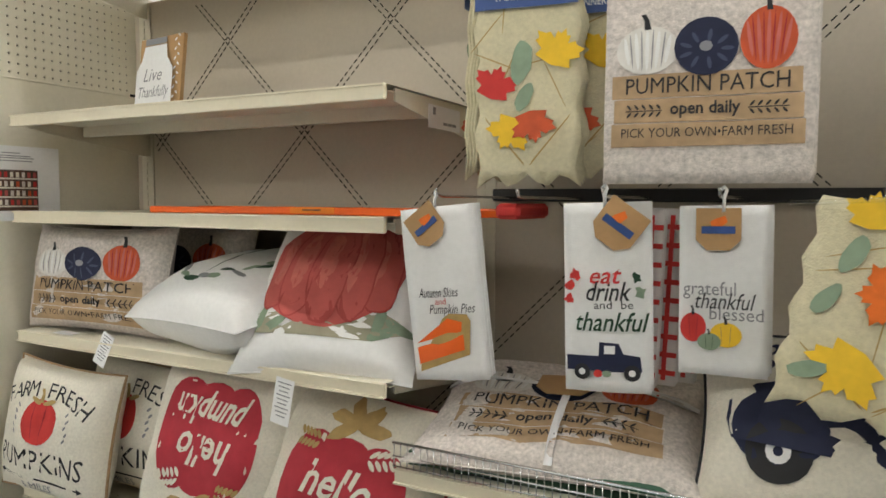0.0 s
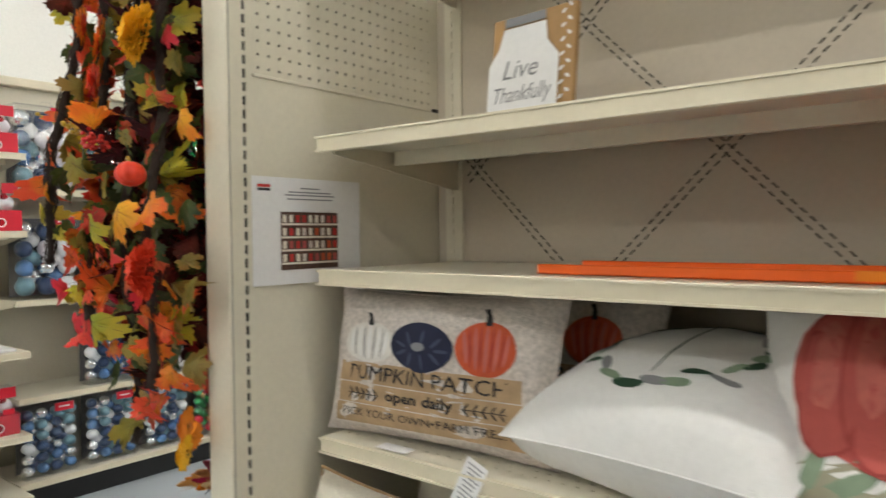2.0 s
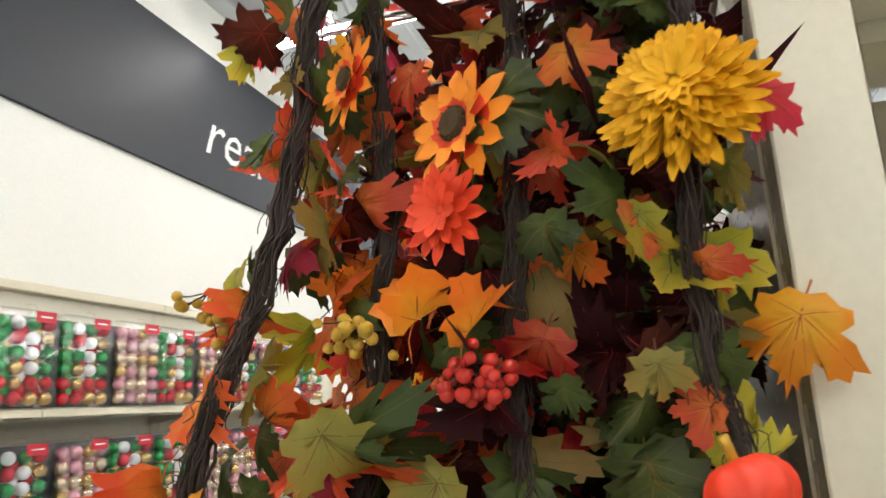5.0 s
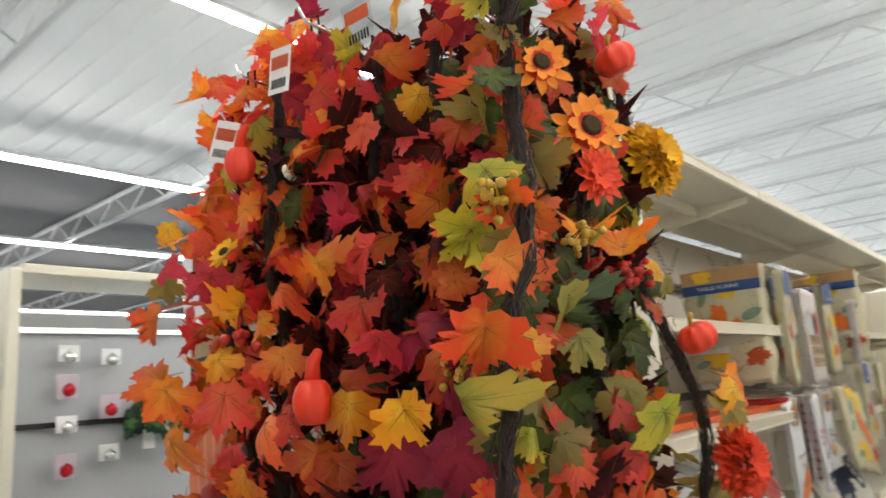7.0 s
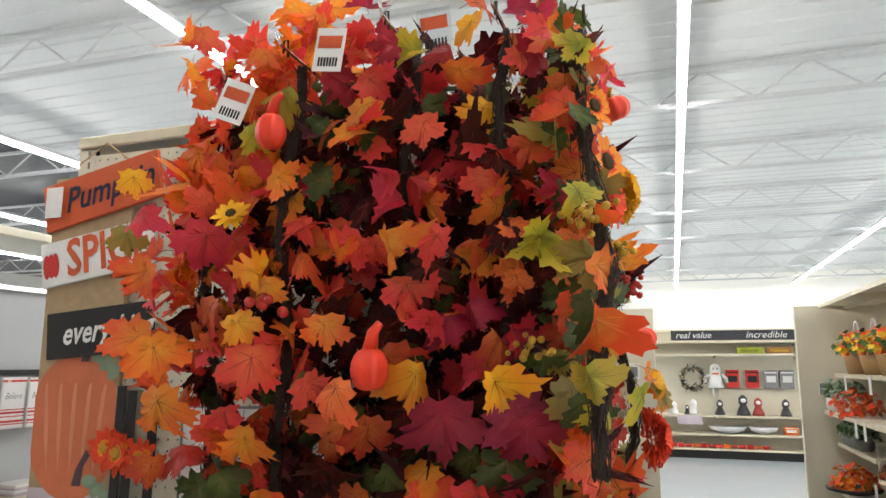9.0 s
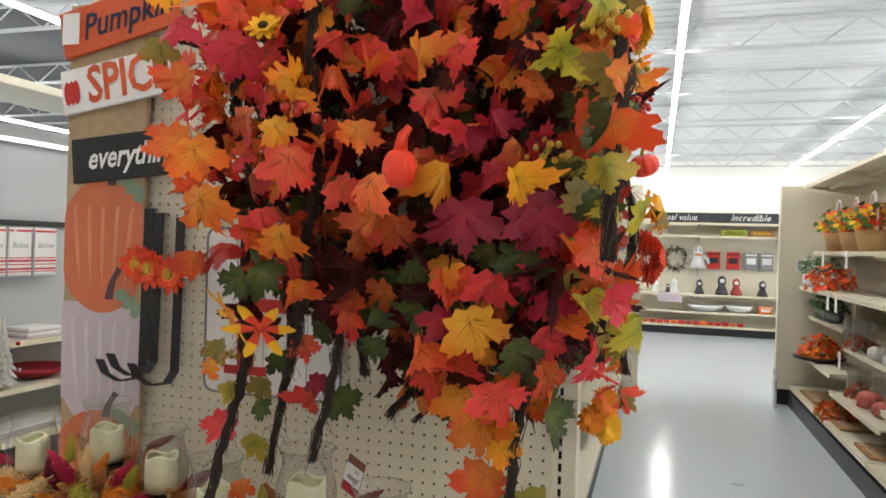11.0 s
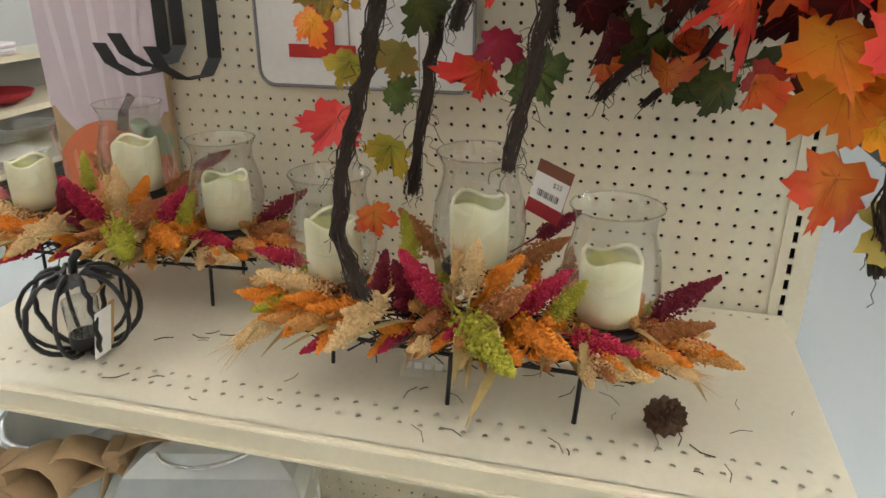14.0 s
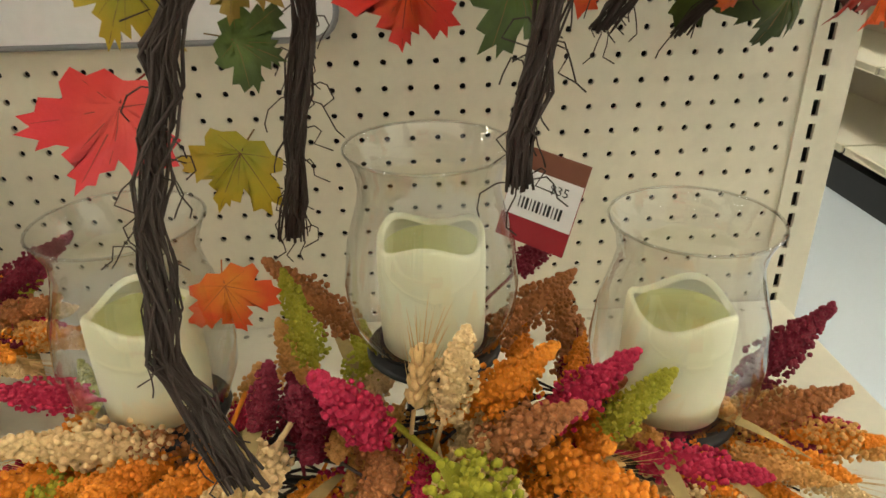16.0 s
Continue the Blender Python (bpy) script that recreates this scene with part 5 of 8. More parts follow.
def foam_pumpkin(parent, p, r, anchor, tilt=20):
    pk = part("foam_pumpkin", pumpkin_mesh("foam_pumpkin", r, FOAM), parent, Matrix.Translation(Vector(p) - Vector(anchor)) @ Euler((radians(tilt), radians(-15), 0)).to_matrix().to_4x4(), "small red-orange foam pumpkin")
    rod("stem", [(0, 0, r * 0.55), (0.003, 0, r * 0.95), (0.008, 0, r * 1.2)], r * 0.13, BERRY_Y, pk, 6)


MID = Vector((0.33, -0.16, 1.5))


def outward(p, rng, jitter=0.55):
    n = Vector((p[0] - MID.x, (p[1] - MID.y) * 1.6, 0.25 * (p[2] - MID.z) + 0.12))
    n.normalize()
    return n + Vector((rng.uniform(-jitter, jitter), rng.uniform(-jitter, jitter), rng.uniform(-jitter, jitter)))


def garland(label, top, path, leaves, seed, filler=(), radius=0.009, sink=0.0, face=None, toward=(0.35, -0.92, 0.10), loose=1.0):
    """A hanging garland: twig vine, then leaves given as (x, y, z, colour, size, turn), small letters for folded ones, then loose filler leaves."""
    rng = random.Random(seed)
    th = thing("autumn_garland", label, "garland", Matrix.Translation(top), "autumn garlands")
    vine("vine", [(q[0], q[1] + sink, q[2]) for q in path], th, radius, 36, seed, top, 90)
    for leaf in leaves:
        p, c = leaf[:3], leaf[3].upper()
        if len(leaf) > 4:
            kind = rng.choice(LEAF_MESH[c][12:]) if leaf[3].islower() else LEAF_MESH[c][rng.randrange(12)]
            n = Vector(toward) + loose * Vector((rng.uniform(-0.8, 0.8), rng.uniform(-0.4, 0.4), rng.uniform(-0.35, 0.75)))
            part("maple_leaf", kind, th, leaf_pose(p, n, leaf[5] + rng.uniform(-15, 15), leaf[4] * 1.02, top) @ Matrix.Translation((0, -0.33, 0)))
        else:
            s = rng.uniform(0.039, 0.052) * (1.08 if c in "LY" else 1.0)
            n = outward(p, rng, 0.4) if face is None else Vector(face) + Vector((rng.uniform(-0.3, 0.3), 0, rng.uniform(-0.2, 0.2)))
            part("maple_leaf", rng.choice(LEAF_MESH[c]), th, leaf_pose(p, n, rng.uniform(-75, 75) * (1 if face is None else 0.35), s * (1 if face is None else 0.84), top))
    for (x0, x1), (y0, y1), (z0, z1), n, codes in filler:
        for k in range(n):
            p = (rng.uniform(x0, x1), rng.uniform(y0, y1), rng.uniform(z0, z1))
            c = rng.choice(codes)
            part("maple_leaf", rng.choice(LEAF_MESH[c]), th, leaf_pose(p, outward(p, rng, 0.8), rng.uniform(-110, 110), rng.uniform(0.034, 0.050), top))
    rod("hang_loop", [Vector((0, 0, 0)), Vector((0, 0.0, 0.02)), Vector((0, 0.012, 0.028)), Vector((0, 0.014, 0.0))], 0.0018, TWIG, th, 5)
    return th, Vector(top)


FIRE = "red and orange maple leaf garland hanging from a peg"
GREENISH = "olive, gold and orange maple leaf garland hanging from a peg"
DARK = "dense garland of near-black burgundy leaves, added as shade by the pegboard"
SIDE = (0.95, -0.30, 0.08)
gA, tA = garland(FIRE, (0.08, -0.42, 1.93), [(0.08, -0.42, 1.93), (0.04, -0.43, 1.6), (0.08, -0.43, 1.3), (0.05, -0.40, 1.15)],
    [(0.076, -0.455, 1.651, 'R', 0.066, -10), (0.043, -0.5, 1.477, 'O', 0.057, 0), (-0.008, -0.51, 1.502, 'O', 0.061, -60), (0.056, -0.5, 1.395, 'O', 0.066, 0), (0.049, -0.436, 1.797, 'O', 0.058, 10), (-0.025, -0.474, 1.696, 'R', 0.047, 0), (-0.002, -0.378, 2.043, 'T', 0.047, 0), (-0.022, -0.387, 1.993, 'S', 0.063, 0), (0.016, -0.514, 1.596, 'O', 0.05, -30), (-0.078, -0.44, 1.771, 'Y', 0.039, 0), (0.028, -0.44, 1.735, 'O', 0.042, 40), (-0.082, -0.44, 1.672, 'L', 0.041, 0), (0.11, -0.44, 1.362, 'R', 0.046, 0), (0.063, -0.455, 1.325, 'C', 0.046, 0), (0.009, -0.455, 1.304, 't', 0.042, 0), (0.086, -0.455, 1.28, 'G', 0.04, -30)], 31,
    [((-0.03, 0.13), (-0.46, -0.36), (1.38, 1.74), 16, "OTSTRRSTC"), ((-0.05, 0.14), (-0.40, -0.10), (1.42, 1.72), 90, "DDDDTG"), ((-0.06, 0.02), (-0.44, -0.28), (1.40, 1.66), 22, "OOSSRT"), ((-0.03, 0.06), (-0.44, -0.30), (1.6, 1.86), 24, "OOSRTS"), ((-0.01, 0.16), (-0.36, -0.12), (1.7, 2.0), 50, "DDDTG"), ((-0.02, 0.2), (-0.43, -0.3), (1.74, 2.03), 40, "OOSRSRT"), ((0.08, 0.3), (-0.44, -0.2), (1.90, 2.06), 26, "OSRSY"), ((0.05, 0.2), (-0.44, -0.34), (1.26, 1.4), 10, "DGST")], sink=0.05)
gB, tB = garland(FIRE, (0.22, -0.47, 1.95), [(0.22, -0.47, 1.95), (0.2, -0.46, 1.6), (0.2, -0.45, 1.28), (0.14, -0.42, 1.12)],
    [(0.217, -0.519, 1.46, 'S', 0.059, 0), (0.19, -0.5, 1.52, 'Y', 0.04, 20), (0.198, -0.454, 1.893, 'k', 0.044, -50), (0.183, -0.469, 1.818, 'K', 0.038, 40), (0.238, -0.48, 1.741, 'O', 0.038, 60), (0.251, -0.451, 1.619, 's', 0.038, 0), (0.205, -0.486, 1.594, 'y', 0.04, 10), (0.259, -0.411, 1.761, 'o', 0.042, 0), (0.263, -0.415, 2.032, 'O', 0.066, 0), (0.211, -0.44, 2.027, 'O', 0.055, -40), (0.246, -0.44, 1.672, 'T', 0.041, 60), (0.147, -0.44, 1.708, 'S', 0.044, -30), (0.16, -0.44, 1.96, 'O', 0.038, 0), (0.267, -0.44, 1.449, 'l', 0.035, 30), (0.211, -0.44, 1.488, 'r', 0.034, 0), (0.171, -0.455, 1.347, 'O', 0.05, 10), (0.2, -0.455, 1.268, 'o', 0.038, 30), (0.308, -0.455, 1.239, 't', 0.039, 60)] + [(0.148, -0.455, 1.292, 'G', 0.047, 30)], 32,
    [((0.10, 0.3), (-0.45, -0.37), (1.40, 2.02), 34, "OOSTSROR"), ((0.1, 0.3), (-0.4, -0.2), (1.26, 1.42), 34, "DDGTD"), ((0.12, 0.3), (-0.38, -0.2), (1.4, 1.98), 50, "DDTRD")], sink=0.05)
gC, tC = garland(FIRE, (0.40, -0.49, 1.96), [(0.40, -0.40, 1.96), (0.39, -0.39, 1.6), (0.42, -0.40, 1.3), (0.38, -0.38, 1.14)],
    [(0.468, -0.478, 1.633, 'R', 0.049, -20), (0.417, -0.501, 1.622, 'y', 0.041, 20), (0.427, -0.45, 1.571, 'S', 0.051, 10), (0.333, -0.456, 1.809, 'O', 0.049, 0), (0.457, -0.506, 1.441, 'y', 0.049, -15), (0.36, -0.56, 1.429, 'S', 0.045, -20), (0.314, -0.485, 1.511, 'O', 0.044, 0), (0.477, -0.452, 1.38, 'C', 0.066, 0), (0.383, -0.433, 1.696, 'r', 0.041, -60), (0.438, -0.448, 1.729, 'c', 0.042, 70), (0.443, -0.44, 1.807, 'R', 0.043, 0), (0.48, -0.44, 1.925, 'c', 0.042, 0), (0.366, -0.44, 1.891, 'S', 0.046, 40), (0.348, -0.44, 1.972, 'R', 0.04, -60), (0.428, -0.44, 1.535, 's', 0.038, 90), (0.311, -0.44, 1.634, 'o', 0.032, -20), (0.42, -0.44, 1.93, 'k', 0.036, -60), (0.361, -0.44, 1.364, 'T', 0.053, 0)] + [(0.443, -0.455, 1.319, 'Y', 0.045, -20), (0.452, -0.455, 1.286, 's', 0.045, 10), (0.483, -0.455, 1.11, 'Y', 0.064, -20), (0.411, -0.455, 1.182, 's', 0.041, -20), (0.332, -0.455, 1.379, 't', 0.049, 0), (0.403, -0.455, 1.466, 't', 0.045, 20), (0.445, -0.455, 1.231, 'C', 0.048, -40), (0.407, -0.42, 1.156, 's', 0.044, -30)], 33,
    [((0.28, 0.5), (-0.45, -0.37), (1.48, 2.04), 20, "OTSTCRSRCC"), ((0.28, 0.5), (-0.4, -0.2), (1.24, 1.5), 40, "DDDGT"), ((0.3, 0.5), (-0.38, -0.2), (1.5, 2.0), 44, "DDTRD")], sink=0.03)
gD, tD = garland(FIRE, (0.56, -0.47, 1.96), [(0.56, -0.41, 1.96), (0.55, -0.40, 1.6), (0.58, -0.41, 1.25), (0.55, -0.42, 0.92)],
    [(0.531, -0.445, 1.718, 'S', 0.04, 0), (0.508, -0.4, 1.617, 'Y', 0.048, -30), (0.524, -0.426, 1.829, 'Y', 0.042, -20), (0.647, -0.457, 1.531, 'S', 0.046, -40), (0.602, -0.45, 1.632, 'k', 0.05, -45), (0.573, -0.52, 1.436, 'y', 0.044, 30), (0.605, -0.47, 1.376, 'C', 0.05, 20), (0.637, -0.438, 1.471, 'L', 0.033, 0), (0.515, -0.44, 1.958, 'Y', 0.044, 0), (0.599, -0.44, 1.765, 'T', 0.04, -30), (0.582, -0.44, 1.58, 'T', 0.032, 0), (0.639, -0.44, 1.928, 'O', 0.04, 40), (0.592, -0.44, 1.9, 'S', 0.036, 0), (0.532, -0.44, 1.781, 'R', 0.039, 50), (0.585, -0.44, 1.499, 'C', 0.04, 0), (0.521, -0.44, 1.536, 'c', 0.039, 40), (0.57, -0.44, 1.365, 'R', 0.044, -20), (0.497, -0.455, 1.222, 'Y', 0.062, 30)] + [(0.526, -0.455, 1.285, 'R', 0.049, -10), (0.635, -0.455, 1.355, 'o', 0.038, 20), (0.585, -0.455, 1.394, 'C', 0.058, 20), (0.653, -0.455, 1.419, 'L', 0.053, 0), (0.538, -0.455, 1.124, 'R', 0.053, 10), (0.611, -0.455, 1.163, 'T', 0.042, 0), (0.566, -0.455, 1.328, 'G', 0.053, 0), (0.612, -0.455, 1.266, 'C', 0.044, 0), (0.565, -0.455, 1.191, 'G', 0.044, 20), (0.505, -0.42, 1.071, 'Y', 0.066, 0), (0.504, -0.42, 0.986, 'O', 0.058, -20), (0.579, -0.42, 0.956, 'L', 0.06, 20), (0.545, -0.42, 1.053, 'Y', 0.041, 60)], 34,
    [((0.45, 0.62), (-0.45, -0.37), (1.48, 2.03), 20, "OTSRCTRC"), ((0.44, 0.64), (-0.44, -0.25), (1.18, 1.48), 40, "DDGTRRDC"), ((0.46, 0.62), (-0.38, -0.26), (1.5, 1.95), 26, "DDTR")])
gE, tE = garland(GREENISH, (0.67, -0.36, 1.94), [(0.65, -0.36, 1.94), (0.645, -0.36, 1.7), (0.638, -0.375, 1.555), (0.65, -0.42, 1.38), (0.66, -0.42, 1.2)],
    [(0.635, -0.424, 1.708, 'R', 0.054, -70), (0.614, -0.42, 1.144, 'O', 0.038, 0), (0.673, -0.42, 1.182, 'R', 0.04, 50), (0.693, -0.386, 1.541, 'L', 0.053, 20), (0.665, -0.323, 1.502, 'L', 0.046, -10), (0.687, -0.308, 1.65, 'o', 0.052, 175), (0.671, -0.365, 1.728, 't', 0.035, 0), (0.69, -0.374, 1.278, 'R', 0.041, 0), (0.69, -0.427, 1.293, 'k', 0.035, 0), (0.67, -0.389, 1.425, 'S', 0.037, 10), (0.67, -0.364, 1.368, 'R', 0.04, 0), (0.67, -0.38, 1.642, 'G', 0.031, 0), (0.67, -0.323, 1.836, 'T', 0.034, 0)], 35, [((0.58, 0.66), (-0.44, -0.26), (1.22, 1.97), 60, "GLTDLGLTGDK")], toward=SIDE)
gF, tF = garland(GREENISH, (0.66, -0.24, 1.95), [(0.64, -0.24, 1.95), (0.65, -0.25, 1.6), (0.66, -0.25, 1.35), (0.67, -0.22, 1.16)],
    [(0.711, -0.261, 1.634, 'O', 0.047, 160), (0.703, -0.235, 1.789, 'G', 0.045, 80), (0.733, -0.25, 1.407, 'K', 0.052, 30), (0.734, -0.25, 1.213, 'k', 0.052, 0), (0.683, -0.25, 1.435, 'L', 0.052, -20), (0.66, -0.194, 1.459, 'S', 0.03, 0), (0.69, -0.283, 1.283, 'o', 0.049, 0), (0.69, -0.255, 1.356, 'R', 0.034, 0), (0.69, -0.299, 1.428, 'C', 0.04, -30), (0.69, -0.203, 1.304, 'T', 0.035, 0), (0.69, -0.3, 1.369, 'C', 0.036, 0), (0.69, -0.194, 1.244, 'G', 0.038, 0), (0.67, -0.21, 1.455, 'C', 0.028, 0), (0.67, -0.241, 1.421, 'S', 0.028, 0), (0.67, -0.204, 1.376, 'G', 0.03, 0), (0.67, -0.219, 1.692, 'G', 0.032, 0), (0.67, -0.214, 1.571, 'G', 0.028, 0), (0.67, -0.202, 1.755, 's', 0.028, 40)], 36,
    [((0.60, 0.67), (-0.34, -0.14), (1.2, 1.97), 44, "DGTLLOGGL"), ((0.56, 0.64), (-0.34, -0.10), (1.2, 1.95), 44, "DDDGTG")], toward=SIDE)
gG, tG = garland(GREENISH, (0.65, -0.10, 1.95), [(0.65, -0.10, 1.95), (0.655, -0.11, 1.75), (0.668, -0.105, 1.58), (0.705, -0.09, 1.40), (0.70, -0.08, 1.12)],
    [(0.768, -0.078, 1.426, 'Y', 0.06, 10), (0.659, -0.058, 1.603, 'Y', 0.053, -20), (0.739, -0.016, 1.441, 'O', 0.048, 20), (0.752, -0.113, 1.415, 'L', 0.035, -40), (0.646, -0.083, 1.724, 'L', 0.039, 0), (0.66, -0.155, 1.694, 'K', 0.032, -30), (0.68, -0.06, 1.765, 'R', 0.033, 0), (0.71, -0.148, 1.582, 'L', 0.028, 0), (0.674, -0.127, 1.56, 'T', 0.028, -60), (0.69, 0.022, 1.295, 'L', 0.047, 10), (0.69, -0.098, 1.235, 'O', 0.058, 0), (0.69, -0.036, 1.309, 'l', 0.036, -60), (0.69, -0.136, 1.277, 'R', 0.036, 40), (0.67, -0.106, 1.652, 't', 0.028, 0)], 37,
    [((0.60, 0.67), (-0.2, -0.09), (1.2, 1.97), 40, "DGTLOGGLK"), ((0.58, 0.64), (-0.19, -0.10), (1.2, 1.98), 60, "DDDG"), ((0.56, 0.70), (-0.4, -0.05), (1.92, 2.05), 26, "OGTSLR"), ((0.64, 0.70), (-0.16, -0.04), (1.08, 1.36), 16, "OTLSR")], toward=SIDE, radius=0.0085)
# added backing garlands, their near-black leaves fill the shaded gaps
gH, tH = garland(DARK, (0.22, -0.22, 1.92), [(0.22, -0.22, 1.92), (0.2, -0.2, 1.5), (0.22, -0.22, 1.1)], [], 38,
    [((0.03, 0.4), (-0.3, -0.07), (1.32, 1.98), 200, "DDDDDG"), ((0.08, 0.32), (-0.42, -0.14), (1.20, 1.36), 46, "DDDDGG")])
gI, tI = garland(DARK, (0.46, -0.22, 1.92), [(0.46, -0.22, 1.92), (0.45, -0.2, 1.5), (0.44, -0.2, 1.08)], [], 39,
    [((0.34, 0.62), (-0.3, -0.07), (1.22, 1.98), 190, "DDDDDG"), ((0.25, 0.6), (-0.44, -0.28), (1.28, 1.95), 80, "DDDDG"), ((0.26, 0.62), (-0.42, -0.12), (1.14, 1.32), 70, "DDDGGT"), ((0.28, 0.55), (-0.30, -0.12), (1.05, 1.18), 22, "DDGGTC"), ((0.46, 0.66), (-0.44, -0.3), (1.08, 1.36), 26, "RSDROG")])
# strand at the outer corner towards the south aisle
gJ, tJ = garland(GREENISH, (0.68, -0.44, 1.95), [(0.665, -0.40, 1.95), (0.68, -0.425, 1.78), (0.69, -0.46, 1.66), (0.70, -0.505, 1.54), (0.70, -0.52, 1.34)],
    [(0.714, -0.5, 1.494, 'Y', 0.032, 30), (0.674, -0.48, 1.411, 'G', 0.041, 0), (0.7, -0.49, 1.41, 'k', 0.028, 0), (0.66, -0.455, 1.265, 'K', 0.046, 0), (0.706, -0.455, 1.279, 'R', 0.038, 60), (0.677, -0.455, 1.196, 'R', 0.046, 40), (0.677, -0.486, 1.681, 'K', 0.038, 30), (0.705, -0.499, 1.581, 'O', 0.042, 30), (0.69, -0.539, 1.505, 'o', 0.049, 0), (0.69, -0.572, 1.444, 'k', 0.041, 0), (0.69, -0.485, 1.531, 'G', 0.042, 30), (0.67, -0.458, 1.797, 'G', 0.033, 0), (0.67, -0.472, 1.89, 'K', 0.034, -40), (0.67, -0.433, 1.861, 'L', 0.029, 0), (0.67, -0.438, 1.701, 'C', 0.037, 0)], 40, [((0.63, 0.69), (-0.48, -0.38), (1.3, 1.95), 30, 'GLOTSDR')], radius=0.0105, toward=(0.65, -0.75, 0.08))
# long bare strand in front of the candles
gK, tK = garland("dark twig garland strand with a red leaf, hanging before the candles", (0.09, -0.41, 1.40), [(0.09, -0.41, 1.40), (0.06, -0.38, 1.18), (0.025, -0.37, 0.99), (0.03, -0.40, 0.90), (0.065, -0.445, 0.845)],
    [(-0.012, -0.335, 1, 'R', 0.052, -15), (0.043, -0.35, 0.898, 'O', 0.031, 10), (0.052, -0.33, 0.975, 'K', 0.034, -30), (0.074, -0.33, 1.045, 'G', 0.029, 70), (0.018, -0.36, 1.075, 'K', 0.032, -20), (0.227, -0.32, 1.067, 'G', 0.043, 30), (0.068, -0.33, 1.08, 'L', 0.035, 0), (0.0, -0.365, 1.15, 'L', 0.034, 10), (-0.02, -0.37, 1.12, 'O', 0.03, -40), (0.06, -0.36, 1.2, 'R', 0.036, 0)], 41, radius=0.0098, face=(0.05, -0.9, 0.4), toward=(0.05, -0.95, 0.35), loose=0.35)
gL, tL = garland("dark twig garland ends with green and red leaves", (0.12, -0.30, 1.35), [(0.12, -0.30, 1.35), (0.10, -0.31, 1.1), (0.085, -0.31, 0.925)], [(0.157, -0.30, 1.06, 's', 0.036, -20), (0.10, -0.32, 1.13, 'G', 0.034, 40)], 42, radius=0.008, face=(-0.7, -0.7, 0.2), toward=(0.2, -0.9, 0.3), loose=0.5)
gM, tM = garland("dark twig garland ends with green and red leaves", (0.24, -0.36, 1.3), [(0.24, -0.36, 1.3), (0.225, -0.38, 1.1), (0.213, -0.39, 0.985)], [(0.185, -0.34, 1.10, 'C', 0.034, 0), (0.18, -0.38, 1.17, 'S', 0.036, 30)], 43, radius=0.008, face=(0.3, -0.9, 0.3), toward=(0.2, -0.9, 0.3), loose=0.5)
gN, tN = garland("dark twig garland ends with dark leaves", (0.42, -0.24, 1.3), [(0.42, -0.24, 1.3), (0.36, -0.24, 1.12), (0.295, -0.247, 1.035)], [(0.418, -0.24, 1.043, 'G', 0.046, -10), (0.38, -0.22, 1.10, 'S'), (0.50, -0.22, 1.10, 'T'), (0.445, -0.3, 1.058, 's', 0.034, 10)], 44, radius=0.008)
vine("vine", [(0.46, -0.22, 1.2), (0.40, -0.24, 1.09), (0.345, -0.25, 1.03)], gN, 0.008, 16, 45, tN)

PETAL_Y = mat("yellow_petal", (0.88, 0.46, 0.01), 0.6, var=0.1, scale=2)
PETAL_R = mat("scarlet_petal", (0.78, 0.06, 0.015), 0.6, var=0.15, scale=2)
PETAL_O = mat("orange_petal", (0.86, 0.26, 0.015), 0.6, var=0.12, scale=2)
HEART = mat("sunflower_heart", (0.06, 0.035, 0.01), 0.9, var=0.6, scale=5)
petal_flower("chrysanthemum", gG, (0.712, -0.115, 1.778), (1, -0.25, 0.2), 0.060, 8, PETAL_Y, None, tG, 0.085)
petal_flower("chrysanthemum", gG, (0.748, -0.042, 1.343), (1, -0.3, 0.1), 0.056, 8, PETAL_R, None, tG, 0.085)
petal_flower("sunflower", gF, (0.685, -0.275, 1.785), (0.85, -0.5, 0.1), 0.056, 2, PETAL_O, HEART, tF, 0.17, PETAL_R)
petal_flower("dahlia", gF, (0.70, -0.29, 1.715), (1, -0.4, 0), 0.04, 3, PETAL_R, None, tF, 0.15)
petal_flower("sunflower", gE, (0.68, -0.37, 1.845), (0.8, -0.6, 0.1), 0.042, 2, PETAL_O, HEART, tE, 0.17, PETAL_R)
petal_flower("lily", gA, (0.10, -0.48, 1.235), (-0.5, -0.6, -0.5), 0.056, 1, PETAL_Y, None, tA, 0.16, PETAL_O)
petal_flower("lily", gA, (0.155, -0.48, 1.215), (0.3, -0.7, -0.5), 0.060, 1, PETAL_Y, None, tA, 0.16, PETAL_R)
petal_flower("sunflower", gA, (0.13, -0.455, 1.70), (0.2, -0.8, 0.5), 0.032, 2, PETAL_Y, HEART, tA, 0.18)
petal_flower("marigold", gG, (0.665, -0.035, 1.05), (0.6, -0.8, 0.1), 0.034, 4, PETAL_O, None, tG, 0.16)
petal_flower("marigold", gG, (0.672, -0.03, 1.00), (0.6, -0.8, 0.1), 0.034, 4, PETAL_Y, None, tG, 0.16)
petal_flower("marigold", gG, (0.64, -0.055, 1.02), (0.3, -0.9, 0.1), 0.03, 4, PETAL_O, None, tG, 0.16)
foam_pumpkin(gG, (0.725, -0.105, 1.513), 0.028, tG)
foam_pumpkin(gF, (0.70, -0.2, 1.90), 0.03, tF)
gd = part("gourd", pumpkin_mesh("gourd", 0.026, FOAM, 7, 1.25), gC, Matrix.Translation(Vector((0.390, -0.50, 1.463)) - tC), "small red-orange foam gourd")
rod("gourd_neck", [(0, 0, 0.025), (0.004, 0, 0.05), (0.014, 0, 0.062)], 0.011, FOAM, gd, 8, taper=0.5)
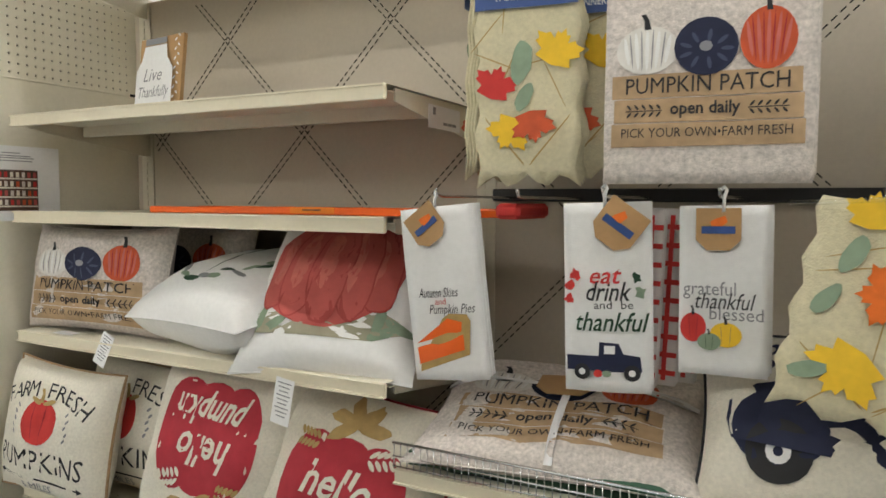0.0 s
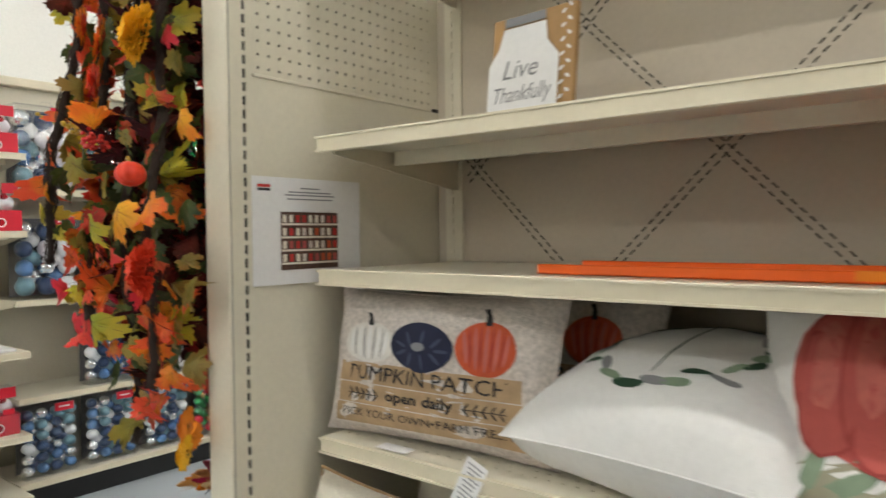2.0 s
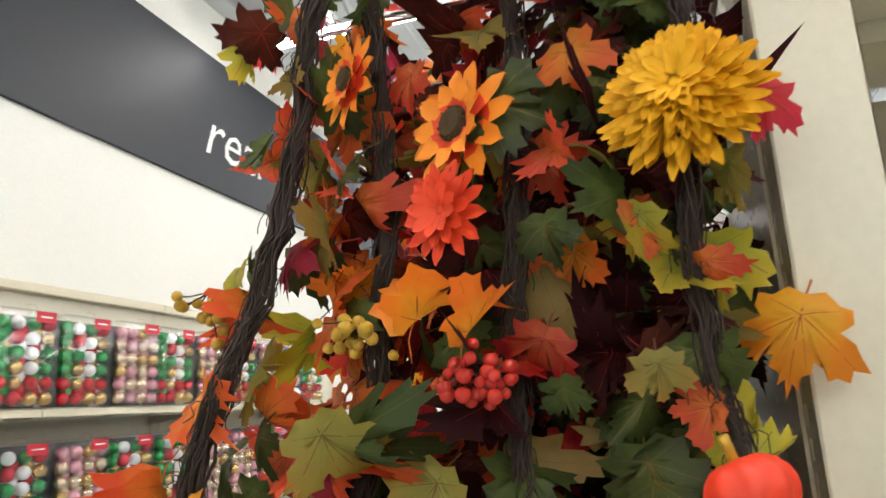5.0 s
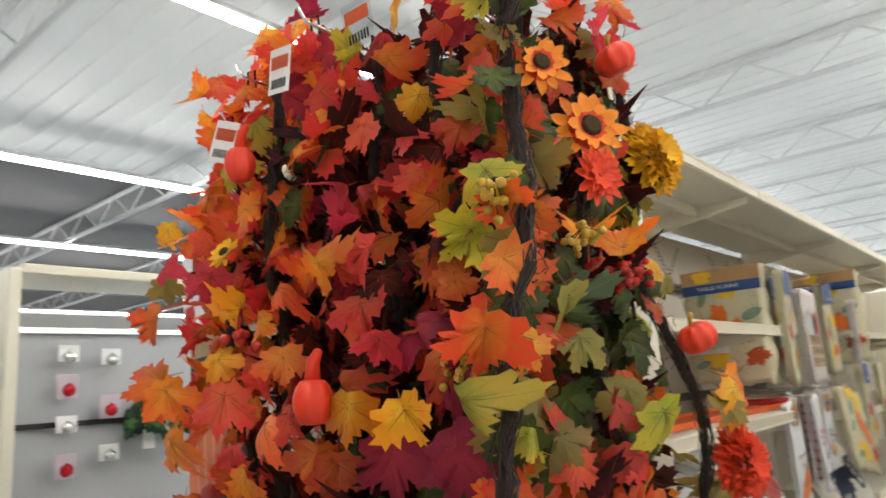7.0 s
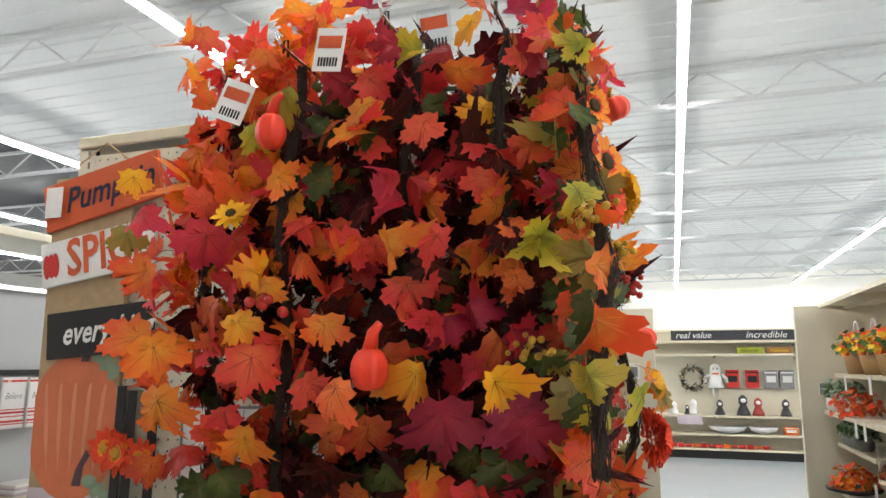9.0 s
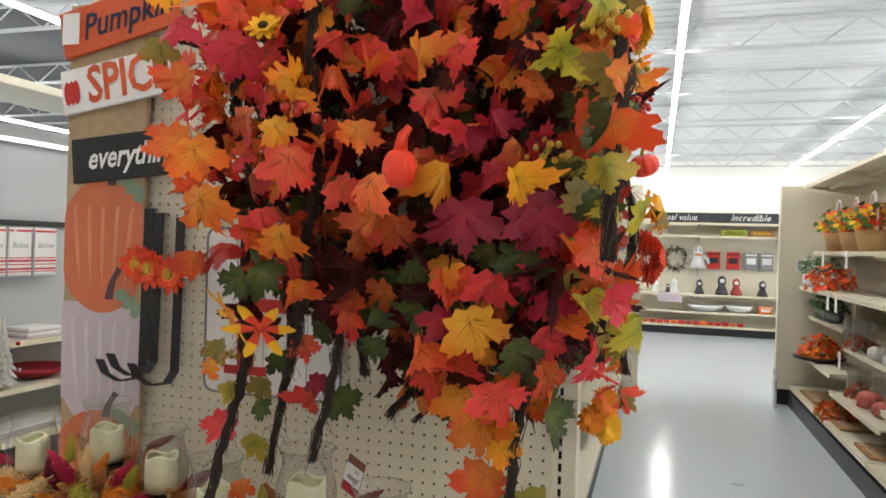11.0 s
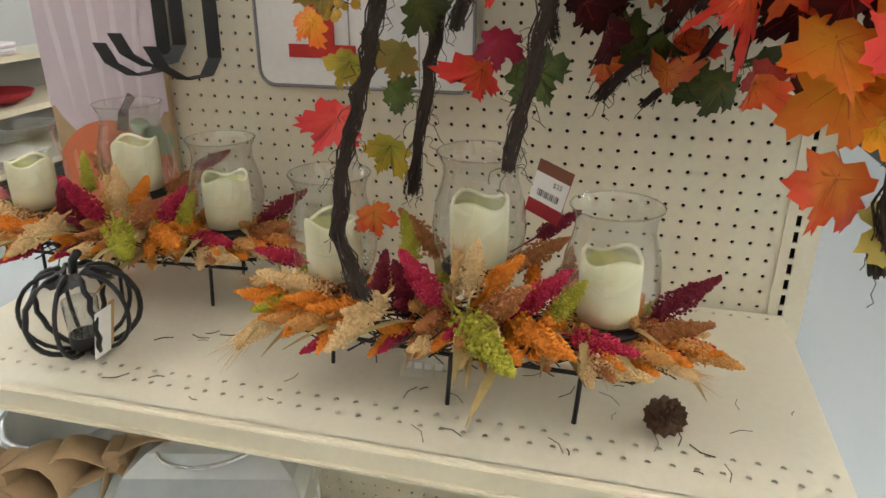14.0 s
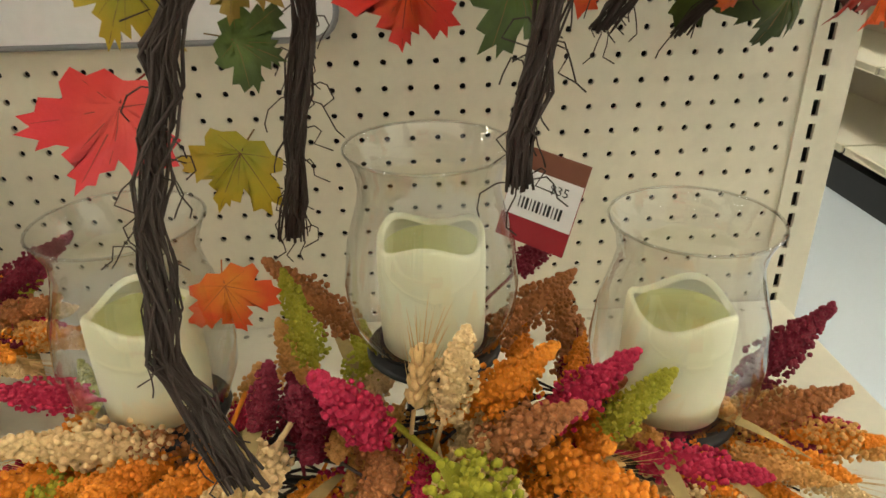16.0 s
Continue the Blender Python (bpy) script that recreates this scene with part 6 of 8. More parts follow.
gd = part("gourd", pumpkin_mesh("gourd", 0.024, FOAM, 7, 1.3), gB, Matrix.Translation(Vector((0.21, -0.48, 1.82)) - tB), "small red-orange foam gourd")
rod("gourd_neck", [(0, 0, 0.025), (0.006, 0, 0.05), (0.018, 0, 0.058)], 0.010, FOAM, gd, 8, taper=0.5)
berries(gF, (0.715, -0.272, 1.589), 46, 0.0052, 0.014, BERRY, tF, 1)
berries(gJ, (0.69, -0.50, 1.665), 18, 0.005, 0.013, BERRY_Y, tJ, 2)
berries(gE, (0.71, -0.36, 1.63), 18, 0.005, 0.011, BERRY_Y, tE, 3)
berries(gB, (0.21, -0.49, 1.56), 6, 0.008, 0.014, BERRY, tB, 4)
berries(gD, (0.60, -0.46, 1.49), 18, 0.005, 0.013, BERRY_Y, tD, 5)
berries(gK, (0.02, -0.37, 1.14), 10, 0.005, 0.010, BERRY_Y, tK, 6)
# pegs that carry them
for py, pz, px in ((-0.42, 1.95, 0.08), (-0.48, 1.965, 0.22), (-0.5, 1.975, 0.40), (-0.48, 1.975, 0.56), (-0.37, 1.955, 0.60)):
    tagged(rod("peg_hook", [(px, -0.046, pz - 0.01), (px, py, pz - 0.005), (px, py - 0.012, pz + 0.012)], 0.003, CHROME, None, 6), "long chrome pegboard hook carrying garlands", "hook", "peg hooks")
for k, (tx, ty, tz, rl) in enumerate(((0.30, -0.47, 1.945, 8), (0.47, -0.47, 1.95, -6), (0.12, -0.45, 1.89, 20))):
    t = thing("price_tag", "clear and white hanging price tag at the top of a garland", "tag", pose(tx, ty, tz, 0, rl, 8 * k), "garland tags")
    box("tag_card", (0.05, 0.001, 0.07), (0, 0, 0), PAPER if k != 1 else PLASTIC, t, 0.0003)
    box("tag_print", (0.04, 0.0006, 0.02), (0, -0.0008, 0.012), RUST, t)
    for q in range(7):
        box("bar_code", (0.003, 0.0006, 0.014), (-0.015 + 0.005 * q, -0.0008, -0.02), INK, t)

# ---- things on the end-cap shelf ----
SH = 0.688
WAX = mat("ivory_wax", (0.78, 0.76, 0.52), 0.5, var=0.05, scale=20, sub=0.0)
# darker copy of the wax, the hollow's shade put into its colour
WAX_IN = mat("shaded_wax_hollow", (0.62, 0.62, 0.28), 0.5, var=0.05, scale=20)
PLUME = {"r": mat("crimson_seed", (0.46, 0.014, 0.06), 0.8, var=0.3, scale=80), "d": mat("wine_seed", (0.20, 0.01, 0.03), 0.8, var=0.3, scale=80),
         "o": mat("orange_seed", (0.74, 0.24, 0.02), 0.8, var=0.25, scale=80), "b": mat("russet_seed", (0.40, 0.15, 0.05), 0.8, var=0.3, scale=80),
         "c": mat("cream_seed", (0.72, 0.50, 0.25), 0.8, var=0.2, scale=80), "g": mat("lime_seed", (0.36, 0.34, 0.03), 0.8, var=0.3, scale=80),
         "p": mat("peach_seed", (0.66, 0.33, 0.10), 0.8, var=0.2, scale=80), "w": mat("straw", (0.66, 0.42, 0.18), 0.8, var=0.2, scale=60)}


def plume_data(code, kind):
    """Seed head of unit length along +z: many small grains, or a bearded ear for straw."""
    rng = random.Random(ord(code) + 17 * kind)
    bm = bmesh.new()
    if code == "w":
        for k in range(26):
            f = k / 26
            a = k * 2.4
            mm = Matrix.Translation((0.05 * math.cos(a), 0.05 * math.sin(a), 0.25 + 0.55 * f)) @ Euler((0.5 * math.sin(a), -0.5 * math.cos(a) * -1, 0)).to_matrix().to_4x4() @ Matrix.Diagonal((0.045, 0.045, 0.10, 1))
            bmesh.ops.create_icosphere(bm, subdivisions=1, radius=1.0, matrix=mm)
            tube_bm(bm, [(0.06 * math.cos(a), 0.06 * math.sin(a), 0.3 + 0.55 * f), (0.16 * math.cos(a), 0.16 * math.sin(a), 0.75 + 0.5 * f)], 0.006, 3, 0.2)
    else:
        lump = [rng.uniform(0.75, 1.15) for _ in range(12)]
        for k in range(340):
            f = (k + 0.5) / 340
            env = lump[int(f * 11.9)] * 0.18 * (math.sin(math.pi * min(1, 0.12 + 0.88 * f)) ** 0.5) * (1.15 - 0.70 * f)
            a = k * 2.399
            r = env * math.sqrt(rng.uniform(0.35, 1.25))
            mm = Matrix.Translation((r * math.cos(a), r * math.sin(a), 0.08 + 0.92 * f + rng.uniform(-0.02, 0.02)))
            bmesh.ops.create_icosphere(bm, subdivisions=1, radius=rng.uniform(0.015, 0.030), matrix=mm)
        lathe_bm(bm, [(0.02, 0.0), (0.08, 0.15), (0.10, 0.5), (0.03, 0.95)], 8)
    tube_bm(bm, [(0, 0, -0.5), (0.01, 0, 0.1)], 0.02, 5)
    return bm_data("seed_plume", bm, PLUME[code], True)


PLUME_MESH = {c: [plume_data(c, k) for k in range(2)] for c in PLUME}
HUSK = mat("dry_blade", (0.36, 0.26, 0.10), 0.7, var=0.3, scale=20)


def blade_data(seed):
    rng = random.Random(seed)
    vs, fs = [], []
    bend = rng.uniform(0.2, 0.6)
    for j in range(8):
        f = j / 7
        w = 0.045 * math.sin(math.pi * (0.15 + 0.83 * f))
        for s in (-1, 0, 1):
            vs.append((s * w, bend * f * f * -0.5, f + (0.01 if s else 0)))
    for j in range(7):
        for q in range(2):
            fs.append((3 * j + q, 3 * j + q + 1, 3 * j + q + 4, 3 * j + q + 3))
    return mesh_data("dry_blade", vs, fs, HUSK, True)


BLADES = [blade_data(k) for k in range(3)]


def aim(base, tip, scale=None):
    b, t = Vector(base), Vector(tip)
    d = t - b
    L = scale or d.length
    return Matrix.Translation(b) @ d.to_track_quat("Z", "Y").to_matrix().to_4x4() @ Matrix.Diagonal((L, L, L, 1))


def centrepiece(label):
    """Candle centrepiece, built in the world place of the first one."""
    o = Vector((0.155, -0.36, SH))
    th = thing("candle_centrepiece", label, "centrepiece", Matrix.Translation(o), "candle centrepieces")

    def at(p):
        return Matrix.Translation(Vector(p) - o)
    # tray of wire and twigs
    for y in (-0.395, -0.36, -0.32):
        rod("tray_wire", [Vector((-0.05, y + 0.01, 0.757)) - o, Vector((0.155, y, 0.755)) - o, Vector((0.36, y - 0.005, 0.755)) - o], 0.003, BLACK, th, 5)
    for x, y in ((-0.02, -0.346), (0.15, -0.40), (0.301, -0.40), (-0.02, -0.28), (0.15, -0.27), (0.30, -0.28)):
        rod("leg", [Vector((x, y + 0.02, 0.756)) - o, Vector((x, y, 0.755)) - o, Vector((x - 0.002, y, 0.72)) - o, Vector((x - 0.004, y, SH + 0.001)) - o], 0.003, BLACK, th, 5)
    rng = random.Random(8)
    bm = bmesh.new()
    for k in range(240):
        x = rng.uniform(-0.06, 0.37)
        y = -0.365 + max(-0.05, min(0.05, rng.gauss(0, 0.03)))
        z = 0.767 + rng.uniform(-0.01, 0.025)
        a = rng.gauss(0, 0.45)
        L = rng.uniform(0.02, 0.045)
        tube_bm(bm, [Vector((x - L * math.cos(a), y - L * math.sin(a), z)) - o, Vector((x, y, z + 0.012)) - o, Vector((x + L * math.cos(a), y + L * math.sin(a), z + rng.uniform(-0.01, 0.01))) - o], 0.0016, 4, 0.5)
    tw = part("twig_mat", bm_data("twig_mat", bm, TWIG, True), th, label="dark twig mat")
    tw["kind"] = "stuff"
    # glass hurricanes with wax candles
    for gx, gy, gz in ((-0.018, -0.335, 0.812), (0.167, -0.332, 0.85), (0.322, -0.36, 0.808)):
        bm = bmesh.new()
        lathe_bm(bm, [(0.042, -0.003), (0.045, 0.0), (0.042, 0.003)], 28)
        part("candle_plate", bm_data("candle_plate", bm, BLACK, True), th, at((gx, gy, gz - 0.004)), "black metal plate")
        rod("plate_stem", [Vector((gx, gy, 0.757)) - o, Vector((gx, gy, gz - 0.006)) - o], 0.006, BLACK, th, 8)
        bm = bmesh.new()
        out = [(0.036, 0.002), (0.047, 0.010), (0.054, 0.030), (0.0555, 0.050), (0.052, 0.078), (0.0445, 0.103), (0.043, 0.112), (0.0445, 0.124), (0.049, 0.134), (0.050, 0.1365)]
        lathe_bm(bm, out, 40, cap=False)
        g = part("glass", bm_data("glass", bm, GLASS, True), th, at((gx, gy, gz)), "clear flared glass hurricane")
        g.visible_shadow = False
        ring = [Vector((0.050 * math.cos(t * math.pi / 20), 0.050 * math.sin(t * math.pi / 20), 0.1365)) for t in range(41)]
        rod("rim", ring, 0.0009, GLASS, g, 6)
        # candle with a dipped rim
        bm = bmesh.new()
        n = 36
        ph = rng.uniform(0, 6)
        rows = []
        for r, z, dip in ((0.0335, 0.004, 0), (0.0345, 0.02, 0), (0.0345, 0.066, 0.3), (0.0340, 0.077, 1), (0.0320, 0.080, 1), (0.0295, 0.076, 1)):
            rows.append([bm.verts.new((r * math.cos(2 * math.pi * i / n), r * math.sin(2 * math.pi * i / n), z + dip * 0.005 * math.sin(3 * 2 * math.pi * i / n + ph))) for i in range(n)])
        for a, b in zip(rows, rows[1:]):
            for i in range(n):
                bm.faces.new((a[i], a[(i + 1) % n], b[(i + 1) % n], b[i]))
        bm.faces.new(rows[0][::-1])
        c = part("candle", bm_data("candle", bm, WAX, True), th, at((gx, gy, gz)), "ivory flameless wax candle")
        bm = bmesh.new()
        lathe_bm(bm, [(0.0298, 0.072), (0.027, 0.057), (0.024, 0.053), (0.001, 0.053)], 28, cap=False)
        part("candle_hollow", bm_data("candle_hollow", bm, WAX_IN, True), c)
    heads = [('c', 0.07, -0.39, 0.822, 0.03, -0.46, 0.79), ('o', 0.032, -0.39, 0.814, 0.011, -0.45, 0.779), ('o', -0.042, -0.37, 0.786, -0.11, -0.4, 0.807), ('c', -0.0, -0.37, 0.802, -0.082, -0.39, 0.831), ('b', 0.023, -0.36, 0.794, -0.048, -0.38, 0.82), ('r', 0.132, -0.39, 0.818, 0.103, -0.42, 0.885), ('w', 0.151, -0.39, 0.832, 0.159, -0.4, 0.896), ('c', 0.169, -0.39, 0.833, 0.18, -0.41, 0.901), ('o', 0.187, -0.39, 0.84, 0.225, -0.41, 0.89), ('b', 0.188, -0.4, 0.812, 0.234, -0.43, 0.865), ('r', 0.227, -0.39, 0.821, 0.274, -0.4, 0.874), ('g', 0.165, -0.41, 0.816, 0.228, -0.49, 0.809), ('o', 0.224, -0.4, 0.81, 0.285, -0.46, 0.815), ('d', 0.09, -0.37, 0.81, 0.085, -0.40, 0.865)]
    more = [('r', 0.284, -0.4, 0.802, 0.348, -0.43, 0.809), ('g', 0.265, -0.4, 0.821, 0.286, -0.41, 0.857), ('c', 0.3, -0.42, 0.787, 0.363, -0.45, 0.793), ('b', 0.357, -0.38, 0.8, 0.424, -0.38, 0.823), ('d', 0.37, -0.36, 0.817, 0.43, -0.34, 0.857), ('p', 0.395, -0.39, 0.804, 0.454, -0.41, 0.798), ('b', 0.115, -0.3, 0.837, 0.059, -0.28, 0.882), ('g', 0.09, -0.35, 0.845, 0.083, -0.34, 0.868), ('b', 0.203, -0.33, 0.846, 0.261, -0.3, 0.873), ('w', -0.071, -0.38, 0.79, -0.111, -0.44, 0.752), ('r', -0.046, -0.36, 0.839, -0.105, -0.36, 0.848), ('d', 0.053, -0.37, 0.811, 0.064, -0.38, 0.858), ('d', 0.228, -0.28, 0.868, 0.255, -0.26, 0.882), ('w', -0.062, -0.36, 0.809, -0.123, -0.37, 0.809)]
    rng = random.Random(21)
    for c, bx, by, bz, tx, ty, tz in heads + more:
        b, t = Vector((bx, by, bz)) - o, Vector((tx, ty, tz)) - o
        part("seed_plume", rng.choice(PLUME_MESH[c]), th, aim(b, t, max(0.068, (t - b).length * 1.15)) @ Matrix.Rotation(rng.uniform(0, 6), 4, "Z"))
    for k in range(72):
        x = rng.uniform(-0.07, 0.38)
        b = Vector((x, -0.36 + rng.uniform(-0.03, 0.05), 0.79)) - o
        sd = rng.choice((-1, -1, 1))
        d = Vector(((x - 0.155) * 1.6 + rng.uniform(-0.3, 0.3), sd * rng.uniform(0.4, 1.0), rng.uniform(-0.2, 0.5))).normalized()
        if k % 3:
            part("seed_plume", rng.choice(PLUME_MESH[rng.choice("oobccpgobwprd")]), th, aim(b, b + d, rng.uniform(0.062, 0.085)))
        else:
            part("dry_blade", rng.choice(BLADES), th, aim(b, b + d, rng.uniform(0.09, 0.15)))
    # low fringe that hangs over the tray's edge
    for k in range(44):
        x = rng.uniform(-0.08, 0.38)
        b = Vector((x, -0.385 + rng.uniform(-0.02, 0.015), 0.785 + rng.uniform(-0.012, 0.012))) - o
        d = Vector(((x - 0.155) * 3.2 + rng.uniform(-0.25, 0.25), rng.uniform(-0.9, -0.35), rng.uniform(-0.3, 0.35))).normalized()
        part("seed_plume", rng.choice(PLUME_MESH[rng.choice("cpobocpwbrocd")]), th, aim(b, b + d, rng.uniform(0.055, 0.075)))
    for k in range(18):
        sx = rng.choice((-1, 1))
        b = Vector((0.155 + sx * rng.uniform(0.17, 0.23), -0.36 + rng.uniform(-0.03, 0.04), 0.79)) - o
        d = Vector((sx, rng.uniform(-0.6, 0.5), rng.uniform(-0.15, 0.4))).normalized()
        part("seed_plume", rng.choice(PLUME_MESH[rng.choice("cpobowrp")]), th, aim(b, b + d, rng.uniform(0.06, 0.08)))
    return th


cp = centrepiece("three glass hurricane candles in a twig tray of autumn seed heads")
copy_thing(cp, Matrix.Translation((-0.415, -0.212, SH)) @ Matrix.Rotation(radians(6), 4, "Z"))

# price card tucked beside a candle
t = thing("price_card", "brown and white folded price card with a bar code", "tag", pose(0.243, -0.300, 0.934, -8, 12, -30) @ Matrix.Diagonal((0.80, 0.80, 0.80, 1)))
box("card", (0.062, 0.0012, 0.082), (0, 0, 0), REDDK, t, 0.0003)
box("card_top", (0.062, 0.0006, 0.018), (0, -0.001, 0.032), mat("brown_card", (0.20, 0.07, 0.04), 0.5), t)
box("card_label", (0.061, 0.0006, 0.042), (0, -0.001, 0.002), PAPER, t)
words("$35", 0.011, INK, t, 0.012, 0.013, lambda x, y, l: Vector((x, -0.0014 - l, y)), 0.0003)
for k in range(12):
    box("bar_code", (0.0008 + 0.0007 * (k % 3), 0.0005, 0.010), (-0.018 + 0.0033 * k, -0.0015, -0.006), INK, t)


def pine_cone(x, y, z):
    th = thing("pine_cone", "small dark brown pine cone lying on the shelf", "pine cone", pose(x, y, z, 50, 20, 0))
    scale_me = mesh_data("cone_scale", [(0, 0, 0), (0.3, 0.35, 0.05), (0.22, 0.8, 0.2), (0, 1, 0.3), (-0.22, 0.8, 0.2), (-0.3, 0.35, 0.05), (0, 0.5, 0.22)],
                         [(0, 1, 6), (1, 2, 6), (2, 3, 6), (3, 4, 6), (4, 5, 6), (5, 0, 6), (0, 5, 4, 3, 2, 1)], mat("cone_brown", (0.09, 0.045, 0.025), 0.7, var=0.3, scale=4))
    for k in range(64):
        f = k / 64
        a = k * 137.5
        r = 0.026 * math.sin(math.pi * (0.12 + 0.8 * f))
        m = Matrix.Translation((0, 0, -0.03 + 0.058 * f)) @ Matrix.Rotation(radians(a), 4, "Z") @ Matrix.Rotation(radians(-20 + 70 * f), 4, "X") @ Matrix.Diagonal((max(r, 0.01), max(r, 0.01), max(r, 0.01), 1))
        part("cone_scale", scale_me, th, m)


pine_cone(0.395, -0.40, SH + 0.028)
rng = random.Random(77)
bm = bmesh.new()
for k in range(36):
    x, y, a, L = rng.uniform(-0.3, 0.56), rng.uniform(-0.47, -0.30), rng.uniform(0, 6.28), rng.uniform(0.004, 0.018)
    d = Vector((math.cos(a), math.sin(a), 0)) * L
    p = Vector((x, y, SH + 0.0012))
    tube_bm(bm, [p - d, p + Vector((d.y, -d.x, 0)) * 0.3, p + d], rng.uniform(0.0004, 0.0009), 3)
tagged(part("twig_crumbs", bm_data("twig_crumbs", bm, TWIG)), "loose dry twig crumbs on the shelf", "debris", kind="stuff")
th = thing("shelf_ticket", "clear ticket holder with small print on the shelf", "label", pose(0.10, -0.345, SH + 0.012, 60, 0, 4))
box("ticket_holder", (0.06, 0.028, 0.001), (0, 0, 0), PLASTIC, th)
for k in range(4):
    box("print_bar", (0.01, 0.008, 0.0006), (-0.02 + 0.0135 * k, 0.002, 0.001), PAPER, th)


def wire_pumpkin(x, y):
    th = thing("wire_pumpkin", "black wrought iron pumpkin tealight holder on the shelf", "candle holder", pose(x, y, SH))
    for k in range(10):
        a = 2 * math.pi * k / 10
        pts = []
        for j in range(13):
            f = math.pi * (0.06 + 0.88 * j / 12)
            r = 0.074 * math.sin(f) ** 0.75
            tw = 0.004 * math.sin(j * 3) if k % 2 else 0
            pts.append(Vector((r * math.cos(a + tw * 8), r * math.sin(a + tw * 8), 0.062 - 0.058 * math.cos(f))))
        rod("rib", pts, 0.0040 if k % 2 else 0.0032, BLACK, th, 5)
    bm = bmesh.new()
    lathe_bm(bm, [(0.02, 0.006), (0.022, 0.01), (0.022, 0.026), (0.019, 0.026), (0.019, 0.012)], 16)
    part("tealight_cup", bm_data("tealight_cup", bm, BLACK, True), th)
    bm = bmesh.new()
    lathe_bm(bm, [(0.021, 0.026), (0.023, 0.075), (0.021, 0.075)], 16, cap=False)
    part("votive_glass", bm_data("votive_glass", bm, GLASS, True), th)
    for k in range(4):
        part("iron_leaf", mesh_data("iron_leaf", [(q[0], q[1], 0.25 * abs(q[0])) for q in maple(0, 0, 1)], [tuple(range(25))], BLACK), th, Matrix.Translation((0, 0, 0.118)) @ Matrix.Rotation(radians(90 * k + 20), 4, "Z") @ Matrix.Rotation(radians(-15), 4, "X") @ Matrix.Diagonal((0.028, 0.034, 0.03, 1)) @ Matrix.Translation((0, 0.6, 0)))
    rod("iron_stem", [(0, 0, 0.115), (0.004, 0, 0.135), (0.014, 0, 0.146)], 0.006, BLACK, th, 6)
    box("paper_tag", (0.001, 0.03, 0.07), (0.045, -0.03, 0.06), PAPER, th, m=Matrix.Rotation(0.2, 4, "Y"))
    box("kraft_strip", (0.001, 0.01, 0.07), (0.040, -0.008, 0.06), KRAFT, th, m=Matrix.Rotation(0.2, 4, "Y"))


wire_pumpkin(-0.365, -0.395)

# ---- signs on the pegboard ----
PORCH = mat("porch_board_wood", (0.42, 0.30, 0.17), 0.7, var=0.2, scale=6, fine=0.2, fine_scale=50)
SIGN_OR = mat("burnt_orange_paint", (0.60, 0.09, 0.02), 0.55, var=0.12, scale=8)
LILAC = mat("lilac_white_paint", (0.56, 0.47, 0.52), 0.6, var=0.12, scale=7)
LILAC_L = mat("pale_lilac_paint", (0.64, 0.56, 0.60), 0.6, var=0.15, scale=9)
PUMPK_P = mat("painted_pumpkin", (0.60, 0.16, 0.07), 0.6, var=0.25, scale=9)
PUMPK_L = mat("painted_pumpkin_light", (0.66, 0.25, 0.14), 0.6, var=0.2, scale=12)
UPRIGHT_FACE = Euler((radians(90), 0, 0)).to_matrix().to_4x4()
th = thing("porch_sign", "tall painted porch sign with stacked pumpkins and word boards", "sign", pose(-0.535, -0.062, SH + 0.002))
PW = 0.235
box("board", (PW, 0.014, 1.23), (0, 0, 0.615), PORCH, th, 0.002)


def porch(x, y, lift):
    return Vector((x, -0.0075 - lift, y))


put = print_on(th, porch)
put("painted_panel", rect(-PW / 2, 0.26, PW / 2, 0.5, 6), LILAC, 0.0005, 2)
for cy, ry, base, lt in ((0.64, 0.165, PUMPK_P, PUMPK_L), (0.36, 0.17, LILAC, LILAC_L), (0.10, 0.14, PUMPK_P, PUMPK_L)):
    clip = [(max(-PW / 2, min(PW / 2, x)), max(0.002, y)) for x, y in ellipse(0, cy, 0.135, ry, 32)]
    put("painted_pumpkin", clip, base, 0.0012 if base is PUMPK_P else 0.0008, 4)
    for f in (-0.7, -0.35, 0.0, 0.35, 0.7):
        put("painted_rib", [(x, max(0.003, y)) for x, y in ellipse(f * 0.11, cy + 0.01, 0.006, ry * 0.7, 14, -f * 8, 0.3, 4)], lt, 0.002, 2)
    put("painted_stem", [(0.01, cy + ry * 0.88), (0.035, cy + ry * 0.88), (0.042, cy + ry * 1.15), (0.06, cy + ry * 1.3), (0.045, cy + ry * 1.35), (0.02, cy + ry * 1.1)], mat("painted_stem", (0.10, 0.05, 0.06), 0.6), 0.003, 2)
    for q in range(3):
        put("painted_leaf", ellipse(0.06 + 0.022 * q, cy + ry * (0.95 - 0.1 * q), 0.022, 0.015, 10, 30 * q), SAGE, 0.0032, 1)


def word_board(th, x, z, w, h, turn, board, face_mat, text, text_mat, size, shear=0.0, width=None, dx=0.025, bold=0.0015):
    m = Matrix.Translation((x, -0.014, z)) @ Matrix.Rotation(radians(-turn), 4, "Y")
    b = box(board, (w, 0.012, h), (0, 0, 0), face_mat, th, 0.0015, m=m)
    words(text, size, text_mat, b, dx, 0, lambda px, py, l: Vector((px, -0.0065 - l, py)), 0.001, width, shear=shear, bold=bold)
    return b


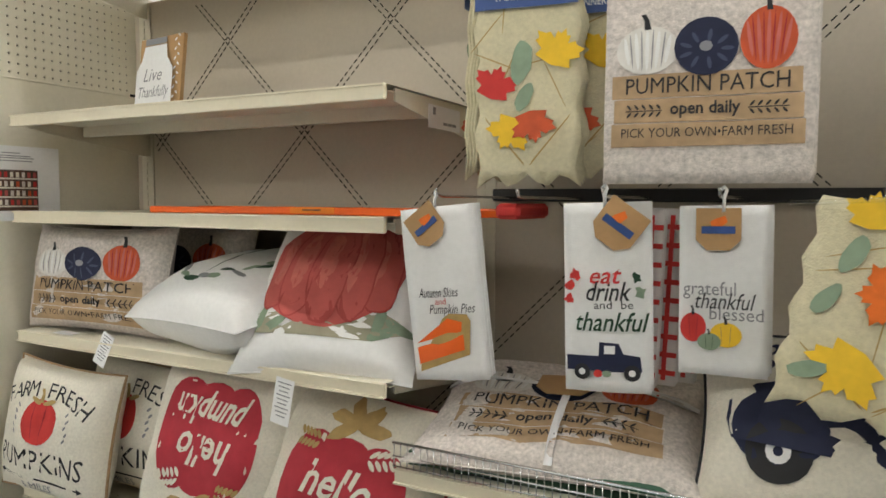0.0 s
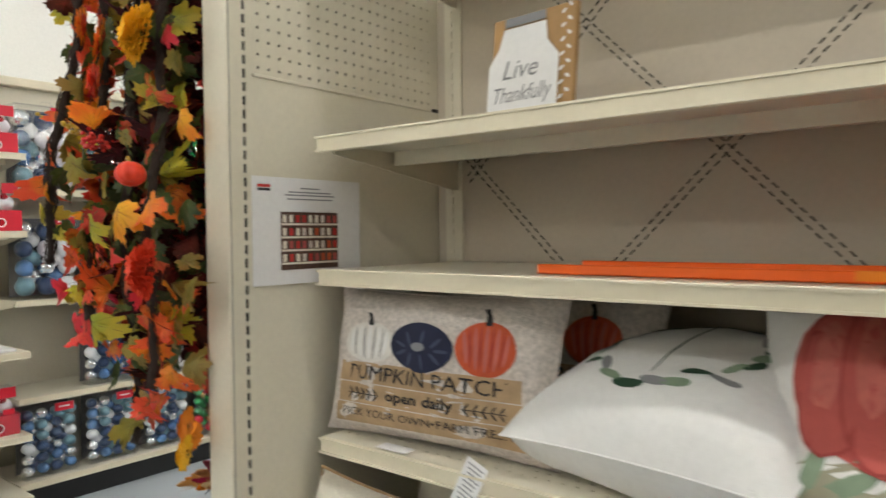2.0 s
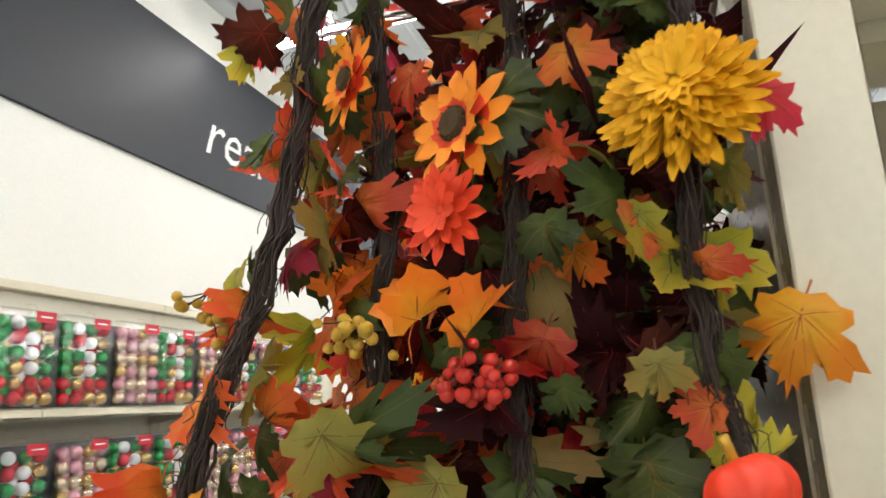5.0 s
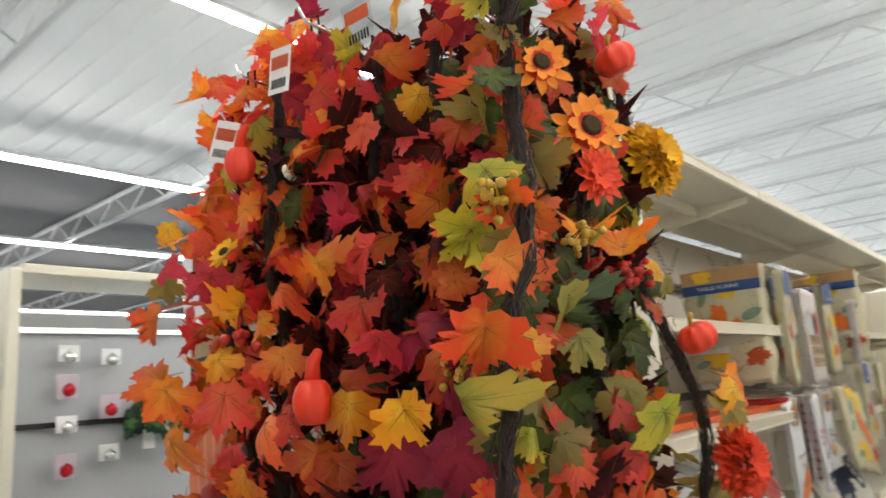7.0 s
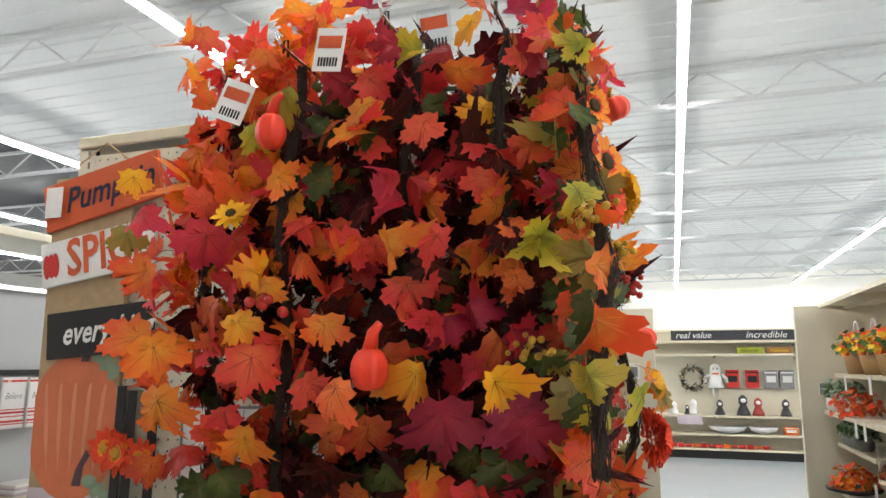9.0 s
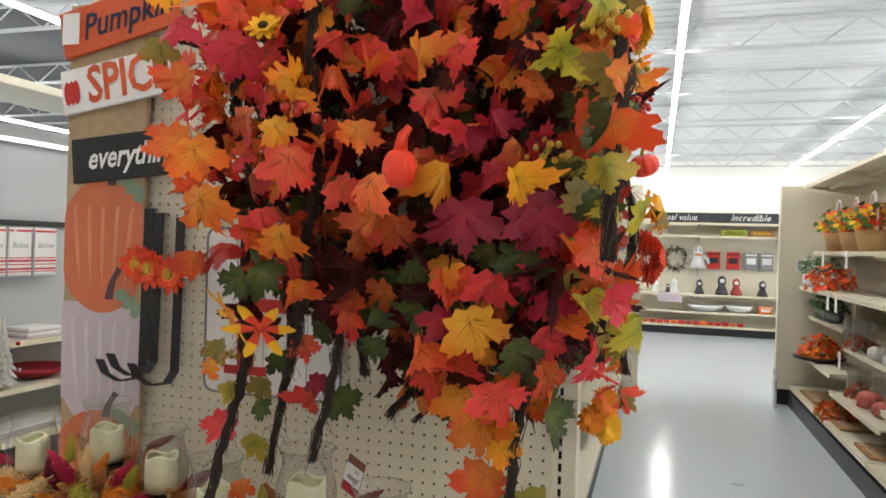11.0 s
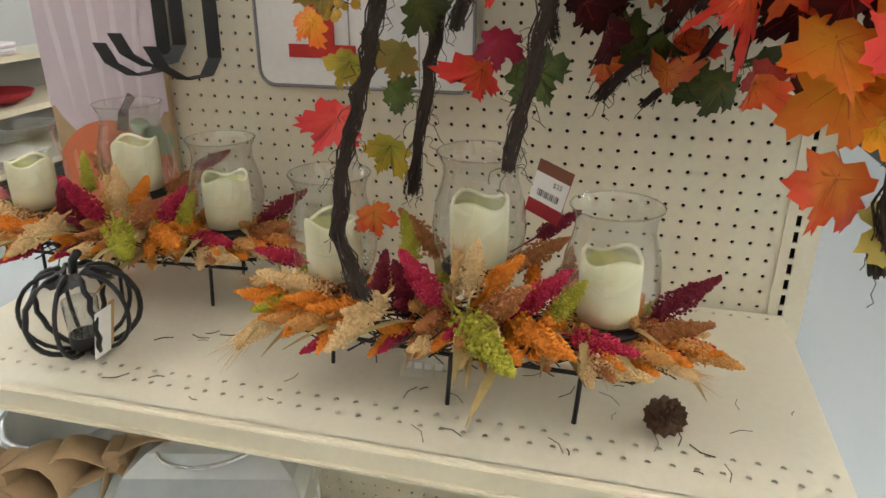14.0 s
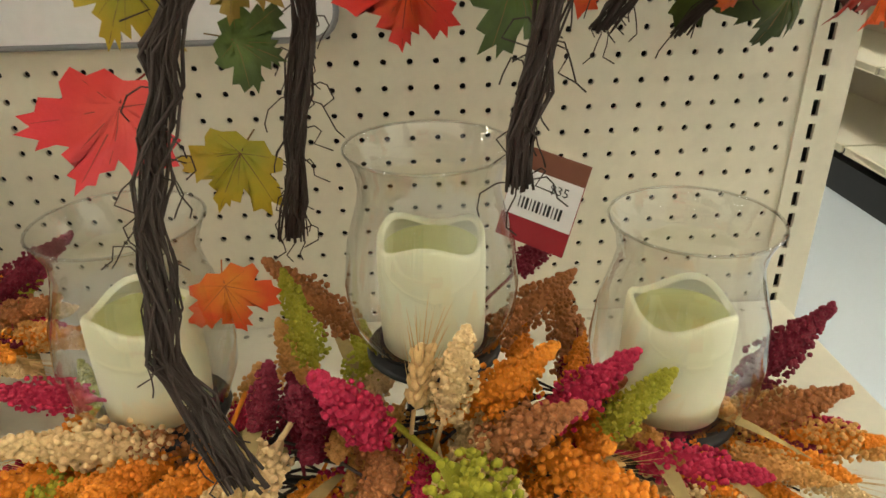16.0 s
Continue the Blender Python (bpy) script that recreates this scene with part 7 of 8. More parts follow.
word_board(th, 0.035, 1.185, 0.34, 0.115, 12, "orange_board", SIGN_OR, "Pumpkin", NAVY, 0.085, 0.3, 0.26)
sp = word_board(th, 0.035, 1.035, 0.325, 0.108, 9, "white_board", PAPER, "SPICE", SIGN_OR, 0.125, 0.0, 0.235, 0.035, 0.003)
pp = print_on(sp, lambda x, y, l: Vector((x, -0.0065 - l, y)))
for f in (-0.6, 0, 0.6):
    pp("small_pumpkin", ellipse(-0.130 + 0.022 * f, -0.005, 0.011, 0.03, 12), RED, 0.001 + 0.0004 * abs(f), 1)
word_board(th, 0.06, 0.855, 0.30, 0.108, 5, "black_board", BLACK, "everything", PAPER, 0.075, 0.3, 0.26)
rod("twine", [(-0.06, -0.012, 1.25), (0.03, -0.005, 1.31), (0.12, -0.012, 1.25)], 0.002, KRAFT, th, 5)
box("tag_card", (0.05, 0.001, 0.075), (-0.095, -0.028, 1.165), PAPER, th, m=Matrix.Rotation(radians(0), 4, "Y"))


def strap_hook(x, zt, zb, k):
    th = thing("strap_hanger", "black iron strap wreath hanger with a fabric sunflower", "hanger", pose(x, -0.07, 0), "strap hangers")
    bm = bmesh.new()
    w = 0.012
    pts = [(0, 0.02, zt), (0, 0.0, zt), (0, -0.004, (zt + zb) / 2), (0, -0.008, zb + 0.03), (-0.01, -0.02, zb + 0.004), (-0.035, -0.045, zb), (-0.06, -0.06, zb + 0.02), (-0.075, -0.062, zb + 0.05)]
    prev = None
    for px, py, pz in pts:
        ring = [bm.verts.new((px - w, py, pz)), bm.verts.new((px + w, py, pz)), bm.verts.new((px + w, py + 0.002, pz + 0.001)), bm.verts.new((px - w, py + 0.002, pz + 0.001))]
        if prev:
            for i in range(4):
                bm.faces.new((prev[i], prev[(i + 1) % 4], ring[(i + 1) % 4], ring[i]))
        prev = ring
    part("strap", bm_data("strap", bm, BLACK), th)
    petal_flower("fabric_flower", th, (0, -0.03, zt - 0.13), (0, -1, 0), 0.05, 2, PETAL_R, mat("leopard_heart", (0.55, 0.30, 0.03), 0.8, var=0.6, scale=30), (0, 0, 0), 0.18, PETAL_O)


strap_hook(-0.405, 1.42, 1.015, 0)
strap_hook(-0.315, 1.40, 1.012, 1)
strap_hook(-0.375, 1.41, 1.03, 2)

th = thing("letter_plaque", "white rounded wooden plaque with a red letter", "sign", pose(-0.075, -0.055, 1.19))
bm = bmesh.new()
out = []
for cx, cz, a0 in ((0.15, 0.165, 0), (-0.15, 0.165, 90), (-0.15, -0.165, 180), (0.15, -0.165, 270)):
    for q in range(6):
        a = radians(a0 + 18 * q)
        out.append((cx + 0.024 * math.cos(a), cz + 0.024 * math.sin(a)))
for grow, y0, y1 in ((1.0, 0.0, 0.012),):
    f0 = [bm.verts.new((x, y0, z)) for x, z in out]
    f1 = [bm.verts.new((x, y1, z)) for x, z in out]
    bm.faces.new(f0)
    bm.faces.new(f1[::-1])
    for k in range(len(out)):
        bm.faces.new((f0[k], f1[k], f1[(k + 1) % len(out)], f0[(k + 1) % len(out)]))
part("plaque", bm_data("plaque", bm, PAPER), th)
rod("plaque_edge", [Vector((x, -0.001, z)) for x, z in out] + [Vector((out[0][0], -0.001, out[0][1]))], 0.003, GREYINK, th, 5)
bm = bmesh.new()
for k, (w, h, x, z) in enumerate(((0.042, 0.28, -0.065, 0.0), (0.11, 0.02, -0.065, -0.135), (0.17, 0.022, -0.005, 0.135), (0.10, 0.03, 0.0, 0.015), (0.02, 0.07, 0.075, 0.115), (0.02, 0.06, 0.05, 0.015))):
    box_bm(bm, (w, 0.003, h), (x, -0.002 - 0.0004 * k, z), 0.0006)
part("red_letter", bm_data("red_letter", bm, RED), th, label="red serif letter F")
for sx in (-0.02, 0.09):
    box("board_joint", (0.0015, 0.0006, 0.37), (sx, -0.0006, 0), GREYINK, th)

# ---- below the end-cap shelf ----
GALV = mat("galvanised_metal", (0.66, 0.68, 0.69), 0.25, metal=0.6, var=0.2, scale=14)
th = thing("metal_lantern", "galvanised metal lantern with a ring handle under the shelf", "lantern", pose(-0.185, -0.37, 0.182, 0, 0, 14))
bm = bmesh.new()
prev = None
for hw, z in ((0.122, 0.285), (0.126, 0.292), (0.125, 0.345), (0.113, 0.375), (0.085, 0.398), (0.05, 0.412)):
    ring = [bm.verts.new((sx * hw, sy * hw * 0.8, z)) for sx, sy in ((-1, -1), (1, -1), (1, 1), (-1, 1))]
    if prev:
        for i in range(4):
            bm.faces.new((prev[i], prev[(i + 1) % 4], ring[(i + 1) % 4], ring[i]))
    else:
        bm.faces.new(ring[::-1])
    prev = ring
bm.faces.new(prev)
part("roof", bm_data("roof", bm, GALV), th)
for sx in (-1, 1):
    for sy in (-1, 1):
        box("cap_post", (0.008, 0.008, 0.03), (sx * 0.04, sy * 0.032, 0.422), GALV, th)
        box("post", (0.018, 0.018, 0.28), (sx * 0.10, sy * 0.08, 0.15), GALV, th, 0.002)
box("cap", (0.11, 0.09, 0.012), (0, 0, 0.442), GALV, th, 0.003)
box("floor_plate", (0.23, 0.19, 0.012), (0, 0, 0.006), GALV, th, 0.002)
rod("ring_handle", [Vector((0.075 * math.cos(t * math.pi / 12) + 0.0, -0.05 + 0.05 * math.sin(t * math.pi / 12), 0.408 + 0.012 * math.sin(t * math.pi / 12 + 1))) for t in range(25)], 0.003, CHROME, th, 6)
for sy in (-1, 1):
    box("pane", (0.18, 0.002, 0.27), (0, sy * 0.08, 0.148), GLASS, th)

BURLAP_R = mat("burlap_ribbon", (0.40, 0.27, 0.15), 0.9, var=0.12, scale=50, bump=0.5, bump_scale=400)


def burlap_bow(x, y, z, turn=0, s=1.0, plumes=True):
    th = thing("burlap_wreath", "burlap bow with seed heads tied on a metal can", "bow", pose(x, y, z, 0, 0, turn), "burlap bows")

    def band(name, pts, w):
        bm = bmesh.new()
        prev = None
        for p in pts:
            a, b = bm.verts.new((p[0] * s, (p[1] - w / 2) * s, p[2] * s)), bm.verts.new((p[0] * s, (p[1] + w / 2) * s, p[2] * s))
            if prev:
                bm.faces.new((prev[0], prev[1], b, a))
            prev = (a, b)
        ob = part(name, bm_data(name, bm, BURLAP_R, True), th)
        md = ob.modifiers.new("thick", "SOLIDIFY")
        md.thickness = 0.003
    for sg in (-1, 1):
        band("bow_loop", [(sg * 0.11 * math.sin(t * math.pi / 10) * 1.0, 0, 0.035 * math.sin(t * math.pi / 5) + 0.01 * sg) for t in range(11)], 0.06)
        band("bow_tail", [(sg * (0.01 + 0.012 * j) + 0.004 * math.sin(j), -0.02, -0.03 * j) for j in range(9)], 0.055)
    box("knot", (0.04 * s, 0.065 * s, 0.045 * s), (0, 0, 0), BURLAP_R, th, 0.008)
    if plumes:
        rng = random.Random(int(abs(x) * 100))
        for k in range(12):
            b = Vector((-0.09 + rng.uniform(-0.04, 0.03), -0.03, rng.uniform(-0.02, 0.02)))
            part("seed_plume", rng.choice(PLUME_MESH[rng.choice("roobcr")]), th, aim(b, b + Vector((rng.uniform(-0.6, 0.1), -0.3, rng.uniform(-1, -0.2))), 0.1))


def can(x, y, z, r, h):
    th = thing("metal_can", "galvanised metal can under the shelf", "can", pose(x, y, z))
    bm = bmesh.new()
    lathe_bm(bm, [(r * 0.96, 0), (r, 0.01), (r, h * 0.5), (r * 1.02, h * 0.52), (r, h * 0.54), (r, h - 0.004), (r * 1.04, h), (r * 0.94, h), (r * 0.94, 0.02)], 28)
    part("can_body", bm_data("can_body", bm, GALV, True), th)


can(-0.47, -0.36, 0.182, 0.09, 0.36)
burlap_bow(-0.47, -0.475, 0.52, 0, 1.0)
burlap_bow(-0.31, -0.44, 0.555, 20, 0.8, False)


# ---- ornament packs on the south wall ----
def gloss_mat(name, color, rough=0.2, metal=0.6):
    return mat(name, color, rough, metal, var=0.05, scale=30)


BALL = {"w": gloss_mat("white_bauble", (0.75, 0.75, 0.76), 0.35, 0.0), "s": gloss_mat("silver_bauble", (0.75, 0.76, 0.78), 0.2, 1.0),
        "b": gloss_mat("blue_bauble", (0.10, 0.22, 0.45), 0.25, 0.5), "n": gloss_mat("navy_bauble", (0.03, 0.06, 0.14), 0.3, 0.4),
        "t": gloss_mat("teal_bauble", (0.16, 0.30, 0.36), 0.3, 0.4), "r": gloss_mat("red_bauble", (0.55, 0.015, 0.03), 0.2, 0.5),
        "g": gloss_mat("green_bauble", (0.02, 0.28, 0.07), 0.2, 0.5), "o": gloss_mat("gold_bauble", (0.62, 0.42, 0.16), 0.25, 0.9),
        "p": gloss_mat("pink_bauble", (0.62, 0.30, 0.36), 0.25, 0.6), "i": gloss_mat("champagne_bauble", (0.68, 0.54, 0.40), 0.25, 0.8)}
PACK_SHADE = mat("pack_shade_card", (0.09, 0.09, 0.10), 0.6, var=0.2, scale=10)
REDCARD = mat("red_card", (0.58, 0.01, 0.03), 0.4, var=0.06)
BALL_MESH = {}
for c, mt in BALL.items():
    bm = bmesh.new()
    bmesh.ops.create_icosphere(bm, subdivisions=2, radius=1.0)
    tube_bm(bm, [(0, 0, 0.95), (0, 0, 1.15)], 0.22, 6)
    BALL_MESH[c] = bm_data("bauble", bm, mt, True)


def ornament_pack(w, h, d, cols, rows, codes, label, seed, m, card=True):
    th = thing("ornament_pack", label, "ornaments", m, "ornament packs")
    rng = random.Random(seed)
    bm = bmesh.new()
    box_bm(bm, (w, d, h), (0, 0, h / 2), 0.012)
    sh = part("clear_pack", bm_data("clear_pack", bm, PLASTIC), th, label="clear plastic pack")
    sh.visible_shadow = False
    r = min(w / cols, h * 0.9 / rows) * 0.5
    for layer, j, i in [(q, j, i) for q in (0, 1) for j in range(rows - q) for i in range(cols - q)]:
        x = -w / 2 + w * (i + 0.5 + 0.5 * layer) / cols + rng.uniform(-0.003, 0.003)
        z = h * 0.04 + h * 0.9 * (j + 0.5 + 0.5 * layer) / rows
        rr = r * rng.choice((1.0, 1.0, 0.92))
        part("bauble", BALL_MESH[rng.choice(codes)], th, Matrix.Translation((x, d * 0.5 - r - 0.006 - layer * r * 0.9, z)) @ Euler((rng.uniform(0, 3), rng.uniform(0, 3), 0)).to_matrix().to_4x4() @ Matrix.Diagonal((rr, rr, rr, 1)))
    # dark sheet stands for the shade between and behind the baubles
    box("tray_back", (w * 0.94, 0.003, h * 0.94), (0, -d * 0.42, h * 0.5), PACK_SHADE, th)
    if card:
        box("card_label", (w * 0.34, 0.002, h * 0.11), (-w * 0.22, d * 0.5 + 0.0015, h * 0.93), REDCARD, th)
        box("card_print", (w * 0.2, 0.001, h * 0.015), (-w * 0.22, d * 0.5 + 0.003, h * 0.93), PAPER, th)
    rod("handle", [Vector((-0.03, d * 0.4, h - 0.002)), Vector((-0.02, d * 0.4, h + 0.02)), Vector((0.02, d * 0.4, h + 0.02)), Vector((0.03, d * 0.4, h - 0.002))], 0.0022, PLASTIC, th, 5)
    return th


YF = YS + 0.34
kinds = [(0.32, 0.43, 0.14, 3, 4, "wswbtswn", "clear pack of white, silver and blue glass baubles"),
         (0.31, 0.43, 0.14, 4, 6, "rrgoowgr", "clear pack of red, green and gold baubles"),
         (0.31, 0.43, 0.14, 4, 6, "ppioip", "clear pack of pink and champagne baubles"),
         (0.28, 0.43, 0.13, 4, 6, "bbtsnws", "clear pack of blue, teal and silver baubles")]
protos = []
for k, (w, h, d, c, rw, codes, lab) in enumerate(kinds):
    protos.append(ornament_pack(w, h, d, c, rw, codes, lab, k, pose(-3.42 - 0.34 * (k % 2), YF, (1.646, 1.646, 1.081, 1.081)[k])))
for z, row in ((1.646, "0001121212"), (1.081, "0101211221"), (0.586, ".301121212"), (0.152, "3331121212")):
    for k, q in enumerate(row):
        x = -0.20 - 0.33 * k
        if q != ".":
            copy_thing(protos[int(q)], pose(x, YF - 0.02 * (int(q) % 2), z, 0, 0, (x * 37) % 5 - 2) @ Matrix.Diagonal((1, 1, 0.89 if z < 0.2 else 1, 1)))


def red_box(x, z, w=0.17):
    th = thing("gift_tray", "red card tray of clear wrapped ornaments on the shelf", "box", pose(x, -2.66, z), "red trays")
    bm = bmesh.new()
    box_bm(bm, (w * 1.08, 0.16, 0.10), (0, 0, 0.05), 0.002)
    part("tray", bm_data("tray", bm, REDCARD), th)
    bm = bmesh.new()
    lathe_bm(bm, [(0.022, 0), (0.022, 0.0015)], 20)
    part("round_mark", bm_data("round_mark", bm, PAPER), th, Matrix.Translation((0, 0.081, 0.04)) @ Matrix.Rotation(radians(-90), 4, "X"))
    part("round_mark_centre", BALL_MESH["r"], th, Matrix.Translation((0, 0.082, 0.04)) @ Matrix.Diagonal((0.018, 0.002, 0.018, 1)))
    for sx in (-0.25, 0.25):
        bm = bmesh.new()
        box_bm(bm, (w * 0.48, 0.1, 0.15), (sx * w, 0.02, 0.155), 0.012)
        part("clear_pouch", bm_data("clear_pouch", bm, PLASTIC), th)
        part("bauble", BALL_MESH["s" if sx > 0 else "w"], th, Matrix.Translation((sx * w, 0.02, 0.135)) @ Matrix.Diagonal((0.036, 0.036, 0.036, 1)))
        part("bauble", BALL_MESH["r"], th, Matrix.Translation((sx * w + 0.012, 0.035, 0.165)) @ Matrix.Diagonal((0.018, 0.018, 0.018, 1)))
        box("pouch_card", (w * 0.42, 0.002, 0.05), (sx * w, 0.0725, 0.205), REDCARD, th)
    return th


rb = red_box(0.08, 1.801)
for x, z in ((0.27, 1.801), (0.46, 1.801), (0.65, 1.801), (0.07, 1.431), (0.26, 1.431), (0.45, 1.431), (0.64, 1.431), (0.1, 0.451), (0.3, 0.451), (0.5, 0.451)):
    copy_thing(rb, pose(x, -2.66, z))


def snow_box(x, z):
    th = thing("figurine_box", "small clear box with a white snow figurine", "box", pose(x, -2.62, z), "figurine boxes")
    bm = bmesh.new()
    box_bm(bm, (0.1, 0.09, 0.13), (0, 0, 0.065), 0.004)
    part("clear_box", bm_data("clear_box", bm, PLASTIC), th)
    bm = bmesh.new()
    lathe_bm(bm, [(0.03, 0.004), (0.035, 0.03), (0.022, 0.055), (0.026, 0.075), (0.012, 0.098)], 14)
    part("figurine", bm_data("figurine", bm, PAPER, True), th)
    box("card_label", (0.05, 0.002, 0.025), (0, 0.046, 0.115), REDCARD, th)
    return th


sb = snow_box(0.06, 0.451)
for x in (0.2, 0.33, 0.46):
    copy_thing(sb, pose(x, -2.60, 0.451))
t = tagged(box("paper_sheet", (0.26, 0.22, 0.012), (0.15, -2.68, 0.857), PAPER, bevel=0.002), "loose white papers on the shelf", "papers")

# ---- far shelves: dark-season decor ----
YFAR = 11.10
th = thing("wreath", "round black wreath hanging over the far shelf", "wreath", pose(1.06, 11.29, 1.25))
rng = random.Random(3)
bm = bmesh.new()
for k in range(240):
    a = rng.uniform(0, 6.28)
    r = 0.17 + rng.gauss(0, 0.02)
    p = Vector((r * math.cos(a), rng.gauss(0, 0.02) - 0.03, r * math.sin(a)))
    q = p + Vector((rng.uniform(-1, 1), rng.uniform(-1, 0.3), rng.uniform(-1, 1))) * 0.06
    tube_bm(bm, [p, q], 0.008, 4, 0.3)
part("wreath_twigs", bm_data("wreath_twigs", bm, BLACK), th)["kind"] = "stuff"
for k in range(6):
    part("bauble", BALL_MESH["o"], th, Matrix.Translation((0.17 * math.cos(k), -0.06, 0.17 * math.sin(k))) @ Matrix.Diagonal((0.025, 0.025, 0.025, 1)))
th = thing("ghost_hanging", "white fabric ghost decoration hanging on the far shelf", "decoration", pose(1.42, 11.24, 0.98))
bm = bmesh.new()
lathe_bm(bm, [(0.13, 0.12), (0.10, 0.22), (0.08, 0.32), (0.085, 0.42), (0.06, 0.49), (0.01, 0.51)], 14)
for s in (-1, 1):
    tube_bm(bm, [(s * 0.09, 0, 0.33), (s * 0.16, -0.02, 0.28), (s * 0.18, -0.02, 0.2)], 0.03, 8, 0.6)
    tube_bm(bm, [(s * 0.05, 0, 0.13), (s * 0.05, 0, -0.02)], 0.014, 6)
part("ghost_cloth", bm_data("ghost_cloth", bm, PAPER, True), th)
for s in (-1, 1):
    box("eye", (0.018, 0.01, 0.03), (s * 0.03, -0.085, 0.43), BLACK, th, 0.004)
box("scarf", (0.1, 0.02, 0.03), (0, -0.085, 0.35), ORANGE, th, 0.004)


def box_thing(name, label, cat, size, at_, mt, group="", face=None):
    th = thing(name, label, cat, pose(*at_), group)
    box("carton", size, (0, 0, size[2] / 2), mt, th, min(size) * 0.06)
    if face:
        box("front_print", (size[0] * 0.7, 0.003, size[2] * 0.35), (0, -size[1] / 2 - 0.002, size[2] * 0.5), face, th)
        box("front_label", (size[0] * 0.9, 0.002, size[2] * 0.08), (0, -size[1] / 2 - 0.002, size[2] * 0.86), face, th)
    return th


for k, (x, mt, fc) in enumerate(((1.68, RED, BLACK), (1.98, RED, BLACK), (2.26, GREYINK, PAPER), (2.50, GREYINK, PAPER))):
    box_thing("costume_box", "hanging red and black boxed decoration" if k < 2 else "hanging grey boxed decoration", "box", (0.2, 0.06, 0.29), (x, 11.27, 1.1), mt, "hanging boxes", fc)
for k, (x, mt) in enumerate(((1.95, mat("lime_box", (0.30, 0.34, 0.02), 0.5)), (2.38, mat("brown_box", (0.28, 0.13, 0.03), 0.5)))):
    th = box_thing("long_box", "long low printed box on the upper far shelf", "box", (0.38, 0.14, 0.10), (x, 11.02, 1.652), mt, "long boxes")
    words("Halloween", 0.075, BLACK if k == 0 else YELLOW, th, 0, 0, lambda px, py, l: Vector((px, -0.073 - l, 0.05 + py)), 0.002, 0.26)
FIGD = mat("dark_figurine", (0.05, 0.045, 0.05), 0.6, var=0.5, scale=12)
for k, (x, h, mt) in enumerate(((0.75, 0.2, PAPER), (0.95, 0.15, FIGD), (1.05, 0.24, PAPER), (1.45, 0.24, FIGD), (1.8, 0.32, FIGD), (2.02, 0.28, CORAL_D), (2.42, 0.26, FIGD))):
    th = thing("figurine", "small dark painted figurine on the far shelf" if mt is not PAPER else "small pale figurine on the far shelf", "figurine", pose(x, 11.05, 0.678), "far figurines")
    bm = bmesh.new()
    lathe_bm(bm, [(h * 0.34, 0), (h * 0.3, h * 0.15), (h * 0.16, h * 0.5), (h * 0.22, h * 0.62), (h * 0.2, h * 0.85), (h * 0.05, h)], 12)
    part("body", bm_data("body", bm, mt, True), th)
    bm = bmesh.new()
    bmesh.ops.create_icosphere(bm, subdivisions=2, radius=h * 0.13, matrix=Matrix.Translation((0, -h * 0.14, h * 0.72)))
    part("face_patch", bm_data("face_patch", bm, PAPER, True), th)
for x, w in ((1.55, 0.30), (2.08, 0.22)):
    th = thing("platter", "white scalloped serving platter on the far shelf", "platter", pose(x, 11.08, 0.392))
    bm = bmesh.new()
    lathe_bm(bm, [(w * 0.35, 0), (w * 0.8, 0.05), (w, 0.11), (w * 0.97, 0.115), (w * 0.75, 0.06), (w * 0.3, 0.015)], 28)
    part("dish", bm_data("dish", bm, PAPER, True), th)
box_thing("pumpkin_box", "small orange and white box on the far shelf", "box", (0.2, 0.12, 0.12), (2.47, 11.05, 0.392), ORANGE, "", PAPER)
th = thing("confetti_bags", "row of red bags along the bottom far shelf", "bags", pose(1.4, 11.0, 0.162))
for k in range(14):
    box("bag", (0.1, 0.08, 0.04 + 0.015 * (k % 3)), (-0.8 + 0.115 * k, 0, 0.03), RED if k % 4 else ORANGE, th, 0.012)
tagged(box("shelf_sign", (0.38, 0.006, 0.14), (0.98, 10.90, 0.60), LILAC), "small printed shelf sign", "sign")
words("real value", 0.15, PAPER, None, 0, 0, lambda x, y, l: Vector((1.1 + x, 10.983 - l, 1.95 + y)), 0.001, 0.55, shear=0.3)["label"] = "white script lettering on the header sign"
words("incredible", 0.15, PAPER, None, 0, 0, lambda x, y, l: Vector((2.2 + x, 10.983 - l, 1.95 + y)), 0.001, 0.6, shear=0.3)["label"] = "white script lettering on the header sign"

# ---- east run: florals, plants and mats ----
LEAFY = mat("plant_green", (0.06, 0.14, 0.03), 0.6, var=0.3, scale=40)


def tuft(th, c, r, n, mats, seed, size=0.03, name="leaf_spray"):
    rng = random.Random(seed)
    for k, mt in enumerate(mats):
        vs, fs = [], []
        for q in range(n // len(mats)):
            d = Vector((rng.gauss(0, 1), rng.gauss(0, 1), abs(rng.gauss(0, 0.8)))).normalized()
            p = Vector(c) + d * r * rng.uniform(0.5, 1.0)
            u = d.cross(Vector((rng.uniform(-1, 1), rng.uniform(-1, 1), 0.3))).normalized() * size
            v = d.cross(u).normalized() * size * 0.5
            b = len(vs)
            vs += [p, p + u * 0.5 + v + d * size * 0.4, p + u + d * size * 0.5, p + u * 0.5 - v + d * size * 0.4]
            fs.append((b, b + 1, b + 2, b + 3))
        part(name, mesh_data(name, vs, fs, mt), th)["kind"] = "stuff"


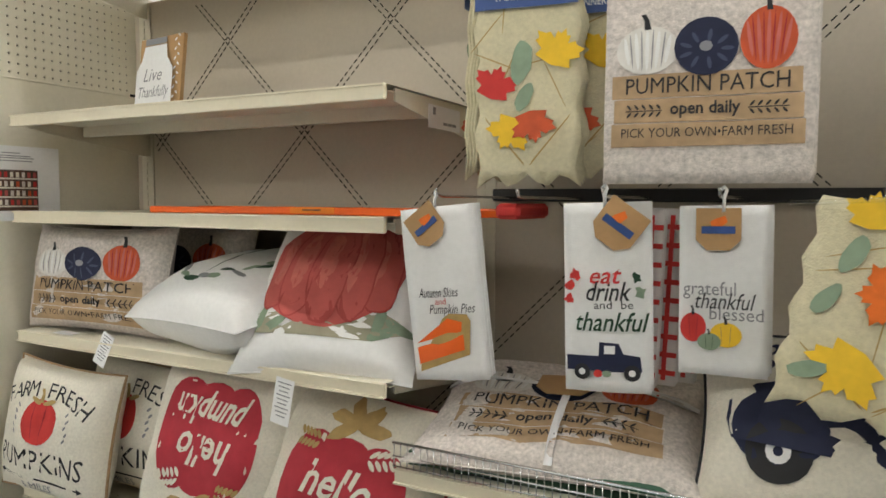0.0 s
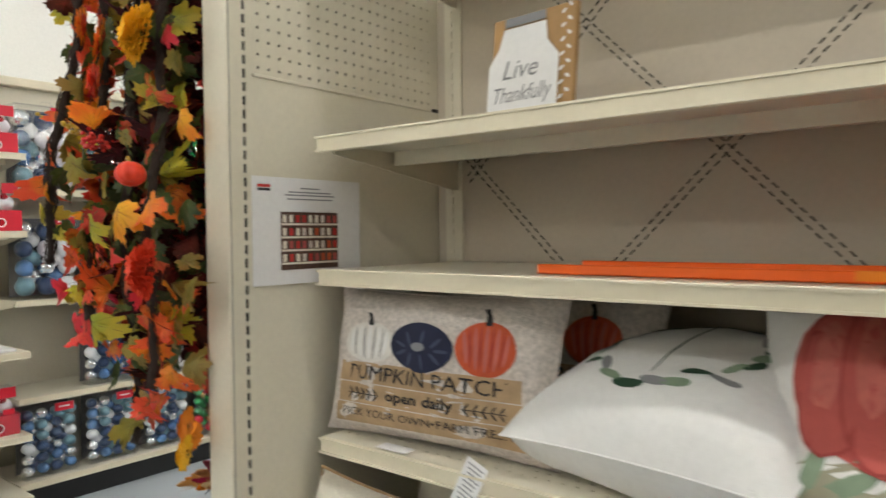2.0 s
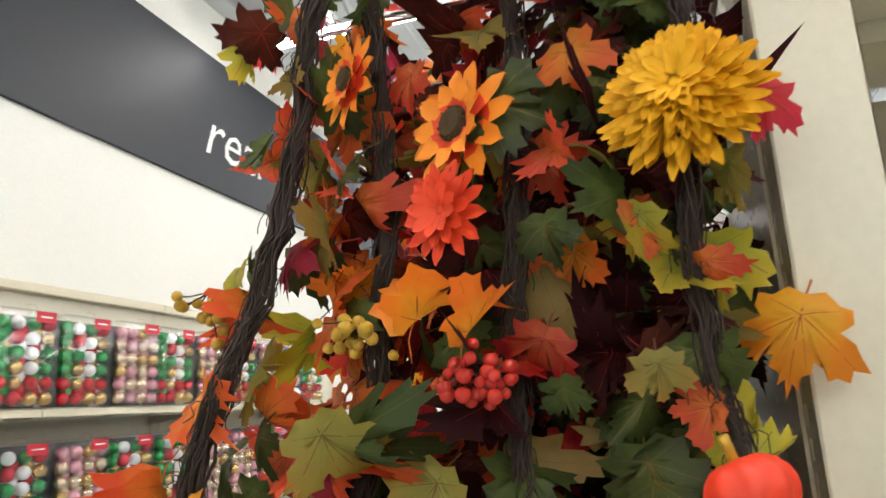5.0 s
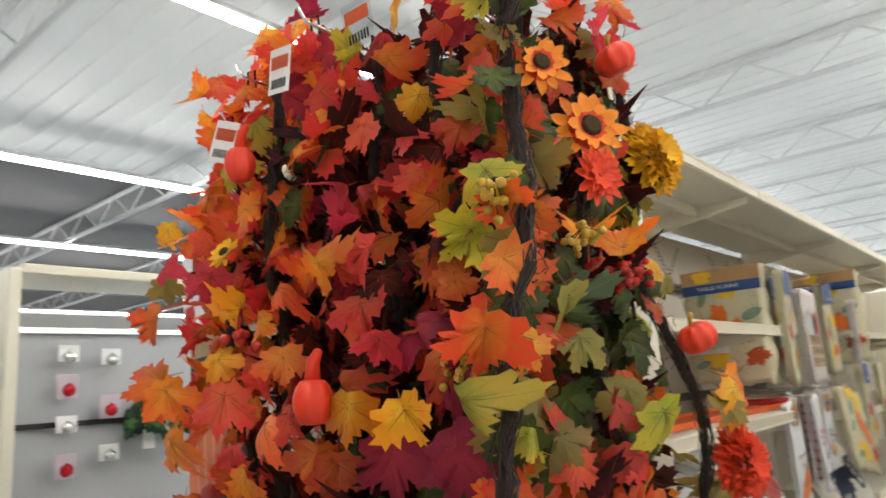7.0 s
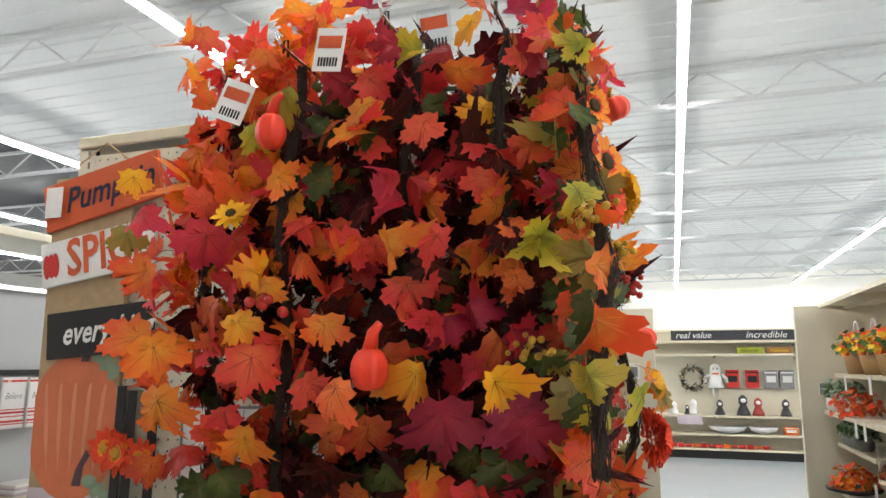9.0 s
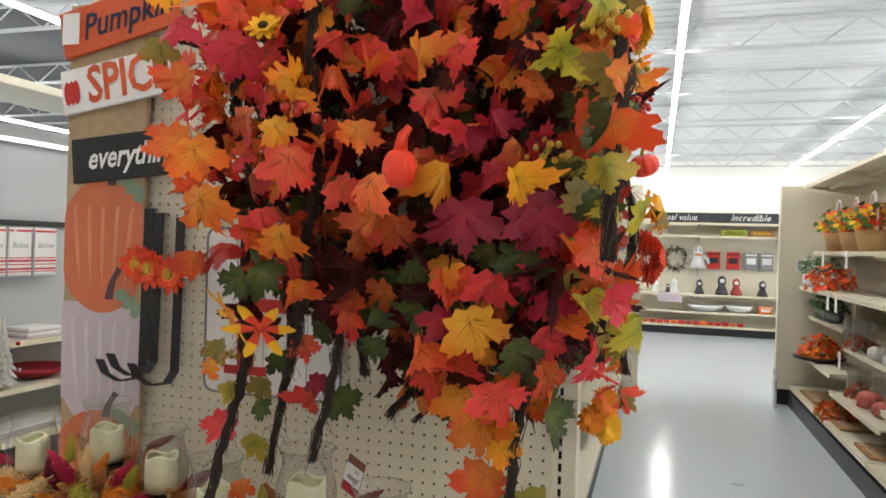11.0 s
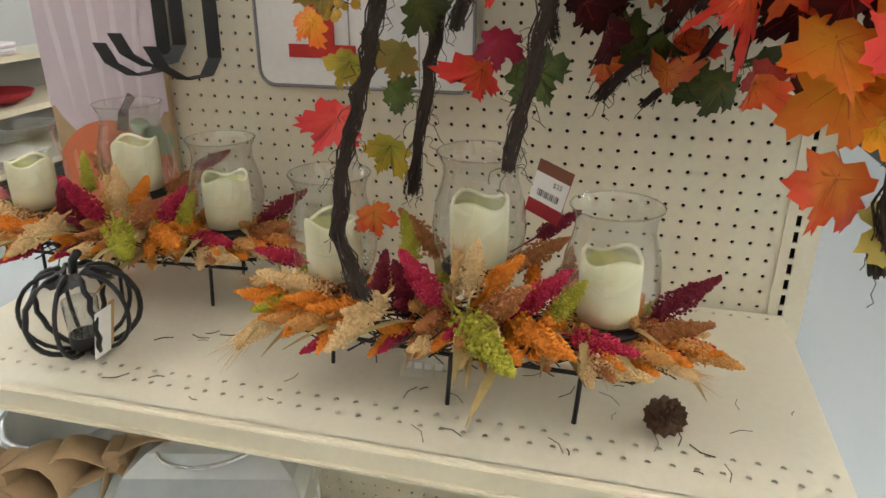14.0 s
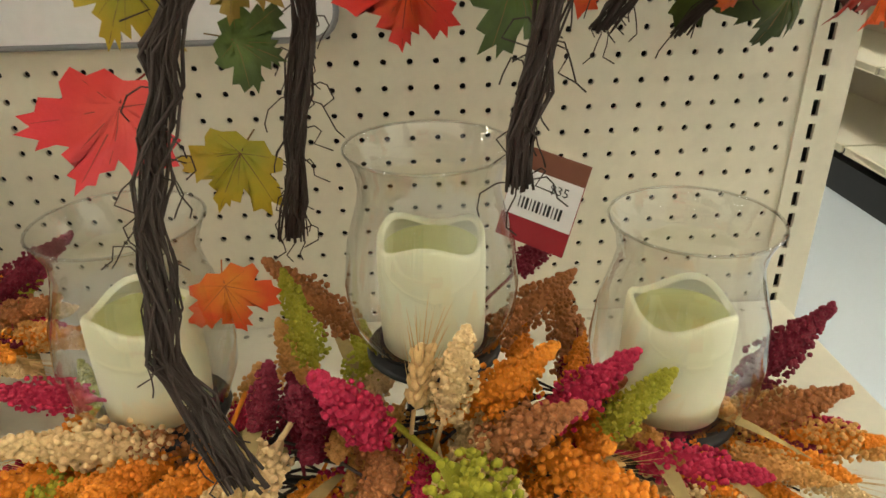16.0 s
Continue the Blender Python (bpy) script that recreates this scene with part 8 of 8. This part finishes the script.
def flower_basket(x, y, z, seed):
    th = thing("flower_basket", "woven basket of autumn flowers with a white hoop handle", "flower basket", pose(x, y, z), "flower baskets")
    bm = bmesh.new()
    lathe_bm(bm, [(0.08, 0), (0.10, 0.08), (0.11, 0.14), (0.10, 0.14), (0.08, 0.02)], 18)
    part("basket", bm_data("basket", bm, KRAFT, True), th)
    rod("hoop", [Vector((0, 0.10 * math.cos(t * math.pi / 12), 0.14 + 0.26 * math.sin(t * math.pi / 12))) for t in range(13)], 0.008, PAPER, th, 6)
    tuft(th, (0, 0, 0.17), 0.16, 160, (ORANGE, PETAL_R, YELLOW, LEAFY), seed, 0.05, "flower_spray")
    return th


fb = flower_basket(2.12, 4.75, 1.402, 1)
copy_thing(fb, pose(2.16, 4.42, 1.402))
copy_thing(fb, pose(2.14, 3.9, 1.402))


def potted(x, y, z, seed, mt=PAPER, r=0.06):
    th = thing("potted_plant", "small green plant in a round white pot", "plant", pose(x, y, z), "potted plants")
    bm = bmesh.new()
    lathe_bm(bm, [(r * 0.7, 0), (r * 1.05, r * 0.5), (r, r * 1.3), (r * 0.88, r * 1.3), (r * 0.8, r * 0.4)], 18)
    part("pot", bm_data("pot", bm, mt, True), th)
    tuft(th, (0, 0, r * 1.5), r * 1.5, 90, (LEAFY, SAGE), seed, 0.045, "foliage")
    return th


pp_ = potted(2.05, 5.25, 1.092, 2, PAPER, 0.085)
copy_thing(pp_, pose(2.1, 4.98, 1.092))
pq_ = potted(2.13, 5.3, 0.832, 3, GREYINK, 0.06)
for y in (5.12, 4.95, 4.78):
    copy_thing(pq_, pose(2.12, y, 0.832))
th = thing("berry_spray", "orange flower spray lying on the shelf", "flowers", pose(2.05, 4.62, 1.10))
tuft(th, (0, 0, 0.02), 0.17, 130, (ORANGE, PETAL_R, T_ := RUST), 6, 0.05, "flower_spray")
th = thing("berry_spray", "orange flower pick in a dark tray", "flowers", pose(2.05, 4.95, 0.51))
tuft(th, (0, 0, 0.03), 0.17, 140, (ORANGE, PETAL_R, PETAL_O), 7, 0.05, "flower_spray")
bm = bmesh.new()
lathe_bm(bm, [(0.12, -0.008), (0.19, 0.01), (0.2, 0.03), (0.18, 0.03), (0.11, 0.0)], 20)
part("tray", bm_data("tray", bm, BLACK, True), th)
for k, (y, z) in enumerate(((4.15, 0.712), (3.95, 0.712), (4.05, 0.382), (3.75, 0.382))):
    th = thing("glass_jar", "clear glass jar with dried decor on the shelf", "jar", pose(2.12, y, z), "glass jars")
    bm = bmesh.new()
    lathe_bm(bm, [(0.07, 0), (0.075, 0.02), (0.075, 0.2), (0.07, 0.22)], 20, cap=False)
    part("glass", bm_data("glass", bm, GLASS, True), th)
    tuft(th, (0, 0, 0.02), 0.06, 70, (RUST, GOLD, CORAL), 30 + k, 0.05, "dried_fill")
for k, (y, sz) in enumerate(((3.7, 0.11), (3.55, 0.09), (3.4, 0.10), (3.2, 0.1))):
    th = thing("rabbit_figure" if k == 0 else "pumpkin_figure", "pale ceramic pumpkin figure on the shelf", "figurine", pose(2.1, y, 0.712 if k % 2 else 0.382))
    part("body", pumpkin_mesh("body", sz * 0.7, PAPER if k % 2 else CORAL_L), th, Matrix.Translation((0, 0, sz * 0.5)))
    rod("stem", [(0, 0, sz * 0.85), (0.01, 0, sz * 1.2)], 0.01, KRAFT, th, 6)
for k, (y, w) in enumerate(((4.95, 0.9), (4.0, 0.6), (3.3, 0.6))):
    th = thing("door_mat", "brown coir door mat lying on the base deck", "mat", pose(2.17, y, 0.192), "door mats")
    box("mat_body", (0.42, w * 0.6, 0.016), (0, 0, 0.008), mat("coir_brown", (0.34, 0.19, 0.08), 0.95, var=0.25, scale=14, bump=1.0, bump_scale=300), th, 0.003)
    box("mat_border", (0.36, w * 0.5, 0.002), (0, 0, 0.017), WOODP, th)
th = thing("leaf_wreath", "orange leaf wreath lying on a mat", "wreath", pose(2.1, 4.25, 0.215))
for k in range(10):
    a = k * 0.628
    tuft(th, (0.15 * math.cos(a), 0.15 * math.sin(a), 0.0), 0.05, 24, (ORANGE, RUST, GOLD), 60 + k, 0.05, "wreath_leaves")
th = thing("shelf_notice", "small dark notice on the end panel", "sign", pose(2.05, 5.556, 1.27))
box("notice_board", (0.15, 0.004, 0.09), (0, 0, 0), GREYINK, th, 0.001)
box("notice_edge", (0.17, 0.002, 0.11), (0, 0.002, 0), PAPER, th)
for y, z in ((4.6, 1.39), (4.4, 1.07), (4.15, 1.07), (3.9, 1.39), (4.0, 0.69)):
    tagged(box("hang_tag", (0.004, 0.06, 0.12), (1.985, y, z - 0.05), PAPER, bevel=0.001), "white price tag hanging from a shelf edge", "tag", "shelf tags")
th = thing("step_bracket", "grey metal end-cap foot at the aisle corner", "foot", pose(1.79, 5.45, 0))
vs = [(-0.01, 0, 0.02), (-0.01, -0.12, 0.0), (-0.01, -0.12, 0.26), (-0.01, 0, 0.34), (0.01, 0, 0.02), (0.01, -0.12, 0.0), (0.01, -0.12, 0.26), (0.01, 0, 0.34)]
part("bracket", mesh_data("bracket", vs, [(0, 1, 2, 3), (7, 6, 5, 4), (0, 4, 5, 1), (1, 5, 6, 2), (2, 6, 7, 3), (3, 7, 4, 0)], GALV), th)
tagged(box("floor_scrap", (0.07, 0.02, 0.002), (1.25, 3.0, 0.002), GREYINK), "dark scrap lying on the floor", "litter")

# ---- west run: towels, frosted trees, trays ----
STRIPE_W = mat("winter_towel_white", (0.74, 0.72, 0.71), 0.9, var=0.05, bump=0.4, bump_scale=300)
for k, y in enumerate((1.72, 1.90, 2.08)):
    th, sf = towel("winter_towel", 0.17, 0.30, STRIPE_W, place(-2.98, y, 1.39, 0, 0, 0), "white tea towel with red stripes, hanging on a rail", 2, 40 + k, "winter towels")
    put = print_on(th, sf)
    for yy, hh in ((-0.015, 0.012), (-0.185, 0.006), (-0.20, 0.012), (-0.225, 0.006), (-0.25, 0.012), (-0.27, 0.006)):
        put("stripe", rect(-0.084, yy - hh, 0.084, yy, 4), RED, 0.0016, 1)
    words("Believe", 0.055, GREYINK, th, 0, -0.11, sf, 0.002, 0.12, shear=0.3)
FROST = mat("frosted_needle", (0.55, 0.53, 0.48), 0.9, var=0.3, scale=40)


def frosted_tree(x, y, z, h, seed):
    th = thing("frosted_tree", "small frosted white tabletop tree on the shelf", "tree", pose(x, y, z), "frosted trees")
    rod("trunk", [(0, 0, 0), (0, 0, h * 0.95)], 0.012, KRAFT, th, 6, taper=0.4)
    rng = random.Random(seed)
    for L in range(9):
        f = L / 9
        r = h * 0.23 * (1 - f * 0.85)
        vs, fs = [], []
        for k in range(16):
            a = 6.283 * k / 16 + rng.uniform(-0.2, 0.2)
            d = Vector((math.cos(a), math.sin(a), 0))
            s = Vector((-d.y, d.x, 0)) * r * 0.24
            z0 = h * (0.12 + 0.85 * f)
            b = len(vs)
            vs += [d * r * 0.1 + Vector((0, 0, z0 + 0.03)), d * r * 0.6 + s + Vector((0, 0, z0 - 0.005)), d * r * rng.uniform(0.9, 1.15) + Vector((0, 0, z0 - 0.03)), d * r * 0.6 - s + Vector((0, 0, z0 - 0.005)), d * r * 0.55 + Vector((0, 0, z0 + 0.02))]
            fs += [(b, b + 1, b + 4), (b + 1, b + 2, b + 4), (b + 2, b + 3, b + 4), (b + 3, b, b + 4)]
        part("bough_ring", mesh_data("bough_ring", vs, fs, FROST), th)
    for k in range(4):
        part("bauble", BALL_MESH["r" if k else "p"], th, Matrix.Translation((0.09 * math.cos(k * 2), 0.09 * math.sin(k * 2), h * (0.25 + 0.12 * k))) @ Matrix.Diagonal((0.012, 0.012, 0.012, 1)))
    return th


ft = frosted_tree(-2.75, 1.32, 0.482, 0.42, 1)
copy_thing(ft, pose(-2.72, 1.56, 0.482, 0, 0, 40))
copy_thing(ft, pose(-2.8, 1.1, 0.482, 0, 0, 80))
th = thing("napkin_pack", "clear packs of patterned napkins stacked on the shelf", "napkins", pose(-2.93, 1.95, 0.722))
for k in range(4):
    box("pack", (0.2, 0.24, 0.014), (0, 0.004 * k, 0.008 + 0.015 * k), PAPER if k % 2 else LILAC, th, 0.003)
th = thing("red_bowl", "dark red oval tray on the shelf", "tray", pose(-2.88, 1.92, 0.484))
bm = bmesh.new()
lathe_bm(bm, [(0.1, 0), (0.17, 0.03), (0.19, 0.06), (0.18, 0.06), (0.15, 0.03), (0.08, 0.01)], 22)
part("dish", bm_data("dish", bm, REDDK, True), th)
th = thing("placemat_stack", "black and white printed mats on the low shelf", "placemats", pose(-2.85, 1.7, 0.204))
for k in range(6):
    box("mat_sheet", (0.32, 0.5, 0.006), (0.004 * k, 0.01 * k, 0.003 + 0.007 * k), PAPER if k % 2 else GREYINK, th, 0.001)
for k, (y, zs) in enumerate(((0.55, (1.80, 1.62, 1.42, 1.2)), (0.78, (1.78, 1.5, 1.25)))):
    for j, z in enumerate(zs):
        th = thing("carded_ornament", "hanging white card with a red ornament", "ornament", pose(-3.0, y, z), "carded ornaments")
        box("card", (0.004, 0.11, 0.13 if j % 2 else 0.09), (0, 0, 0), PAPER if j % 2 == 0 else LILAC, th, 0.002)
        part("bauble", BALL_MESH["r" if j % 2 else "s"], th, Matrix.Translation((0.02, 0, -0.02)) @ Matrix.Diagonal((0.02, 0.035, 0.035, 1)))
th = thing("pine_swag", "green pine swag with white tags on the wall", "swag", pose(-2.98, 1.05, 1.35))
tuft(th, (0, 0, 0), 0.2, 200, (DKGREEN, LEAFY), 91, 0.07, "pine_needles")
for k in range(2):
    box("white_tag", (0.004, 0.07, 0.3), (0.06, -0.08 + 0.14 * k, 0.05), PAPER, th, 0.001)
